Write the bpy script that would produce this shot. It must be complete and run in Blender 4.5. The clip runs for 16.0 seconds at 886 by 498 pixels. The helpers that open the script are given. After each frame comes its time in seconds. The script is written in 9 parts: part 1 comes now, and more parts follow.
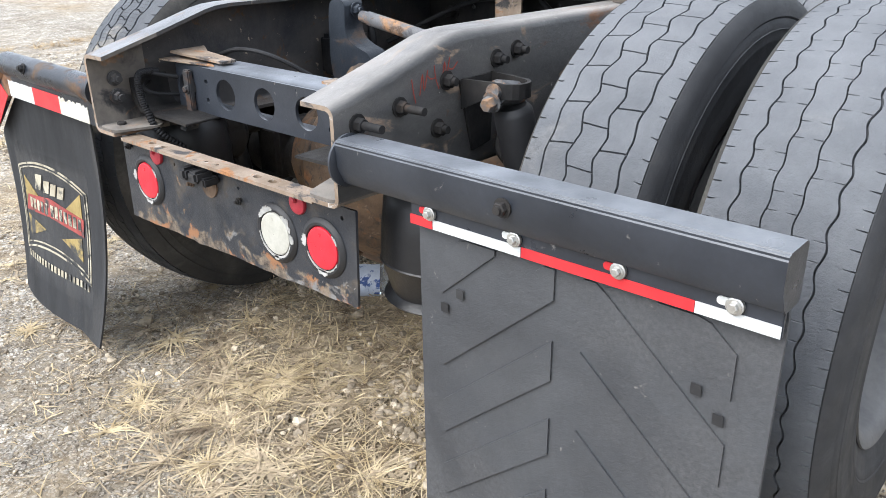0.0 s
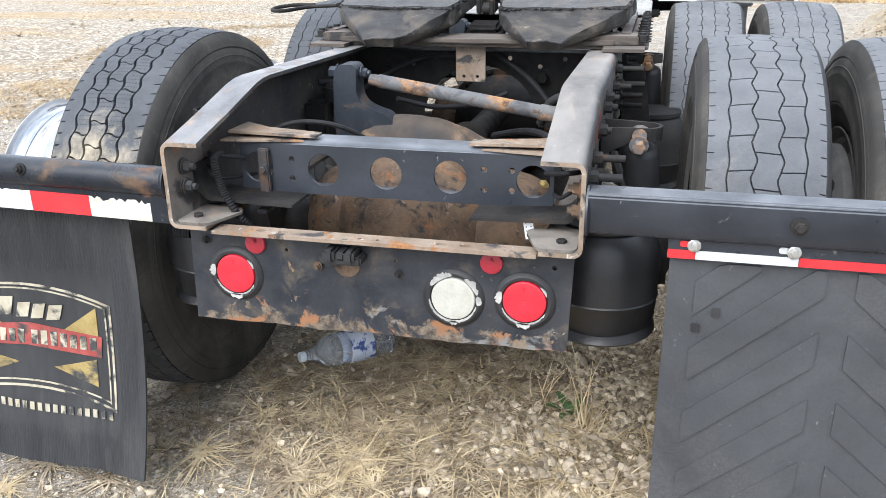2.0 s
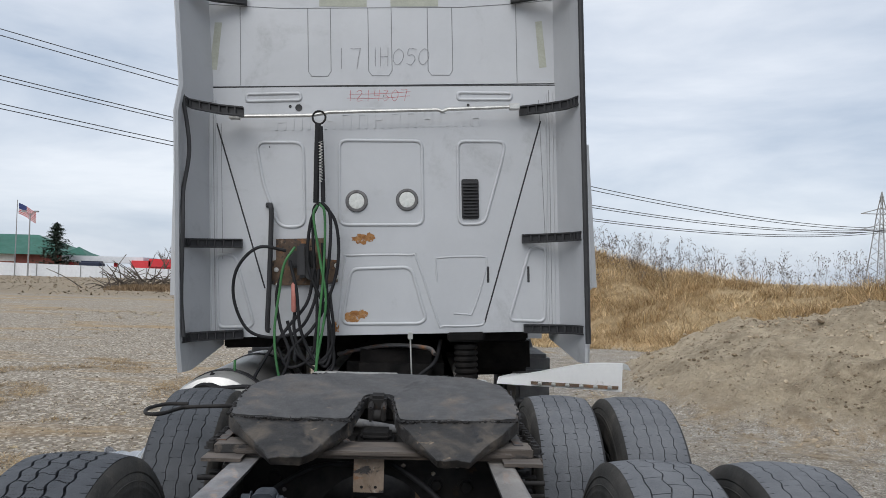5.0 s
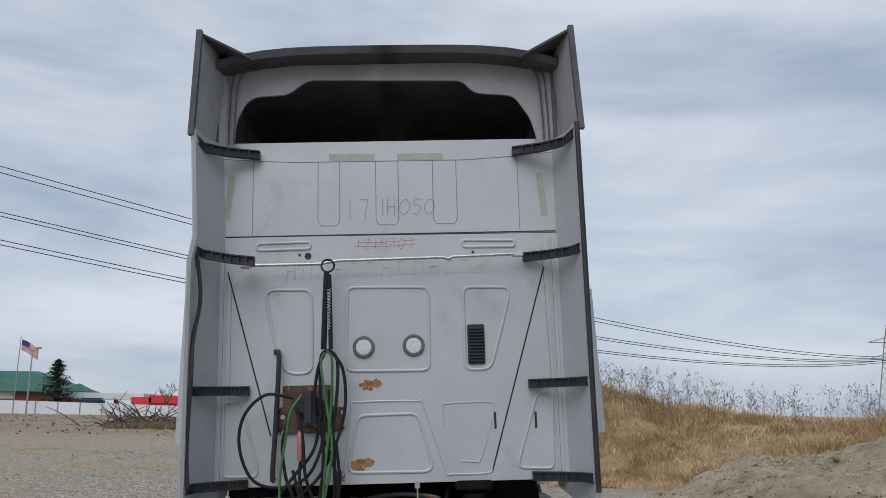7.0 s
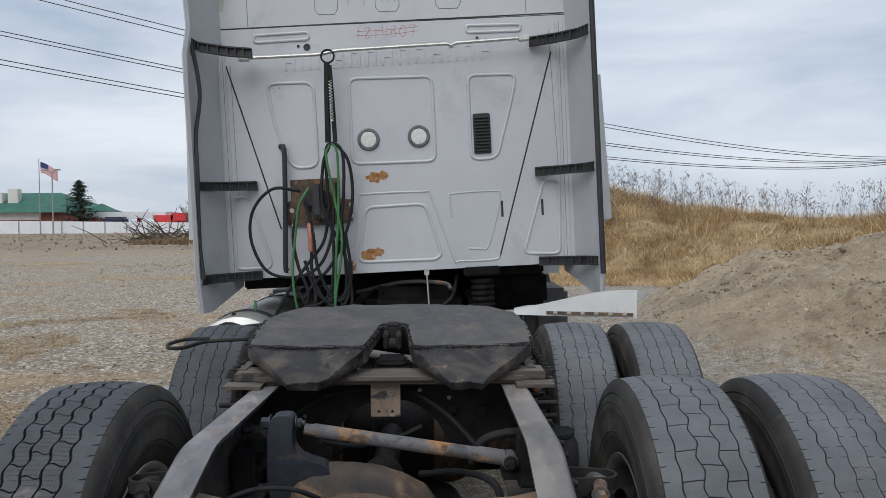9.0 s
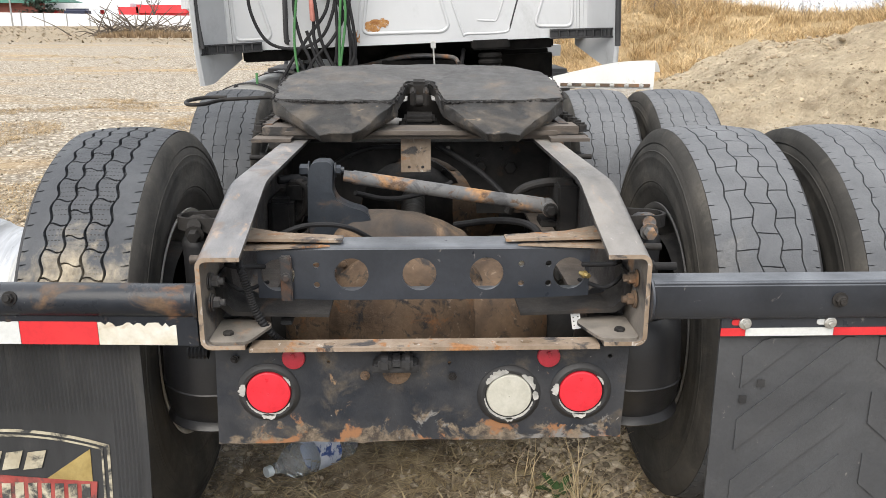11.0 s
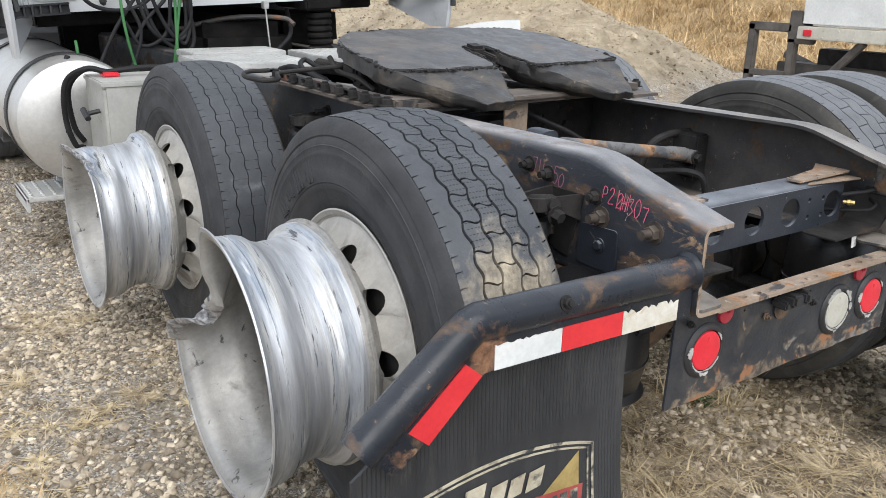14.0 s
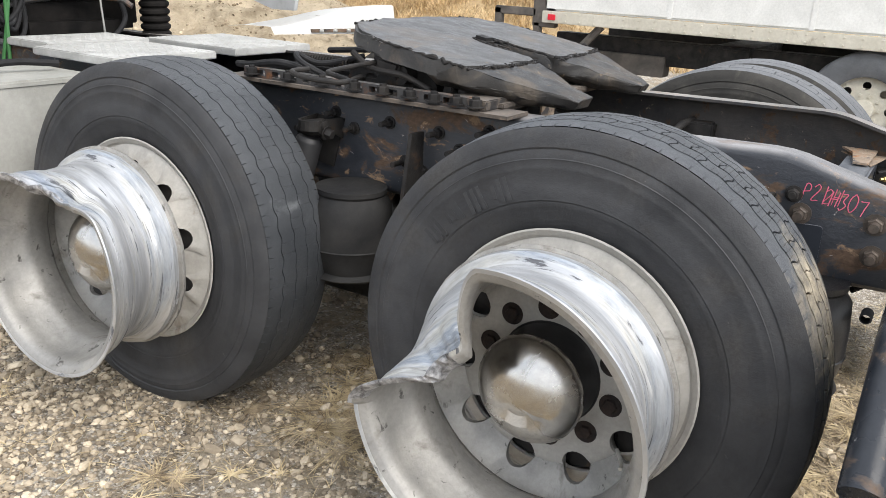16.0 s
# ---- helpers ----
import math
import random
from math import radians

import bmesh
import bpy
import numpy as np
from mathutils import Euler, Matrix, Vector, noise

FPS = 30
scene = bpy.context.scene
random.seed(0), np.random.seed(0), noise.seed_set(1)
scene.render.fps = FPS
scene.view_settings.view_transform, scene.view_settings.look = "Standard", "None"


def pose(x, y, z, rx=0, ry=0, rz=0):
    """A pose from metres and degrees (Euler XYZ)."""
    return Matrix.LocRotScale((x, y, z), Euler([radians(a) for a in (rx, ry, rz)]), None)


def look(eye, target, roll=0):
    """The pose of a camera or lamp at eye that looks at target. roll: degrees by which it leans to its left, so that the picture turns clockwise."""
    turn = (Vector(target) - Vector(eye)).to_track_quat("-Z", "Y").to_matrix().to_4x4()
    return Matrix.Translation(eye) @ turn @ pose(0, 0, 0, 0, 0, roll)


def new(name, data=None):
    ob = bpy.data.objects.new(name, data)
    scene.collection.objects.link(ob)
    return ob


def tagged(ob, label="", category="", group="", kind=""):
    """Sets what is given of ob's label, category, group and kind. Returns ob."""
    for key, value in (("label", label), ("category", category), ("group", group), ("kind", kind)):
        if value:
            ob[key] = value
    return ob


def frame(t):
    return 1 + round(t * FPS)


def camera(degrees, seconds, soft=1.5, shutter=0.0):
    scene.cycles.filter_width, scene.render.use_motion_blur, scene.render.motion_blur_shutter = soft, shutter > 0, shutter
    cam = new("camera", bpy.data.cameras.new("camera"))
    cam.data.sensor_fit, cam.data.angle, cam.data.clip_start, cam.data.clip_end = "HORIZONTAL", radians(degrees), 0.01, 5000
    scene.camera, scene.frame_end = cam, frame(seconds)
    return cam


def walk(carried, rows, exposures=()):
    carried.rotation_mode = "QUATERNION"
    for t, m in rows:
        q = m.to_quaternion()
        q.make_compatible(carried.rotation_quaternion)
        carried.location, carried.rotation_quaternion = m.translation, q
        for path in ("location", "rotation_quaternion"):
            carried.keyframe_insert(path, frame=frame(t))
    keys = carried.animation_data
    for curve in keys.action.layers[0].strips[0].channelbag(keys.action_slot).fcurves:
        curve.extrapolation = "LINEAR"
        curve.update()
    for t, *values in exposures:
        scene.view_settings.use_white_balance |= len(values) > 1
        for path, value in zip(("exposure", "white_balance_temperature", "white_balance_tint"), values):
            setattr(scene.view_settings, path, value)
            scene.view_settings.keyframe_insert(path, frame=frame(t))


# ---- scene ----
cam = camera(56.6, 16.0, 0.5)
PATH = [
    (0, (1.512, -0.925, 1.238), (0.295, 0.45, 0.446), -0.9),
    (0.5, (1.263, -1.134, 1.249), (0.241, 0.404, 0.48), -1.2),
    (1, (0.991, -1.256, 1.231), (0.133, 0.388, 0.482), -1.6),
    (1.5, (0.751, -1.356, 1.255), (0.094, 0.387, 0.528), -1.2),
    (2, (0.547, -1.492, 1.29), (0.085, 0.323, 0.587), -0.7),
    (2.5, (0.364, -1.494, 1.295), (0.076, 0.376, 0.645), -0.1),
    (3, (0.23, -1.492, 1.345), (0.091, 0.419, 0.771), 0.3),
    (3.5, (0.193, -1.52, 1.393), (0.141, 0.427, 0.939), 0.6),
    (4, (0.171, -1.509, 1.457), (0.179, 0.469, 1.157), 0.7),
    (4.5, (0.146, -1.509, 1.507), (0.186, 0.488, 1.392), 1.2),
    (5, (0.12, -1.527, 1.552), (0.18, 0.471, 1.621), 1.5),
    (5.2, (0.118, -1.55, 1.56), (0.18, 0.445, 1.70), 1.6),
    (7.3, (0.101, -1.616, 1.628), (0.137, 0.346, 2.016), 0.8),
    (7.5, (0.109, -1.624, 1.617), (0.141, 0.343, 1.974), 0.6),
    (8, (0.125, -1.604, 1.588), (0.154, 0.381, 1.83), 0.1),
    (8.5, (0.143, -1.589, 1.545), (0.165, 0.409, 1.64), -0.4),
    (9, (0.158, -1.552, 1.496), (0.169, 0.447, 1.431), -0.4),
    (9.5, (0.172, -1.556, 1.443), (0.169, 0.432, 1.222), -0.1),
    (9.7, (0.168, -1.56, 1.429), (0.164, 0.42, 1.148), 0.0),
    (11.8, (-0.41, -1.493, 1.32), (-0.143, 0.398, 0.725), 0.4),
    (12, (-0.555, -1.488, 1.322), (-0.203, 0.387, 0.725), 0.4),
    (12.5, (-0.893, -1.456, 1.327), (-0.388, 0.384, 0.722), 0.3),
    (13, (-1.19, -1.325, 1.313), (-0.5, 0.447, 0.698), 0.3),
    (13.5, (-1.452, -1.138, 1.345), (-0.573, 0.543, 0.712), 0.6),
    (14, (-1.723, -0.972, 1.355), (-0.652, 0.594, 0.729), 1.1),
    (14.5, (-1.942, -0.728, 1.33), (-0.697, 0.706, 0.701), 1.7),
    (15, (-2.135, -0.486, 1.33), (-0.727, 0.787, 0.7), 2.5),
    (15.5, (-2.34, -0.256, 1.35), (-0.809, 0.862, 0.713), 3.1),
    (16, (-2.405, 0.04, 1.341), (-0.782, 1.013, 0.695), 3.2),
]
EXPOSURES = [(0, 1.78, 6200, 10), (2.0, 1.75, 6150, 10), (3.2, 1.55, 6150, 10), (4.0, 1.0, 6400, 10), (5.0, 0.3, 6250, 10), (7.5, 0.0, 6080, 10), (8.5, 0.1, 6120, 10), (9.0, 0.2, 6200, 10), (9.5, 0.52, 6900, 10), (11.8, 1.50, 6650, 10), (13.0, 1.25, 6350, 10), (14.5, 1.15, 6400, 10), (15.2, 1.2, 6500, 10), (16, 1.42, 6650, 10)]
walk(cam, [(t, look(eye, target, roll)) for t, eye, target, roll in PATH], EXPOSURES)

# ---- light ----
world = bpy.data.worlds.new("overcast_sky")
scene.world = world
world.use_nodes = True
wn, wl = world.node_tree.nodes, world.node_tree.links
SUN_UP, SUN_ROUND = radians(46), radians(200)
sky = wn.new("ShaderNodeTexSky")
sky.sky_type, sky.sun_disc = "NISHITA", False
sky.sun_elevation, sky.sun_rotation = SUN_UP, SUN_ROUND
skym = wn.new("ShaderNodeVectorMath")
skym.operation = "SCALE"
skym.inputs["Scale"].default_value = 0.10
wl.new(sky.outputs[0], skym.inputs[0])
wco = wn.new("ShaderNodeTexCoord")
wmap = wn.new("ShaderNodeMapping")
wmap.inputs["Scale"].default_value = (1.2, 1.2, 5.0)
wl.new(wco.outputs["Generated"], wmap.inputs[0])
wno = wn.new("ShaderNodeTexNoise")
wno.inputs["Scale"].default_value, wno.inputs["Detail"].default_value, wno.inputs["Roughness"].default_value = 1.7, 7, 0.55
wno.inputs["Distortion"].default_value = 0.3
wl.new(wmap.outputs[0], wno.inputs["Vector"])
wra = wn.new("ShaderNodeValToRGB")
wra.color_ramp.elements[0].position, wra.color_ramp.elements[0].color = 0.32, (0.46, 0.53, 0.63, 1)
wra.color_ramp.elements[1].position, wra.color_ramp.elements[1].color = 0.66, (0.86, 0.88, 0.91, 1)
wl.new(wno.outputs["Fac"], wra.inputs[0])
wmix = wn.new("ShaderNodeMix")
wmix.data_type = "RGBA"
wmix.inputs["Factor"].default_value = 0.88
wl.new(skym.outputs[0], wmix.inputs["A"])
wl.new(wra.outputs[0], wmix.inputs["B"])
wl.new(wmix.outputs["Result"], wn["Background"].inputs["Color"])
wn["Background"].inputs["Strength"].default_value = 0.87

sun = new("sun", bpy.data.lights.new("sun", "SUN"))
sun.data.energy, sun.data.angle, sun.data.color = 1.45, radians(48), (1.0, 0.96, 0.9)
sun.matrix_world = look((0, 0, 20), Vector((0, 0, 20)) - Vector((math.sin(SUN_ROUND) * math.cos(SUN_UP), math.cos(SUN_ROUND) * math.cos(SUN_UP), math.sin(SUN_UP))))

# ---- materials ----


def nd(t, kind, **kw):
    n = t.nodes.new(kind)
    for k, v in kw.items():
        n.inputs[k.replace("_", " ")].default_value = v
    return n


def ramp(t, src, p0, p1, c0=(0, 0, 0, 1), c1=(1, 1, 1, 1)):
    if p0 > p1:
        p0, p1, c0, c1 = p1, p0, c1, c0
    r = t.nodes.new("ShaderNodeValToRGB")
    r.color_ramp.elements[0].position, r.color_ramp.elements[0].color = p0, c0
    r.color_ramp.elements[1].position, r.color_ramp.elements[1].color = p1, c1
    t.links.new(src, r.inputs[0])
    return r.outputs[0]


def mixc(t, fac, a, b, blend="MIX"):
    m = t.nodes.new("ShaderNodeMix")
    m.data_type, m.blend_type = "RGBA", blend
    for sock, v in (("Factor", fac), ("A", a), ("B", b)):
        if isinstance(v, (int, float)):
            m.inputs[sock].default_value = v
        elif isinstance(v, tuple):
            m.inputs[sock].default_value = (*v[:3], 1)
        else:
            t.links.new(v, m.inputs[sock])
    return m.outputs["Result"]


def noise_of(t, co, scale, detail=6.0, rough=0.6, dist=0.0):
    n = nd(t, "ShaderNodeTexNoise", Scale=scale, Detail=detail, Roughness=rough, Distortion=dist)
    t.links.new(co, n.inputs["Vector"])
    return n.outputs["Fac"]


def surf(name, c1, c2, scale=6.0, fine=60.0, rough=0.6, rough2=None, metal=0.0, bump=0.2, bscale=None, layers=(), stretch=(1, 1, 1), dust_and_sheen=None, grain=0.35):
    """A surface: two colours mottled at two scales; layers: (colour, noise scale, low, high, roughness, metal) patches over it."""
    m = bpy.data.materials.new(name)
    m.use_nodes = True
    t = m.node_tree
    p = t.nodes["Principled BSDF"]
    co0 = t.nodes.new("ShaderNodeTexCoord").outputs["Object"]
    mp = nd(t, "ShaderNodeMapping", Scale=stretch)
    t.links.new(co0, mp.inputs[0])
    co = mp.outputs[0]
    col = mixc(t, ramp(t, noise_of(t, co, scale, dist=0.4), 0.35, 0.65), c1, c2)
    fn = noise_of(t, co, fine, 4, 0.7)
    col = mixc(t, grain, col, ramp(t, fn, 0.3, 0.7, (0.55, 0.55, 0.55, 1), (1, 1, 1, 1)), "MULTIPLY")
    ro = ramp(t, noise_of(t, co, scale * 2.3), 0.3, 0.7, (rough,) * 3 + (1,), ((rough2 if rough2 is not None else min(1, rough + 0.12)),) * 3 + (1,))
    me = metal
    for c, sc, lo, hi, lr, lm in layers:
        f = ramp(t, noise_of(t, co, sc, 8, 0.65, 0.6), lo, hi)
        col = mixc(t, f, col, mixc(t, ramp(t, fn, 0.35, 0.65), tuple(v * 0.6 for v in c), c))
        ro = mixc(t, f, ro, (lr, lr, lr))
        if metal or lm:
            me = mixc(t, f, (me, me, me) if isinstance(me, float) else me, (lm, lm, lm))
    # Upward faces turn paler: settled dust, plus painted sky reflection on black paint
    if dust_and_sheen:
        ge = t.nodes.new("ShaderNodeNewGeometry")
        sp = t.nodes.new("ShaderNodeSeparateXYZ")
        t.links.new(ge.outputs["Normal"], sp.inputs[0])
        up = ramp(t, sp.outputs["Z"], 0.5, 1.0, (0, 0, 0, 1), (dust_and_sheen[3],) * 3 + (1,))
        up2 = mixc(t, 1.0, up, ramp(t, noise_of(t, co, 9, 6), 0.3, 0.75, (0.25, 0.25, 0.25, 1)), "MULTIPLY")
        col = mixc(t, up2, col, dust_and_sheen[:3])
    t.links.new(col, p.inputs["Base Color"])
    t.links.new(ro, p.inputs["Roughness"])
    if isinstance(me, float):
        p.inputs["Metallic"].default_value = me
    else:
        t.links.new(me, p.inputs["Metallic"])
    if bump:
        b = nd(t, "ShaderNodeBump", Strength=bump, Distance=0.004)
        t.links.new(noise_of(t, co, bscale or fine, 8, 0.7), b.inputs["Height"])
        t.links.new(b.outputs[0], p.inputs["Normal"])
    return m


RUST = (0.20, 0.085, 0.035)
M_RAILTOP = surf("weathered_black_frame_paint", (0.046, 0.046, 0.048), (0.105, 0.100, 0.096), 8, 90, 0.36, 0.65, bump=0.45,
                 layers=(((0.17, 0.085, 0.045), 9, 0.59, 0.66, 0.9, 0.0), ((0.30, 0.22, 0.16), 14, 0.60, 0.66, 0.9, 0.0), ((0.42, 0.40, 0.37), 60, 0.66, 0.70, 0.8, 0.0)), dust_and_sheen=(0.34, 0.315, 0.29, 0.9), stretch=(1, 0.45, 1))
M_RAILDARK = surf("blue_black_frame_paint_with_rust_scabs", (0.022, 0.026, 0.034), (0.050, 0.053, 0.062), 5, 90, 0.30, 0.55, bump=0.35,
                  layers=(((0.12, 0.076, 0.050), 9, 0.535, 0.595, 0.9, 0.0), ((0.30, 0.20, 0.125), 20, 0.58, 0.64, 0.9, 0.0), ((0.42, 0.40, 0.38), 55, 0.66, 0.70, 0.8, 0.0)), dust_and_sheen=(0.34, 0.33, 0.33, 0.85), stretch=(1, 0.6, 1))
M_RAILIN = surf("dark_grimy_frame_paint", (0.026, 0.028, 0.033), (0.072, 0.066, 0.062), 6, 80, 0.36, 0.65, bump=0.6, bscale=45,
                layers=(((0.11, 0.07, 0.045), 14, 0.58, 0.64, 0.9, 0.0), ((0.36, 0.30, 0.23), 34, 0.65, 0.69, 0.9, 0.0)), dust_and_sheen=(0.26, 0.22, 0.19, 0.8))
M_RAILEND = surf("dusty_tan_grimed_frame_paint", (0.085, 0.076, 0.068), (0.200, 0.175, 0.150), 7, 80, 0.6, 0.85, bump=0.5, bscale=50,
                 layers=(((0.035, 0.034, 0.036), 9, 0.52, 0.62, 0.5, 0.0), ((0.27, 0.155, 0.085), 12, 0.58, 0.66, 0.9, 0.0)), dust_and_sheen=(0.30, 0.27, 0.235, 0.8))
# Bluish top tone mixes dust with the sky's reflection, put into the colour
M_BLACK = surf("black_steel_paint", (0.020, 0.024, 0.032), (0.036, 0.041, 0.052), 7, 110, 0.26, 0.45, bump=0.12,
               layers=(((0.24, 0.23, 0.22), 26, 0.66, 0.72, 0.8, 0.0), ((0.30, 0.27, 0.24), 60, 0.70, 0.74, 0.8, 0.0)), dust_and_sheen=(0.25, 0.265, 0.29, 0.75))
M_BLACKRUST = surf("rusting_black_steel_paint", (0.028, 0.030, 0.035), (0.06, 0.056, 0.054), 6, 90, 0.4, 0.7, bump=0.35,
                   layers=((RUST, 7, 0.53, 0.66, 0.9, 0.0), ((0.36, 0.30, 0.24), 12, 0.63, 0.74, 0.9, 0.0)), dust_and_sheen=(0.24, 0.22, 0.20, 0.5))
M_RUST = surf("flaking_brown_rust", (0.075, 0.050, 0.035), (0.175, 0.115, 0.072), 9, 70, 0.75, 0.95, bump=1.0, bscale=34,
              layers=(((0.030, 0.027, 0.027), 22, 0.53, 0.64, 0.7, 0.0), ((0.27, 0.20, 0.145), 44, 0.60, 0.68, 0.9, 0.0), ((0.27, 0.125, 0.052), 14, 0.58, 0.70, 0.9, 0.0)))
M_GREASE = surf("greasy_black_iron", (0.012, 0.012, 0.013), (0.035, 0.032, 0.03), 9, 60, 0.5, 0.8, bump=0.5, bscale=35,
                layers=(((0.12, 0.07, 0.04), 7, 0.6, 0.75, 0.9, 0.0),))
M_RUBBER = surf("dry_grey_black_tyre_rubber", (0.078, 0.083, 0.093), (0.125, 0.131, 0.142), 5, 80, 0.62, 0.85, bump=0.7, bscale=140,
                layers=(((0.20, 0.195, 0.19), 4, 0.60, 0.80, 0.95, 0.0), ((0.30, 0.30, 0.30), 34, 0.70, 0.75, 0.95, 0.0)), dust_and_sheen=(0.21, 0.215, 0.225, 0.6))
M_RUBBERDARK = surf("worn_blue_black_tyre_rubber", (0.030, 0.034, 0.040), (0.056, 0.060, 0.067), 5, 80, 0.5, 0.75, bump=0.6, bscale=140,
                    layers=(((0.15, 0.16, 0.17), 7, 0.63, 0.76, 0.9, 0.0), ((0.25, 0.25, 0.25), 34, 0.71, 0.76, 0.95, 0.0)), dust_and_sheen=(0.11, 0.115, 0.125, 0.5))
M_SIDEDUST = surf("dust_browned_tyre_sidewall", (0.038, 0.037, 0.035), (0.075, 0.070, 0.064), 6, 110, 0.7, 0.9, bump=0.4,
                  layers=(((0.125, 0.115, 0.10), 5, 0.52, 0.72, 0.95, 0.0),))
M_SIDEWALL = surf("black_tyre_sidewall_rubber", (0.031, 0.032, 0.035), (0.056, 0.057, 0.061), 6, 110, 0.55, 0.8, bump=0.4,
                  layers=(((0.068, 0.064, 0.060), 5, 0.52, 0.78, 0.95, 0.0), ((0.16, 0.15, 0.14), 40, 0.69, 0.74, 0.95, 0.0)), dust_and_sheen=(0.10, 0.10, 0.105, 0.5))
M_ALU = surf("scraped_aluminium", (0.42, 0.43, 0.45), (0.66, 0.67, 0.69), 3, 16, 0.34, 0.6, metal=0.75, bump=0.16, bscale=16, grain=0.2,
             layers=(((0.50, 0.49, 0.45), 2.2, 0.50, 0.68, 0.65, 0.5), ((0.36, 0.40, 0.46), 1.6, 0.52, 0.64, 0.5, 0.5), ((0.13, 0.135, 0.15), 5.5, 0.595, 0.645, 0.7, 0.3), ((0.78, 0.78, 0.77), 4.0, 0.60, 0.70, 0.6, 0.4)), stretch=(14, 1.2, 1.2))
M_ALUDULL = surf("dull_dusty_aluminium", (0.30, 0.295, 0.285), (0.46, 0.445, 0.42), 6, 90, 0.5, 0.68, metal=0.6, bump=0.2,
                 layers=(((0.21, 0.19, 0.165), 8, 0.56, 0.72, 0.8, 0.2), ((0.10, 0.095, 0.09), 26, 0.62, 0.68, 0.8, 0.1)))
M_TANSTEEL = surf("tan_rust_bloomed_steel", (0.20, 0.145, 0.10), (0.34, 0.27, 0.21), 9, 90, 0.7, 0.9, bump=0.35,
                  layers=(((0.06, 0.055, 0.055), 14, 0.55, 0.62, 0.7, 0.0), ((0.36, 0.17, 0.07), 18, 0.56, 0.64, 0.9, 0.0), ((0.46, 0.42, 0.38), 45, 0.62, 0.68, 0.8, 0.0)))
M_SLIDER = surf("dusty_brown_laminated_steel", (0.060, 0.050, 0.044), (0.135, 0.110, 0.090), 9, 90, 0.7, 0.9, bump=0.4,
                layers=(((0.26, 0.20, 0.15), 12, 0.58, 0.68, 0.9, 0.0), ((0.03, 0.028, 0.028), 16, 0.55, 0.62, 0.6, 0.0)), dust_and_sheen=(0.24, 0.21, 0.185, 0.6), stretch=(0.35, 1, 1))
M_BLUEBLACK = surf("blue_black_cast_iron", (0.016, 0.021, 0.030), (0.034, 0.041, 0.052), 7, 70, 0.32, 0.55, bump=0.35,
                   layers=(((0.16, 0.10, 0.06), 6, 0.56, 0.70, 0.9, 0.0),))
M_RODGREY = surf("grimy_rusty_pin_steel", (0.05, 0.042, 0.036), (0.13, 0.10, 0.08), 20, 80, 0.5, 0.7, metal=0.3, bump=0.3)
M_RODRUST = surf("orange_rusted_steel_tube", (0.085, 0.09, 0.10), (0.17, 0.165, 0.16), 6, 70, 0.65, 0.85, bump=0.4,
                 layers=(((0.07, 0.07, 0.075), 13, 0.50, 0.60, 0.6, 0.0), ((0.38, 0.20, 0.085), 5.5, 0.52, 0.62, 0.9, 0.0), ((0.12, 0.075, 0.05), 20, 0.57, 0.63, 0.9, 0.0)))
M_AIRBAG = surf("ribbed_black_air_bag_rubber", (0.016, 0.016, 0.017), (0.034, 0.033, 0.032), 6, 80, 0.6, 0.8, bump=0.25)
M_AIRBLACK = surf("glossy_black_air_bag_rubber", (0.008, 0.008, 0.009), (0.016, 0.016, 0.018), 6, 80, 0.32, 0.5, bump=0.2)
M_GREASE5 = surf("dust_coated_black_grease", (0.032, 0.032, 0.034), (0.060, 0.058, 0.056), 7, 60, 0.38, 0.65, bump=0.8, bscale=28,
                 layers=(((0.17, 0.135, 0.105), 6, 0.53, 0.68, 0.7, 0.0), ((0.26, 0.21, 0.16), 22, 0.62, 0.68, 0.8, 0.0)), dust_and_sheen=(0.13, 0.13, 0.132, 0.6))
M_RAMP = surf("brown_black_caked_grease", (0.014, 0.0135, 0.0135), (0.040, 0.036, 0.033), 7, 60, 0.36, 0.65, bump=0.8, bscale=26,
              layers=(((0.115, 0.095, 0.075), 7, 0.50, 0.66, 0.75, 0.0), ((0.25, 0.195, 0.14), 24, 0.64, 0.69, 0.85, 0.0), ((0.012, 0.012, 0.013), 12, 0.56, 0.64, 0.3, 0.0)))
# Near black: the shade under the cab is put into this iron's colour
M_UNDERSHADE = surf("black_iron_with_painted_shade", (0.006, 0.006, 0.006), (0.018, 0.016, 0.015), 9, 60, 0.7, 0.9, bump=0.5, bscale=35)
for m_, level in ((M_UNDERSHADE, 0.12), (M_GREASE, 0.22), (M_RAILIN, 0.35), (M_AIRBAG, 0.25), (M_SIDEWALL, 0.3), (M_SIDEDUST, 0.25)):
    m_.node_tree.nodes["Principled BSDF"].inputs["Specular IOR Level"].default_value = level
M_TAPESTAIN = surf("stained_white_reflective_tape", (0.54, 0.50, 0.40), (0.72, 0.70, 0.65), 14, 90, 0.4, 0.6, bump=0.1, layers=(((0.45, 0.30, 0.14), 10, 0.6, 0.72, 0.8, 0.0),))
M_SIGNTAN = surf("worn_cream_print", (0.33, 0.29, 0.21), (0.48, 0.44, 0.34), 20, 110, 0.7, 0.85, bump=0.2, layers=(((0.05, 0.05, 0.05), 16, 0.50, 0.60, 0.8, 0.0),))
M_SIGNGOLD = surf("worn_gold_print", (0.24, 0.17, 0.055), (0.36, 0.27, 0.10), 20, 110, 0.7, 0.85, bump=0.2, layers=(((0.05, 0.05, 0.05), 11, 0.49, 0.58, 0.8, 0.0),))
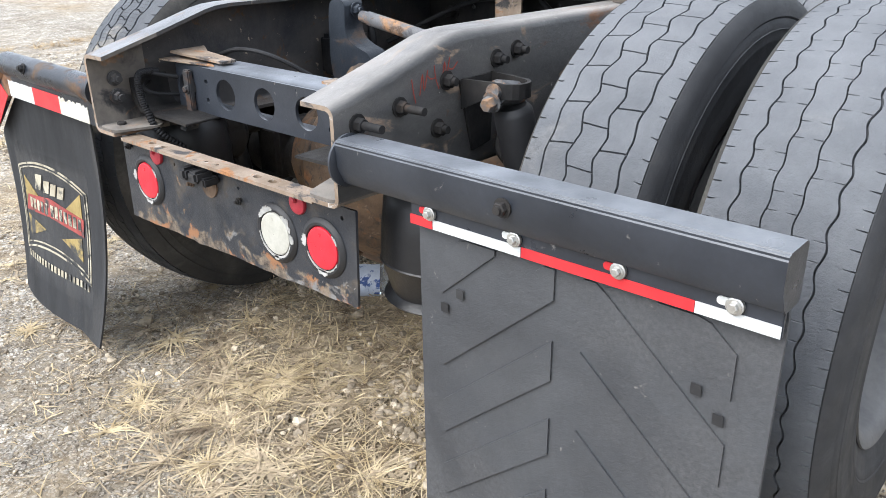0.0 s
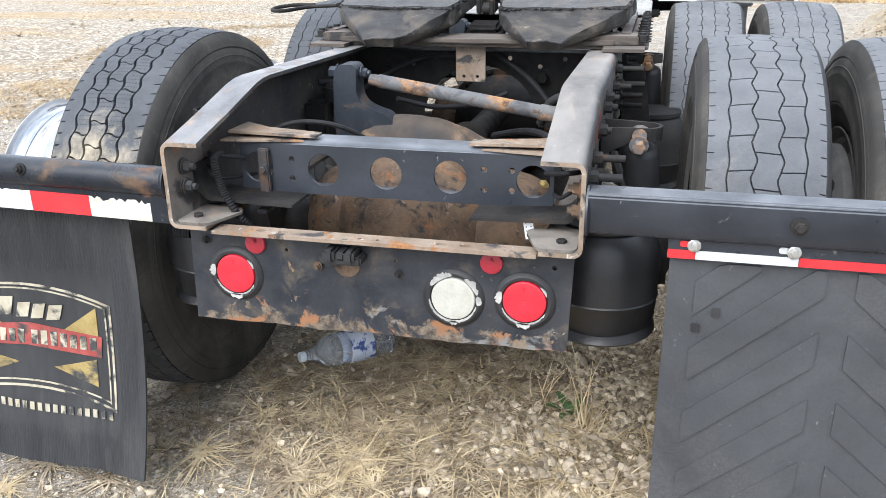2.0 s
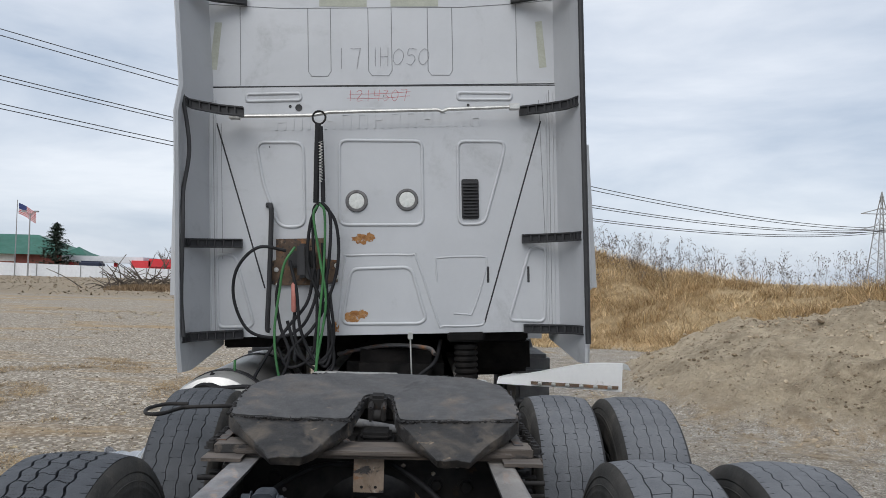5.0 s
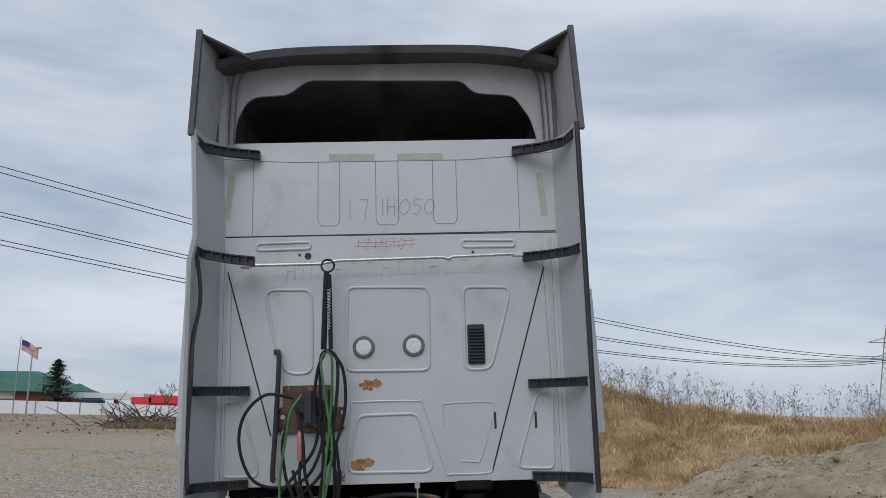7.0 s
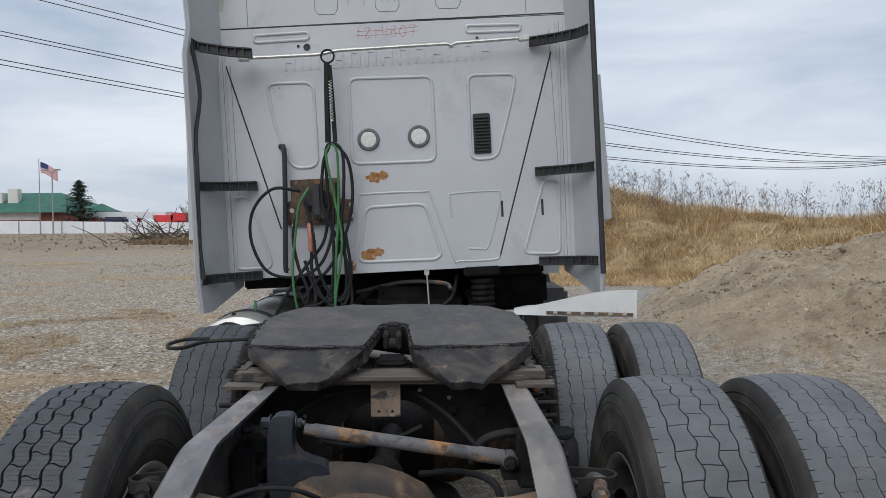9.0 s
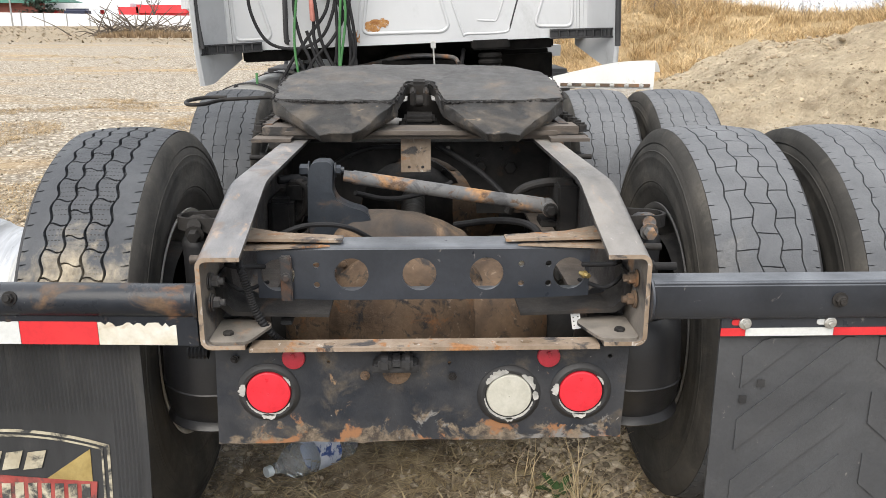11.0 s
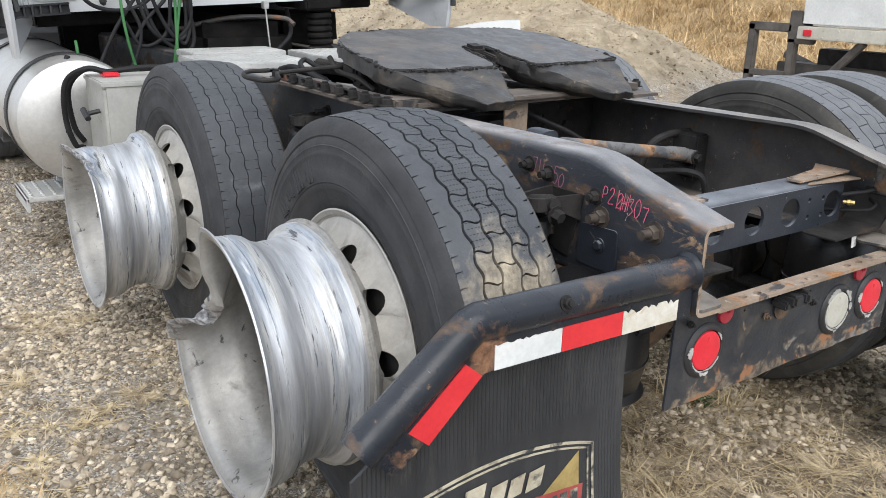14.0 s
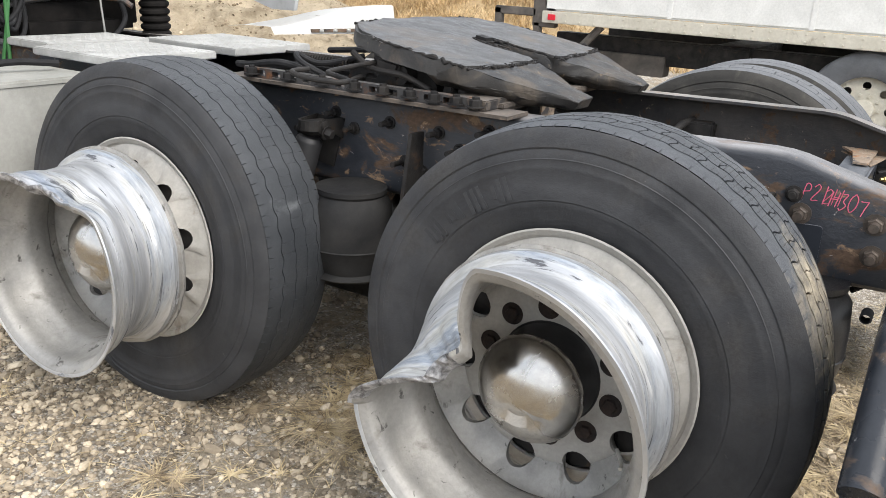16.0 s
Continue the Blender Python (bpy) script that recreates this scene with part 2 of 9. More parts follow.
M_SIGNRED = surf("worn_red_print", (0.24, 0.035, 0.03), (0.34, 0.07, 0.06), 20, 110, 0.7, 0.85, bump=0.2, layers=(((0.05, 0.05, 0.05), 11, 0.51, 0.60, 0.8, 0.0),))
M_CABDIM = surf("darker_grey_fairing", (0.30, 0.30, 0.30), (0.40, 0.39, 0.385), 3, 40, 0.6, 0.75, bump=0.05)
# Dark grey mouldings; also the shade under the fairing top, put into colour
M_CABDARK = surf("dark_grey_moulding_and_shade", (0.07, 0.07, 0.075), (0.11, 0.11, 0.115), 4, 60, 0.6, 0.75, bump=0.05)
M_RUSTSPOT = surf("orange_surface_rust", (0.22, 0.09, 0.025), (0.42, 0.22, 0.08), 30, 90, 0.85, bump=0.5, layers=(((0.45, 0.40, 0.36), 40, 0.56, 0.62, 0.6, 0.0),))
M_ALUTANK = surf("dusty_tank_aluminium", (0.50, 0.49, 0.47), (0.60, 0.59, 0.57), 2, 50, 0.38, 0.5, metal=0.7, bump=0.05)
M_CREAM = surf("cream_trailer_rail", (0.52, 0.49, 0.41), (0.62, 0.59, 0.51), 4, 40, 0.5, 0.65, bump=0.05, layers=(((0.30, 0.25, 0.2), 3, 0.6, 0.75, 0.8, 0.0),))
M_FRAMEGREY = surf("weathered_grey_brown_steel", (0.07, 0.065, 0.06), (0.15, 0.13, 0.115), 4, 40, 0.8, bump=0.2)
M_CHROME = surf("chromed_hub_cover", (0.52, 0.50, 0.47), (0.66, 0.64, 0.61), 4, 60, 0.12, 0.34, metal=1.0, bump=0.05,
                layers=(((0.42, 0.39, 0.35), 7, 0.5, 0.75, 0.5, 0.5),))
M_FLAP = surf("dull_black_rubber_flap", (0.040, 0.042, 0.047), (0.066, 0.069, 0.075), 4, 140, 0.5, 0.75, bump=0.35,
              layers=(((0.20, 0.19, 0.18), 42, 0.66, 0.72, 0.9, 0.0), ((0.085, 0.085, 0.088), 3, 0.5, 0.7, 0.8, 0.0)))
M_CAB = surf("silver_grey_cab_paint", (0.45, 0.46, 0.475), (0.50, 0.51, 0.525), 1.6, 40, 0.42, 0.55, metal=0.15, bump=0.0, grain=0.05,
             layers=(((0.39, 0.39, 0.395), 2.2, 0.56, 0.85, 0.6, 0.1), ((0.40, 0.38, 0.36), 30, 0.72, 0.78, 0.7, 0.0)))
M_PLASTIC = surf("black_moulded_plastic", (0.016, 0.016, 0.018), (0.03, 0.03, 0.032), 8, 90, 0.5, 0.65, bump=0.1)
M_WHITE = surf("dirty_white_paint", (0.66, 0.66, 0.64), (0.80, 0.80, 0.78), 3, 50, 0.45, 0.6, bump=0.05,
               layers=(((0.35, 0.30, 0.24), 5, 0.66, 0.82, 0.8, 0.0),))
M_FENDER = surf("chipped_white_fender_plastic", (0.80, 0.80, 0.79), (0.88, 0.88, 0.87), 3, 50, 0.4, 0.55, bump=0.05, grain=0.1, layers=(((0.45, 0.42, 0.37), 9, 0.66, 0.74, 0.8, 0.0),))
M_REDLENS = surf("red_lamp_lens", (0.62, 0.02, 0.035), (0.72, 0.03, 0.05), 20, 120, 0.25, 0.4, bump=0.1)
M_REDOLD = surf("faded_red_reflector", (0.30, 0.018, 0.03), (0.42, 0.03, 0.05), 30, 120, 0.35, 0.5, bump=0.1)
M_WLENS = surf("milky_white_lamp_lens", (0.42, 0.41, 0.355), (0.52, 0.51, 0.455), 18, 100, 0.25, 0.4, bump=0.1)
M_TAPERED = surf("red_reflective_tape", (0.58, 0.022, 0.032), (0.68, 0.035, 0.04), 8, 90, 0.35, 0.5, bump=0.05)
M_TAPEWHITE = surf("white_reflective_tape", (0.58, 0.60, 0.60), (0.70, 0.71, 0.70), 8, 90, 0.35, 0.5, bump=0.05, layers=(((0.50, 0.44, 0.34), 9, 0.58, 0.70, 0.6, 0.0),))
M_ZINC = surf("zinc_plated_steel", (0.5, 0.5, 0.48), (0.66, 0.65, 0.62), 30, 120, 0.35, 0.5, metal=0.8, bump=0.1)

# ---- mesh helpers ----


def bm_new():
    return bmesh.new()


def part(name, bm, material, parent, label="", smooth=True, m=None):
    """Link a bmesh as one mesh object under a thing or a part."""
    me = bpy.data.meshes.new(name)
    bmesh.ops.recalc_face_normals(bm, faces=bm.faces)
    bm.to_mesh(me)
    bm.free()
    for mt in material if isinstance(material, (list, tuple)) else [material]:
        me.materials.append(mt)
    if smooth:
        me.polygons.foreach_set("use_smooth", [True] * len(me.polygons))
        me.set_sharp_from_angle(angle=radians(35))
    ob = new(name, me)
    if parent is not None:
        ob.parent = parent
    if m is not None:
        ob.matrix_basis = m
    if label:
        ob["label"] = label
    return ob


def thing(name, label, category, m=None, group="", kind=""):
    e = new(name)
    e.empty_display_size = 0.1
    if m is not None:
        e.matrix_basis = m
    return tagged(e, label, category, group, kind)


def box(bm, lo, hi, bevel=0.0, m=None, seg=2):
    """A box from corner to corner, its edges rounded."""
    r = bmesh.ops.create_cube(bm, size=1.0)
    vs = r["verts"]
    for v in vs:
        v.co = Vector([lo[i] + (v.co[i] + 0.5) * (hi[i] - lo[i]) for i in range(3)])
    if bevel:
        es = list({e for v in vs for e in v.link_edges})
        r2 = bmesh.ops.bevel(bm, geom=es, offset=bevel, segments=seg, affect="EDGES", clamp_overlap=True)
        vs = list({v for f in r2["faces"] for v in f.verts} | {v for v in vs if v.is_valid})
    if m is not None:
        bmesh.ops.transform(bm, matrix=m, verts=vs)
    return vs


def lathe(bm, profile, n=48, axis="x", m=None, arc=None):
    """Turn a profile of (along, radius) round an axis."""
    rings = []
    for a, r in profile:
        ring = []
        for i in range(n):
            t = 2 * math.pi * i / n
            c, s = r * math.cos(t), r * math.sin(t)
            co = {"x": (a, c, s), "y": (c, a, s), "z": (c, s, a)}[axis]
            ring.append(bm.verts.new(m @ Vector(co) if m is not None else co))
        rings.append(ring)
    for k in range(len(rings) - 1):
        for i in range(n):
            j = (i + 1) % n
            bm.faces.new((rings[k][i], rings[k][j], rings[k + 1][j], rings[k + 1][i]))
    return rings


def rod(bm, pts, r, n=10, caps=True):
    """A tube swept along points; r is one radius or one for each point."""
    pts = [Vector(p) for p in pts]
    rs = [r] * len(pts) if isinstance(r, (int, float)) else r
    prev, rings = None, []
    for i, p in enumerate(pts):
        d = (pts[min(i + 1, len(pts) - 1)] - pts[max(i - 1, 0)]).normalized()
        if prev is None:
            u = d.orthogonal().normalized()
        else:
            u = (prev - d * prev.dot(d)).normalized()
        prev = u
        w = d.cross(u)
        rings.append([bm.verts.new(p + (u * math.cos(2 * math.pi * k / n) + w * math.sin(2 * math.pi * k / n)) * rs[i]) for k in range(n)])
    for a, b in zip(rings, rings[1:]):
        for k in range(n):
            bm.faces.new((a[k], a[(k + 1) % n], b[(k + 1) % n], b[k]))
    if caps:
        bm.faces.new(rings[0][::-1])
        bm.faces.new(rings[-1])
    return rings


def curve_pts(pts, n=8):
    """A smooth line through points."""
    P = [Vector(p) for p in pts]
    P = [P[0] * 2 - P[1]] + P + [P[-1] * 2 - P[-2]]
    out = []
    for i in range(1, len(P) - 2):
        a, b, c, d = P[i - 1:i + 3]
        for k in range(n):
            t = k / n
            out.append(0.5 * (2 * b + (c - a) * t + (2 * a - 5 * b + 4 * c - d) * t * t + (3 * b - a - 3 * c + d) * t ** 3))
    return out + [P[-2]]


def slab(bm, outline, holes=(), depth=0.01, m=None):
    """A plate in the xy plane with holes, of a thickness towards -z; outline and holes are lists of (x, y)."""
    edges = []
    for loop in (outline, *holes):
        vs = [bm.verts.new((x, y, 0)) for x, y in loop]
        edges += [bm.edges.new((vs[i], vs[(i + 1) % len(vs)])) for i in range(len(vs))]
    r = bmesh.ops.triangle_fill(bm, edges=edges, use_beauty=True, use_dissolve=False)
    fs = [f for f in r["geom"] if isinstance(f, bmesh.types.BMFace)]
    vs0 = list({v for f in fs for v in f.verts})
    ex = bmesh.ops.extrude_face_region(bm, geom=fs)
    vs1 = [v for v in ex["geom"] if isinstance(v, bmesh.types.BMVert)]
    for v in vs1:
        v.co.z -= depth
    if m is not None:
        bmesh.ops.transform(bm, matrix=m, verts=vs0 + vs1)
    return vs0 + vs1


def circle(cx, cy, r, n=24, sx=1.0):
    return [(cx + r * sx * math.cos(2 * math.pi * i / n), cy + r * math.sin(2 * math.pi * i / n)) for i in range(n)]


def round_rect(x0, y0, x1, y1, r, n=5):
    out = []
    for cx, cy, a in ((x1 - r, y1 - r, 0), (x0 + r, y1 - r, 90), (x0 + r, y0 + r, 180), (x1 - r, y0 + r, 270)):
        for k in range(n + 1):
            t = radians(a + 90 * k / n)
            out.append((cx + r * math.cos(t), cy + r * math.sin(t)))
    return out


def round_poly(pts, r, n=5):
    """A polygon with rounded corners."""
    out, k = [], len(pts)
    for i in range(k):
        a, b, c = Vector(pts[i - 1]), Vector(pts[i]), Vector(pts[(i + 1) % k])
        u, v = (a - b).normalized(), (c - b).normalized()
        rr = min(r, (a - b).length * 0.45, (c - b).length * 0.45)
        p, q = b + u * rr, b + v * rr
        for j in range(n + 1):
            t = j / n
            out.append(tuple((p * (1 - t) ** 2 + b * 2 * t * (1 - t) + q * t * t)))
    return out


FACE_BACK = Matrix(((1, 0, 0, 0), (0, 0, -1, 0), (0, 1, 0, 0), (0, 0, 0, 1)))  # plate facing -y, thickness towards +y


def hexbolt(bm, c, axis, r=0.013, h=0.012, stem=0.0):
    """A bolt head on its washer, with a stem through it, as one mesh."""
    m = Matrix.Translation(c) @ Vector((0, 0, 1)).rotation_difference(Vector(axis)).to_matrix().to_4x4()
    prof = [(0, 0.0005, 0), (0, r * 1.45, 0), (0.003, r * 1.45, 0), (0.003, r, 1), (0.003 + h * 0.85, r, 1), (0.003 + h, r * 0.85, 1)]
    prof += [(0.003 + h, r * 0.6, 0), (0.003 + h + stem, r * 0.6, 0), (0.003 + h + stem, 0.0005, 0)] if stem else [(0.003 + h, 0.0005, 0)]
    rings = []
    for z, rr, six in prof:
        rings.append([bm.verts.new(m @ Vector((rr * (0.866 if six and k % 2 else 1) * math.cos(math.pi * k / 6), rr * (0.866 if six and k % 2 else 1) * math.sin(math.pi * k / 6), z))) for k in range(12)])
    for p, q in zip(rings, rings[1:]):
        for k in range(12):
            bm.faces.new((p[k], p[(k + 1) % 12], q[(k + 1) % 12], q[k]))

# ---- ground and distance ----


def bank_foot(x, y):
    """Metres past the foot of the grassy bank, which bends round behind the spoil heap."""
    if x < 3 or y < 2:
        return -9.0
    return max(y - 17.5 + 0.12 * (x - 5), (y - 17.5 + 1.9 * (x - 5)) / 2.15)


def height(x, y):
    """The lie of the land: flat yard, a spoil heap and a grassy bank beyond it on the right, a dip behind the parked trailer."""
    z = 0.012 * noise.noise(Vector((x * 1.3, y * 1.3, 0))) + 0.006 * noise.noise(Vector((x * 6, y * 6, 3)))
    far = math.hypot(x, y)
    z += 0.010 * max(0.0, 1 - (x / 1.7) ** 4) * max(0.0, 1 - ((y - 1.2) / 1.6) ** 4)
    if far > 6:
        z += 0.05 * noise.noise(Vector((x * 0.15, y * 0.15, 7))) * min(1, (far - 6) / 10)
    # spoil heap: a cone with a steeper face towards the truck
    d = math.hypot((x - 6.2) / (3.3 if x < 6.2 else 4.1), (y - 9.6) / (3.7 if y < 9.6 else 5.5))
    if d < 1.05:
        h = 1.32 * max(0.0, 1 - d) * (1.5 - 0.5 * max(0.0, 1 - d))
        z += h * (1 + 0.2 * noise.noise(Vector((x * 0.8, y * 0.8, 1)))) + 0.13 * min(1, h * 2.5) * noise.noise(Vector((x * 2.3, y * 2.3, 4))) + 0.06 * min(1, h * 3) * noise.noise(Vector((x * 9, y * 9, 24))) + 0.07 * min(1, h * 3) * noise.noise(Vector((x * 5.5, y * 5.5, 14)))
    # grassy bank
    foot = bank_foot(x, y)
    if foot > 0:
        k = min(1, max(0, (x - 3.0) / 2.5)) * min(1, foot / 5.5) * min(1, (y - 2) / 4)
        k = k * k * (3 - 2 * k)
        z += k * (max(1.42, 2.32 - 0.19 * (x - 5.1)) + 0.25 * noise.noise(Vector((x * 0.35, y * 0.35, 2))))
    # the field rises gently towards the fence
    if y > 40:
        z += 0.30 * min(1, (y - 40) / 60)
    # the far yard on the right lies lower
    if x > 2.2 and y < 5.5:
        k = min(1, (x - 2.2) / 2.5) * min(1, max(0, (5.5 - y) / 2.0))
        z -= 0.20 * k
    return z


def ground_mesh():
    xs = [-400, -250, -160, -100, -60, -40, -28, -20, -15] + [round(-12 + 0.25 * i, 3) for i in range(0, 60)] + [round(3 + 0.11 * i, 3) for i in range(0, 80)] + [round(11.8 + 0.3 * i, 3) for i in range(0, 11)] + [17, 20, 25, 32, 45, 70, 110, 180, 260, 400]
    ys = [-400, -200, -100, -50, -25, -15, -10, -7] + [round(-5 + 0.25 * i, 3) for i in range(0, 42)] + [round(5.5 + 0.11 * i, 3) for i in range(0, 80)] + [round(14.3 + 0.25 * i, 3) for i in range(0, 48)] + [28, 30, 34, 40, 48, 60, 80, 105, 140, 200, 280, 400, 600]
    vs = [(x, y, height(x, y)) for y in ys for x in xs]
    n = len(xs)
    fs = [(j * n + i, j * n + i + 1, (j + 1) * n + i + 1, (j + 1) * n + i) for j in range(len(ys) - 1) for i in range(n - 1)]
    me = bpy.data.meshes.new("ground")
    me.from_pydata(vs, [], fs)
    me.polygons.foreach_set("use_smooth", [True] * len(fs))
    return me


def ground_material():
    m = bpy.data.materials.new("gravel_and_dirt_yard")
    m.use_nodes = True
    t = m.node_tree
    p = t.nodes["Principled BSDF"]
    co = t.nodes.new("ShaderNodeTexCoord").outputs["Object"]
    # packed dirt
    dirt = mixc(t, ramp(t, noise_of(t, co, 0.7, 8, 0.6, 0.5), 0.35, 0.65), (0.205, 0.165, 0.118), (0.48, 0.41, 0.315))
    dirt = mixc(t, ramp(t, noise_of(t, co, 9, 8, 0.7), 0.3, 0.7), dirt, mixc(t, 0.5, dirt, (0.60, 0.54, 0.44)))
    dirt = mixc(t, 0.5, dirt, ramp(t, noise_of(t, co, 90, 6, 0.85), 0.36, 0.62, (0.30, 0.29, 0.28, 1), (1, 1, 1, 1)), "MULTIPLY")
    # pebbles
    heights = []
    col = dirt
    for sc, lo in ((34, 0.22), (62, 0.24), (120, 0.26)):
        vo = nd(t, "ShaderNodeTexVoronoi", Scale=sc, Randomness=1.0)
        t.links.new(co, vo.inputs["Vector"])
        stone = ramp(t, vo.outputs["Color"], 0.15, 0.9, (0.15, 0.13, 0.11, 1), (0.78, 0.73, 0.65, 1))
        pick = ramp(t, mixc(t, 0.5, noise_of(t, co, sc * 0.42, 3, 0.6), noise_of(t, co, 1.1, 5, 0.6)), 0.45, 0.49)
        inside = ramp(t, vo.outputs["Distance"], lo + 0.24, lo + 0.18)
        f = mixc(t, 1.0, pick, inside, "MULTIPLY")
        col = mixc(t, f, col, stone)
        heights.append(f)
    # straw-strewn patches and the tan tracks of the yard
    straw = ramp(t, noise_of(t, co, 0.35, 8, 0.75, 0.4), 0.53, 0.61)
    scol = mixc(t, ramp(t, noise_of(t, co, 30, 6, 0.8, 1.0), 0.35, 0.65), (0.24, 0.165, 0.09), (0.50, 0.385, 0.235))
    col = mixc(t, mixc(t, 1.0, straw, (0.7, 0.7, 0.7), "MULTIPLY"), col, scol)
    col = mixc(t, 0.85, col, ramp(t, noise_of(t, co, 6.0, 10, 0.85, 0.3), 0.38, 0.58, (0.45, 0.42, 0.39, 1), (1.1, 1.1, 1.1, 1)), "MULTIPLY")
    # Brown soil under the straw, with the shade between stalks put into its colour
    al = t.nodes.new("ShaderNodeAttribute")
    al.attribute_name = "litter_and_shade"
    col = mixc(t, al.outputs["Fac"], col, mixc(t, ramp(t, noise_of(t, co, 14, 8, 0.75), 0.36, 0.62), (0.11, 0.083, 0.054), (0.46, 0.38, 0.27)))
    # pale stony yard, with wheel tracks and worn grass lying in long streaks
    ay = t.nodes.new("ShaderNodeAttribute")
    ay.attribute_name = "stony"
    vo = nd(t, "ShaderNodeTexVoronoi", Scale=19, Randomness=1.0)
    t.links.new(co, vo.inputs["Vector"])
    chips = mixc(t, ramp(t, vo.outputs["Distance"], 0.55, 0.38), (0.29, 0.25, 0.20), ramp(t, vo.outputs["Color"], 0.1, 0.9, (0.32, 0.275, 0.22, 1), (0.74, 0.685, 0.59, 1)))
    chips = mixc(t, 0.55, chips, ramp(t, noise_of(t, co, 5.0, 8, 0.8), 0.36, 0.62, (0.52, 0.48, 0.43, 1), (1.2, 1.18, 1.15, 1)), "MULTIPLY")
    lie = nd(t, "ShaderNodeMapping", Scale=(0.07, 0.32, 1.0))
    t.links.new(co, lie.inputs[0])
    worn = mixc(t, ramp(t, noise_of(t, co, 3.0, 8, 0.8), 0.35, 0.65), (0.24, 0.145, 0.065), (0.56, 0.41, 0.225))
    chips = mixc(t, mixc(t, 1.0, ramp(t, noise_of(t, lie.outputs[0], 1.0, 8, 0.72, 0.5), 0.53, 0.60), (0.75, 0.75, 0.75), "MULTIPLY"), chips, worn)
    col = mixc(t, ay.outputs["Fac"], col, chips)
    # bare tan soil of the heap, and dead grass of the bank
    at = t.nodes.new("ShaderNodeAttribute")
    at.attribute_name = "soil"
    col = mixc(t, at.outputs["Fac"], col, mixc(t, ramp(t, noise_of(t, co, 3.5, 8, 0.7), 0.35, 0.68), mixc(t, ramp(t, noise_of(t, co, 0.9, 6, 0.65, 0.5), 0.42, 0.60), (0.36, 0.285, 0.195), (0.50, 0.40, 0.28)), (0.72, 0.605, 0.44)))
    ag = t.nodes.new("ShaderNodeAttribute")
    ag.attribute_name = "grass"
    col = mixc(t, ag.outputs["Fac"], col, mixc(t, ramp(t, noise_of(t, co, 2.0, 8, 0.75, 0.8), 0.35, 0.66), (0.42, 0.305, 0.17), (0.70, 0.54, 0.33)))
    t.links.new(col, p.inputs["Base Color"])
    p.inputs["Roughness"].default_value = 0.95
    p.inputs["Specular IOR Level"].default_value = 0.2
    b1 = nd(t, "ShaderNodeBump", Strength=1.0, Distance=0.02)
    hsum = mixc(t, 0.5, heights[0], heights[1])
    hsum = mixc(t, 0.55, hsum, noise_of(t, co, 48, 10, 0.85))
    t.links.new(hsum, b1.inputs["Height"])
    b2 = nd(t, "ShaderNodeBump", Strength=1.0, Distance=0.22)
    rough = mixc(t, at.outputs["Fac"], (0.5, 0.5, 0.5), noise_of(t, co, 4.5, 10, 0.68, 0.4))
    t.links.new(rough, b2.inputs["Height"])
    t.links.new(b1.outputs[0], b2.inputs["Normal"])
    t.links.new(b2.outputs[0], p.inputs["Normal"])
    return m


gme = ground_mesh()
gme.materials.append(ground_material())
tagged(new("ground", gme), "tan gravel and dirt yard with dry straw and a spoil heap", "ground", kind="structure")
for nm in ("soil", "grass", "litter_and_shade", "stony"):
    gme.attributes.new(nm, "FLOAT", "POINT")
soil, grass_at, litter_and_shade, stony = [gme.attributes[nm] for nm in ("soil", "grass", "litter_and_shade", "stony")]
for i, v in enumerate(gme.vertices):
    x, y, z = v.co
    soil.data[i].value = min(1.0, max(0.0, (z - 0.06) * 5)) if (x > 3 and y > 4) else (0.75 if (4 < x < 30 and 5 < y < 18) else 0.0)
    litter_and_shade.data[i].value = min(0.85, (y - 40) / 7) if (y > 40 and x < 3) else min(1.0, 1.15 * math.exp(-((x - 0.25) / 0.80) ** 2 - ((y - 0.50) / 0.75) ** 2))
    stony.data[i].value = min(1.0, max(0.0, (y - 3.2) / 2.5)) * min(1.0, max(0.0, (-1.3 - x) / 1.0)) if y < 42 else 0.0
    grass_at.data[i].value = min(1.0, max(0.0, bank_foot(x, y) + 0.4)) if bank_foot(x, y) > -0.4 else 0.0


# ---- the truck: wheels ----

AXLES = (0.645, 2.005)
TYRE_R = 0.528


